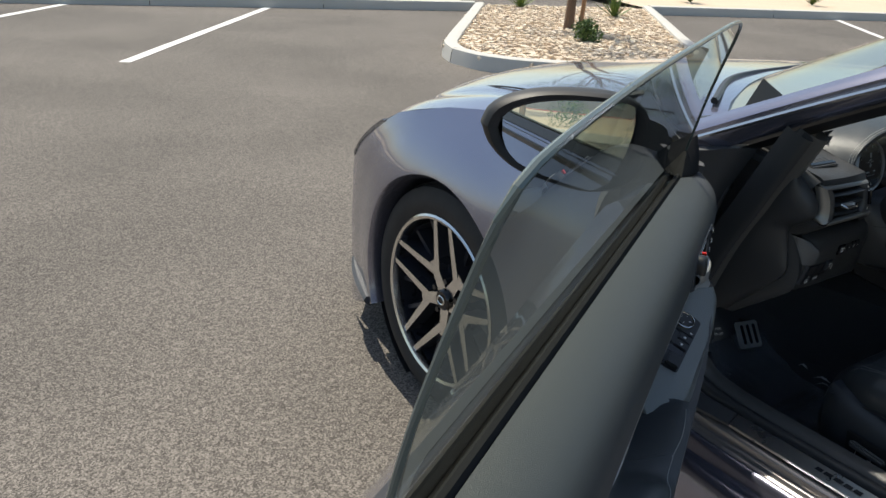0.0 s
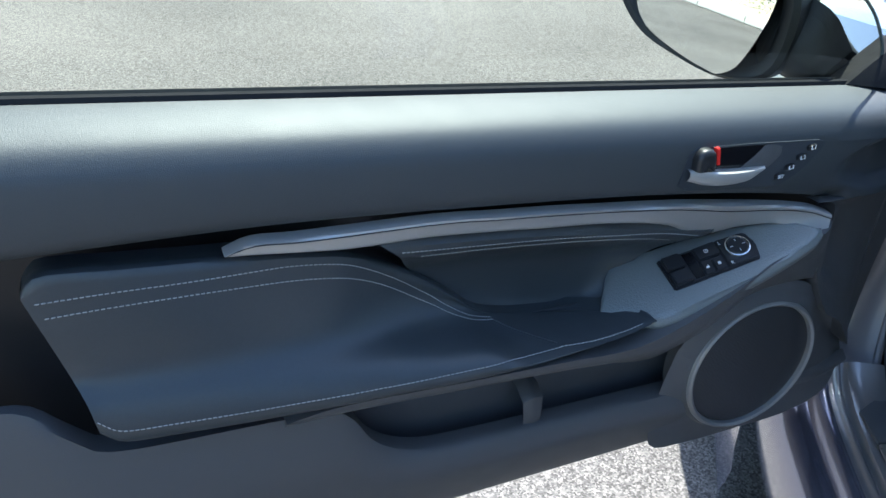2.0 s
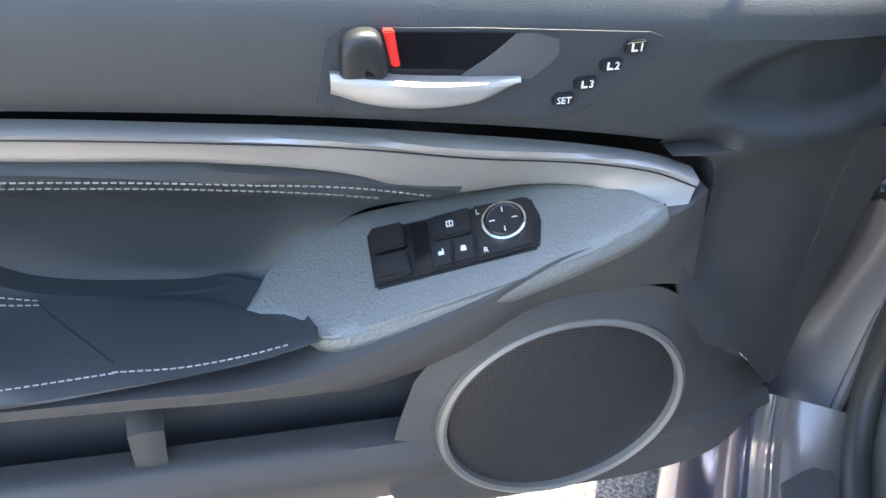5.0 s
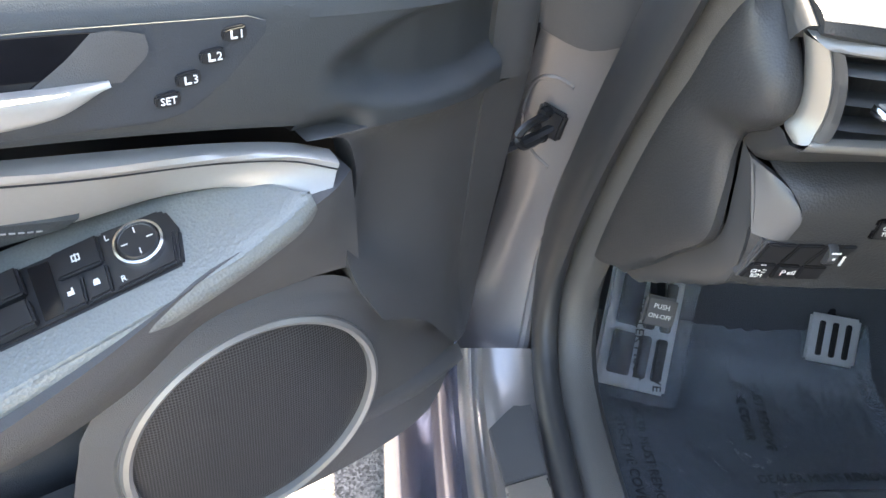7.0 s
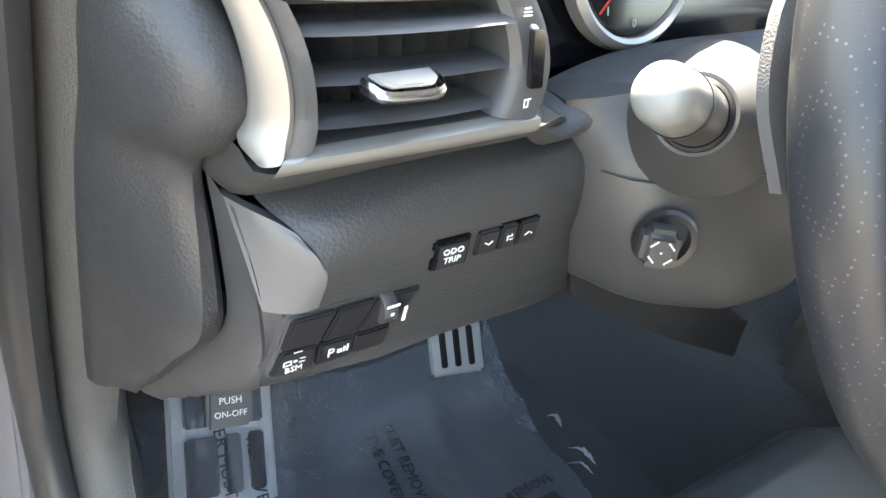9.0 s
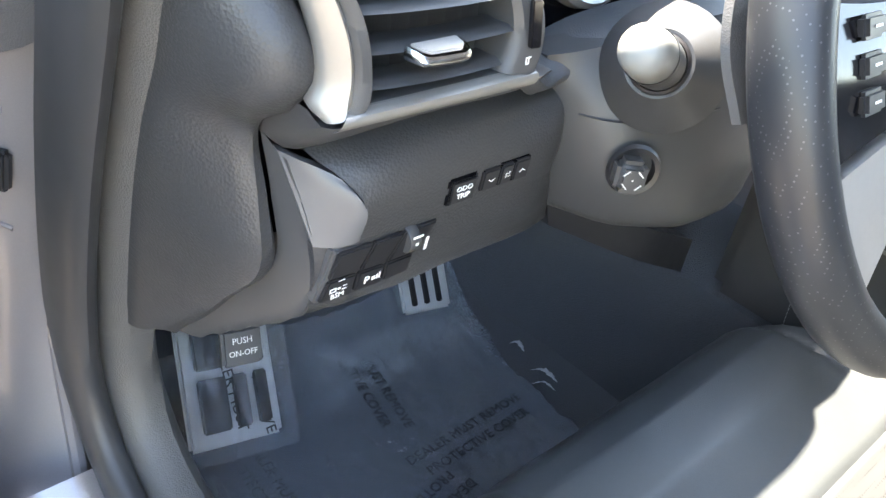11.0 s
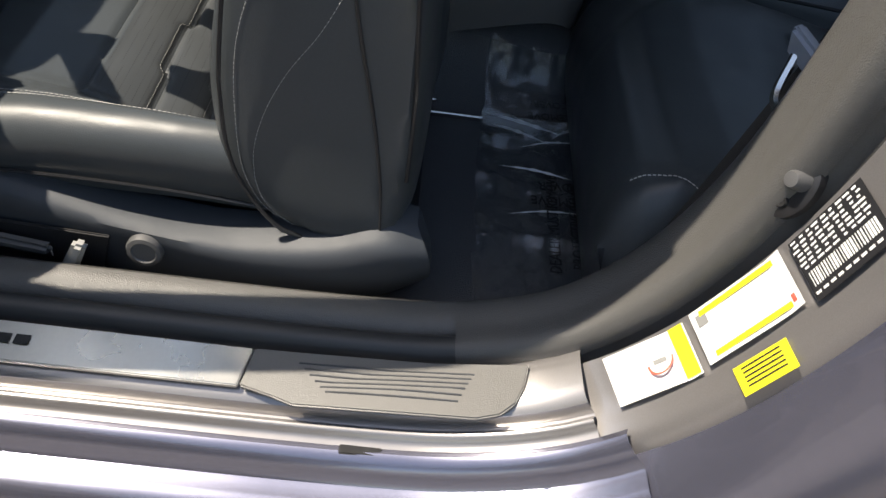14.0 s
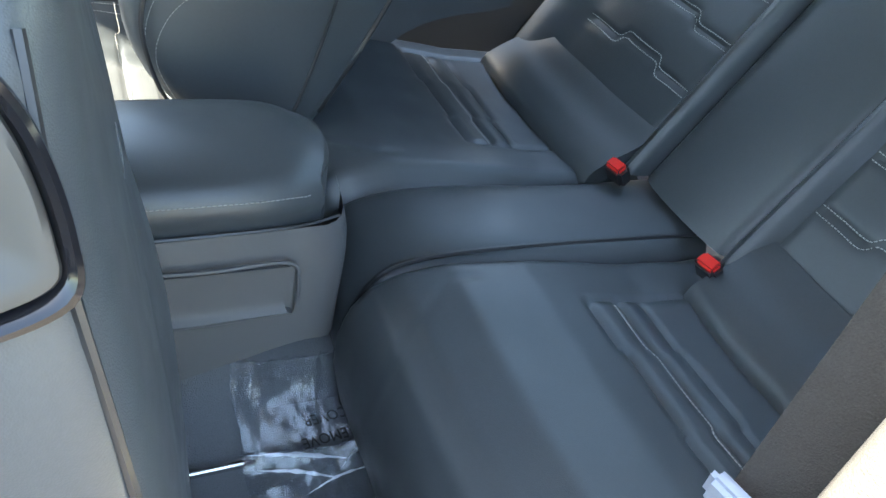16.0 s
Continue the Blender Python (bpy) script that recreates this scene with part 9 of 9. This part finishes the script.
for k in range(7):
    for j in range(9):
        w_ = rb.uniform(0.003, 0.0072)
        mark(s3, 0.6730 + 0.008 * j + rb.uniform(-0.001, 0.001), -0.7605 - 0.0035 * k, w_, 0.0016, PAPER)
for j in range(26):
    mark(s3, 0.6730 + 0.0026 * j, -0.791, rb.choice((0.0008, 0.0014, 0.002)), 0.011, PAPER)
for j in range(9):
    mark(s3, 0.6730 + 0.0075 * j, -0.801, 0.005, 0.002, PAPER)
s4 = sticker("yellow_sticker", 0.580, 0.630, -0.812, -0.835, YELLOW, "small bright yellow sticker with dark print")
for k in range(5):
    mark(s4, 0.6050, -0.8155 - 0.0035 * k, 0.036, 0.0012, INK)
# rubber stop with its bolt
stop = thing("door_stop", (-0.742, -0.44, 0.69), "black rubber door stop bolted to the jamb", "door stop")
SF = frame_of((-0.736, -0.437, 0.712), (0.1, -0.3, 1), (-0.45, 0.9, 0.2)) @ Matrix.Scale(0.75, 4)
part("base", lathe([(0.0, 0.008), (0.017, 0.008), (0.021, 0.005), (0.022, -0.006)], SF @ Matrix.Diagonal((1.7, 1, 1, 1)), 28), BLACK, stop)
part("buffer", lathe([(0, 0.028), (0.008, 0.027), (0.010, 0.022), (0.013, 0.008)], SF @ Matrix.Translation((0.014, 0, 0)), 24), PLASTIC, stop)
part("bolt", lathe([(0, 0.011), (0.003, 0.0105), (0.006, 0.012), (0.0075, 0.010), (0.008, 0.006)], SF @ Matrix.Translation((-0.016, 0, 0)), 20), RUBBER, stop)
# striker loop
strk = thing("door_striker", (-0.77, -0.48, 0.76), "zinc door striker loop over a black recess", "door striker")
part("recess", box((0, 0, 0), (0.05, 0.06, 0.014), 0.006, frame_of((-0.800, -0.486, 0.780), (0.2, -0.25, 0.9), (-0.1, 0.95, 0.2))), BLACK, strk)
part("loop", tube([(-0.762, -0.487, 0.800), (-0.764, -0.462, 0.800), (-0.784, -0.456, 0.804), (-0.808, -0.458, 0.806), (-0.812, -0.484, 0.806)], 0.0045, 24, 8), material("zinc", (0.62, 0.63, 0.62), 0.38, 0.7, vary=0.15), strk)
part("cover", loft([[(-0.775, -0.478, 0.80), (-0.80, -0.470, 0.83), (-0.82, -0.475, 0.86)], [(-0.80, -0.480, 0.775), (-0.825, -0.470, 0.80), (-0.838, -0.48, 0.84)]], 12, 3, (0, -0.01, 0)), material("grey striker cover", (0.30, 0.29, 0.26), 0.5, vary=0.1), strk)

# ---- gear lever and tray on the console ----
part("console_tray", loft([[(-0.11, 0.05, 0.672), (-0.112, 0.30, 0.672), (-0.11, 0.48, 0.70)], [(0, 0.10, 0.678), (0, 0.30, 0.678), (0, 0.48, 0.71)], [(0.17, 0.10, 0.672), (0.175, 0.30, 0.672), (0.17, 0.48, 0.70)]], 12, 4, (0, 0, -0.02)), material("satin console tray", (0.20, 0.20, 0.195), 0.38, 0.3, vary=0.1), cons, "satin grey console tray round the gear lever")
part("console_edge", tube([(-0.120, 0.05, 0.672), (-0.124, 0.30, 0.674), (-0.120, 0.48, 0.705)], 0.011, 16, 8), LEATHER, cons)
stitching([(-0.124, 0.05, 0.683), (-0.128, 0.30, 0.685), (-0.124, 0.48, 0.716)], cons)
part("touch_pad", lathe([(0, 0.012), (0.035, 0.012), (0.042, 0.006), (0.042, 0)], frame_of((-0.05, 0.17, 0.678), (1, 0, 0), (0, 0, 1)), 36), GLOSS, cons, "round black control pad in a silver ring")
part("pad_ring", lathe([(0.040, 0.010), (0.044, 0.013), (0.050, 0.010), (0.052, 0)], frame_of((-0.05, 0.17, 0.678), (1, 0, 0), (0, 0, 1)), 40), CHROME, cons)
part("gear_gaiter", loft([[(-0.06, 0.36, 0.68), (0.0, 0.40, 0.68), (0.06, 0.36, 0.68), (0, 0.30, 0.68), (-0.06, 0.36, 0.68)], [(-0.02, 0.35, 0.73), (0.0, 0.365, 0.73), (0.02, 0.35, 0.73), (0, 0.33, 0.73), (-0.02, 0.35, 0.73)]], 20, 3), LEATHER, cons)
part("gear_knob", lathe([(0, 0.06), (0.018, 0.055), (0.024, 0.04), (0.020, 0.01), (0.012, -0.02)], frame_of((0, 0.345, 0.76), (1, 0, 0), (0, -0.2, 1)), 28), SILVER, cons)
for k in range(4):
    part("console_button", box((-0.085, 0.23 + 0.035 * k, 0.68 + 0.003 * k), (0.03, 0.026, 0.01), 0.003), GLOSS, cons)

# ---- planted island and surroundings ----
island = thing("planting_island", (5, 8, 0), "kerbed planting island filled with tan gravel", "planting island", kind="structure")
KP = [(6.2, 10.7), (4.6, 8.85), (3.1, 7.1), (2.78, 6.5), (2.9, 5.8), (3.6, 5.25), (4.6, 5.0), (5.4, 5.35), (6.4, 6.45), (8.0, 8.2), (9.4, 9.75)]
kc = spline([(x, y, 0) for x, y in KP], 34)
for i in range(0, 33, 3):
    seg_pts = kc[i:i + 4]
    rows = [[], [], [], [], []]
    for j, p in enumerate(seg_pts):
        q0, q1 = kc[max(i + j - 1, 0)], kc[min(i + j + 1, 33)]
        t = (q1 - q0).normalized()
        nrm = Vector((-t.y, t.x, 0))
        e = 0.006 if j == 0 else (-0.006 if j == 3 else 0)
        for r, (w, z) in zip(rows, ((-0.02, 0.0), (0.0, 0.13), (0.02, 0.15), (0.14, 0.15), (0.15, 0.05))):
            v = p + nrm * w + t * e
            r.append((v.x, v.y, z))
    part("kerb_stone", loft(rows, 8, 2), CONCRETE, island)
bm = bmesh.new()
inner = []
for i, p in enumerate(kc):
    t = (kc[min(i + 1, 33)] - kc[max(i - 1, 0)]).normalized()
    inner.append(bm.verts.new((p.x - t.y * 0.13, p.y + t.x * 0.13, 0.10)))
bm.faces.new(inner)
bmesh.ops.triangulate(bm, faces=bm.faces[:])
GRAVEL = material("tan gravel", (0.62, 0.50, 0.37), 0.9, grain=0.45, scale=28, bump=1.0, bump_scale=30, kind="voronoi", vary=0.2, vary_scale=1.2)
part("gravel_bed", bm, GRAVEL, island, smooth=False)
# planted strip at the far end of the bays
strip = thing("planted_strip", (0, 14, 0), "long kerbed strip of tan gravel with low shrubs", "planting strip", kind="structure")


def far_kerb(a, b):
    a, b = Vector((*a, 0)), Vector((*b, 0))
    t = (b - a).normalized()
    n = Vector((-t.y, t.x, 0)) if t.x > 0 else Vector((t.y, -t.x, 0))
    m = max(1, int((b - a).length / 2.4))
    for i in range(m):
        p, q = a.lerp(b, i / m) + t * 0.005, a.lerp(b, (i + 1) / m) - t * 0.005
        part("kerb_stone", loft([[p + n * w + Vector((0, 0, z)), q + n * w + Vector((0, 0, z))] for w, z in ((0, 0), (0.01, 0.13), (0.03, 0.15), (0.14, 0.15), (0.15, 0.05))], 3, 2), CONCRETE, strip)
    bm = bmesh.new()
    f = bm.faces.new([bm.verts.new(v) for v in (a + n * 0.14 + Vector((0, 0, 0.1)), b + n * 0.14 + Vector((0, 0, 0.1)), b + n * 9 + Vector((0, 0, 0.16)), a + n * 9 + Vector((0, 0, 0.16)))])
    part("gravel_bed", bm, GRAVEL, strip, smooth=False)


far_kerb((-16, 16.6), (6.2, 10.7))
far_kerb((9.4, 9.75), (24, 4.6))

rnd = random.Random(4)
STONE = [material("gravel stone", c, 0.85, grain=0.25, scale=60, vary=0.15) for c in ((0.72, 0.59, 0.44), (0.56, 0.45, 0.34), (0.80, 0.69, 0.55))]


def inside(x, y, poly):
    c = False
    for (x0, y0), (x1, y1) in zip(poly, poly[1:] + poly[:1]):
        if (y0 > y) != (y1 > y) and x < (x1 - x0) * (y - y0) / (y1 - y0) + x0:
            c = not c
    return c


verts, faces, mats = [], [], []
ip = [(v.x, v.y) for v in kc]
while len(verts) < 8 * 5200:
    x, y = rnd.uniform(2.8, 9), rnd.uniform(5.0, 10.6)
    if not inside(x, y, ip):
        continue
    s = rnd.uniform(0.016, 0.042)
    a = rnd.uniform(0, 3)
    b0 = len(verts)
    for k in range(8):
        sx, sy, sz = (1 if k & 1 else -1), (1 if k & 2 else -1), (1 if k & 4 else -1)
        px, py, pz = sx * s * rnd.uniform(0.5, 1), sy * s * 0.8 * rnd.uniform(0.5, 1), sz * s * 0.6 * rnd.uniform(0.5, 1)
        verts.append((x + px * math.cos(a) - py * math.sin(a), y + px * math.sin(a) + py * math.cos(a), 0.108 + pz))
    for f in ((0, 1, 3, 2), (4, 6, 7, 5), (0, 4, 5, 1), (2, 3, 7, 6), (0, 2, 6, 4), (1, 5, 7, 3)):
        faces.append(tuple(b0 + i for i in f))
        mats.append(int(x * 997) % 3)
me = bpy.data.meshes.new("gravel_stones")
me.from_pydata(verts, [], faces)
for m_ in STONE:
    me.materials.append(m_)
me.polygons.foreach_set("material_index", mats)
tagged(new("gravel_stones", me), "loose tan gravel stones on the planting island", "gravel", kind="stuff")

BARK = material("bark", (0.16, 0.10, 0.065), 0.9, grain=0.4, scale=60, bump=0.8, bump_scale=50, vary=0.2)
LEAF = [material("leaf", c, 0.55, grain=0.2, scale=20, vary=0.3, vary_scale=2) for c in ((0.07, 0.13, 0.03), (0.11, 0.17, 0.035), (0.05, 0.10, 0.03))]


def leaf_cloud(name, centres, count, size, parent, seed, stretch=1.0, mat=None):
    r = random.Random(seed)
    vv, ff, mm = [], [], []
    for _ in range(count):
        cx, cy, cz, rad = centres[r.randrange(len(centres))]
        d = Vector((r.gauss(0, 1), r.gauss(0, 1), r.gauss(0, 1))).normalized() * rad * r.random() ** 0.45
        p = Vector((cx, cy, cz)) + Vector((d.x, d.y, d.z * stretch))
        n = Vector((r.gauss(0, 1), r.gauss(0, 1), r.gauss(0.4, 1))).normalized()
        t = n.orthogonal().normalized()
        t.rotate(Matrix.Rotation(r.uniform(0, 6.28), 3, n))
        s = n.cross(t)
        l, w = size * r.uniform(0.6, 1.3), size * 0.35
        b0 = len(vv)
        vv += [tuple(p - t * l), tuple(p + s * w), tuple(p + t * l + n * w * 0.3), tuple(p - s * w)]
        ff.append((b0, b0 + 1, b0 + 2, b0 + 3))
        mm.append(r.randrange(3))
    me = bpy.data.meshes.new(name)
    off = base_of(parent)
    me.from_pydata([tuple(Vector(v) - off) for v in vv], [], ff)
    for x in mat or LEAF:
        me.materials.append(x)
    me.polygons.foreach_set("material_index", mm)
    ob = new(name, me)
    ob.parent = parent
    return ob


def tree(x, y, h, seed, lean=0.1, stake=False, label="young tree with a slender trunk and open leafy crown"):
    r = random.Random(seed)
    t = thing("tree", (x, y, 0.08), label, "tree", "trees round the parking lot")
    top = (x + lean * h * 0.3, y + 0.05 * h, h * 0.72)
    part("trunk", tube([(x, y, 0.05), (x + lean * 0.5, y, h * 0.25), (x + lean * h * 0.2, y + 0.02 * h, h * 0.5), top], [0.06 + 0.01 * h / 4, 0.05, 0.04, 0.02], 20, 8), BARK, t)
    cs = []
    for k in range(9):
        a = r.uniform(0, 6.28)
        z = h * r.uniform(0.42, 0.72)
        e = (x + lean * h * 0.25 + math.cos(a) * h * r.uniform(0.14, 0.3), y + math.sin(a) * h * r.uniform(0.14, 0.3), z + h * r.uniform(0.1, 0.25))
        part("limb", tube([(x + lean * h * 0.2 * z / h, y, z * 0.8), ((x + e[0]) / 2, (y + e[1]) / 2, z + 0.1), e], [0.025, 0.015, 0.006], 10, 6), BARK, t)
        cs.append((*e, h * r.uniform(0.09, 0.16)))
    leaf_cloud("crown", cs, 2600, 0.05, t, seed)
    if stake:
        part("stake", tube([(x + 0.16, y - 0.05, 0.05), (x + 0.3, y - 0.05, 1.9)], 0.03, 6, 8), material("stake wood", (0.34, 0.19, 0.10), 0.8, grain=0.3, scale=40, vary=0.1), t)
    return t


tree(5.55, 7.75, 4.2, 3, 0.05, True)


def shrub(x, y, z, rad, n, seed, spiky=False):
    r = random.Random(seed)
    s = thing("shrub", (x, y, z), "low spiky green desert plant in gravel" if spiky else "low rounded green shrub", "shrub", "shrubs")
    if spiky:
        bm = bmesh.new()
        for _ in range(n):
            a, e, l = r.uniform(0, 6.28), r.uniform(0.5, 1.4), rad * r.uniform(1.0, 1.8)
            d = Vector((math.cos(a) * math.cos(e), math.sin(a) * math.cos(e), math.sin(e)))
            w = d.cross(Vector((0, 0, 1))).normalized() * rad * 0.06
            b = Vector((x, y, z))
            bm.faces.new([bm.verts.new(v) for v in (b + w, b + d * l * 0.6 + w * 0.8 - Vector((0, 0, 0.01)), b + d * l, b + d * l * 0.6 - w * 0.8, b - w)])
        part("leaves", bm, LEAF[1], s, smooth=False)
    else:
        leaf_cloud("leaves", [(x + r.uniform(-rad, rad) * 0.5, y + r.uniform(-rad, rad) * 0.5, z + rad * r.uniform(0.3, 0.8), rad * 0.55) for _ in range(6)], n, 0.03, s, seed)
    return s


shrub(7.45, 8.75, 0.1, 0.26, 46, 1, True)
shrub(6.75, 10.2, 0.1, 0.24, 46, 2, True)
shrub(4.9, 6.75, 0.1, 0.22, 900, 5)
shrub(11.5, 10.6, 0.12, 0.3, 46, 6, True)
shrub(14.5, 9.8, 0.12, 0.3, 46, 7, True)
for k, (x, y) in enumerate(((10.0, 12.2), (12.4, 11.6), (15.4, 11.2), (17.5, 9.5), (1.0, 15.2), (-4, 16.4), (-9, 17.5))):
    shrub(x, y, 0.12, 0.45, 700, 20 + k)
# trees, verge and a street behind, seen in the door mirror and in the paint
verge = thing("verge", (-3, -12, 0), "gravel verge with a red-painted kerb behind the parking lot", "verge", kind="structure")
bm = bmesh.new()
bm.faces.new([bm.verts.new(v) for v in ((-26, -9.5, 0.12), (10, -9.5, 0.12), (10, -14, 0.14), (-26, -14, 0.14))])
part("gravel_bed", bm, GRAVEL, verge, smooth=False)
for k in range(14):
    part("kerb_stone", box((-24.7 + 2.55 * k, -9.42, 0.075), (2.53, 0.15, 0.15), 0.02), CONCRETE, verge)
    part("kerb_stone", box((-24.7 + 2.55 * k, -14.1, 0.075), (2.53, 0.15, 0.15), 0.02), material("red kerb paint", (0.5, 0.10, 0.07), 0.7, grain=0.2, scale=60) if k == 0 else bpy.data.materials["red kerb paint"], verge)
bm = bmesh.new()
bm.faces.new([bm.verts.new(v) for v in ((-26, -5.6, 0.11), (-9.6, -5.6, 0.11), (-9.6, -9.3, 0.11), (-26, -9.3, 0.11))])
part("gravel_bed", bm, GRAVEL, verge, smooth=False)
for k in range(6):
    part("kerb_stone", box((-10.9 - 2.55 * k, -5.5, 0.075), (2.53, 0.15, 0.15), 0.02), CONCRETE, verge)
for k, (x, y, h) in enumerate(((-11.0, -6.9, 4.2), (-12.4, -7.4, 4.6), (-12.6, -8.6, 4.8), (-7.5, -11, 4.6), (-4.2, -10.6, 4.0), (-11, -11.5, 5.0), (-1, -11, 4.4), (3, -11.5, 4.8), (-15, -10.5, 5.2), (-6, -22, 6), (-12, -23, 6.5), (0, -23, 6), (-18, -22, 6))):
    tree(x, y, h, 40 + k, 0.12)
for k, (x, y) in enumerate(((-9, -10.3), (-5.8, -10.2), (-2.6, -10.4), (-13, -10.4), (0.8, -10.3), (-8, -20), (-3, -20.5), (-14, -20.2))):
    shrub(x, y, 0.12, 0.5, 800, 60 + k)
for k in range(16):
    rs = random.Random(90 + k)
    shrub(-9.9 - 0.55 * k + rs.uniform(-0.2, 0.2), -6.2 - rs.uniform(0.0, 2.4), 0.11, rs.uniform(0.55, 0.95), 900, 120 + k)
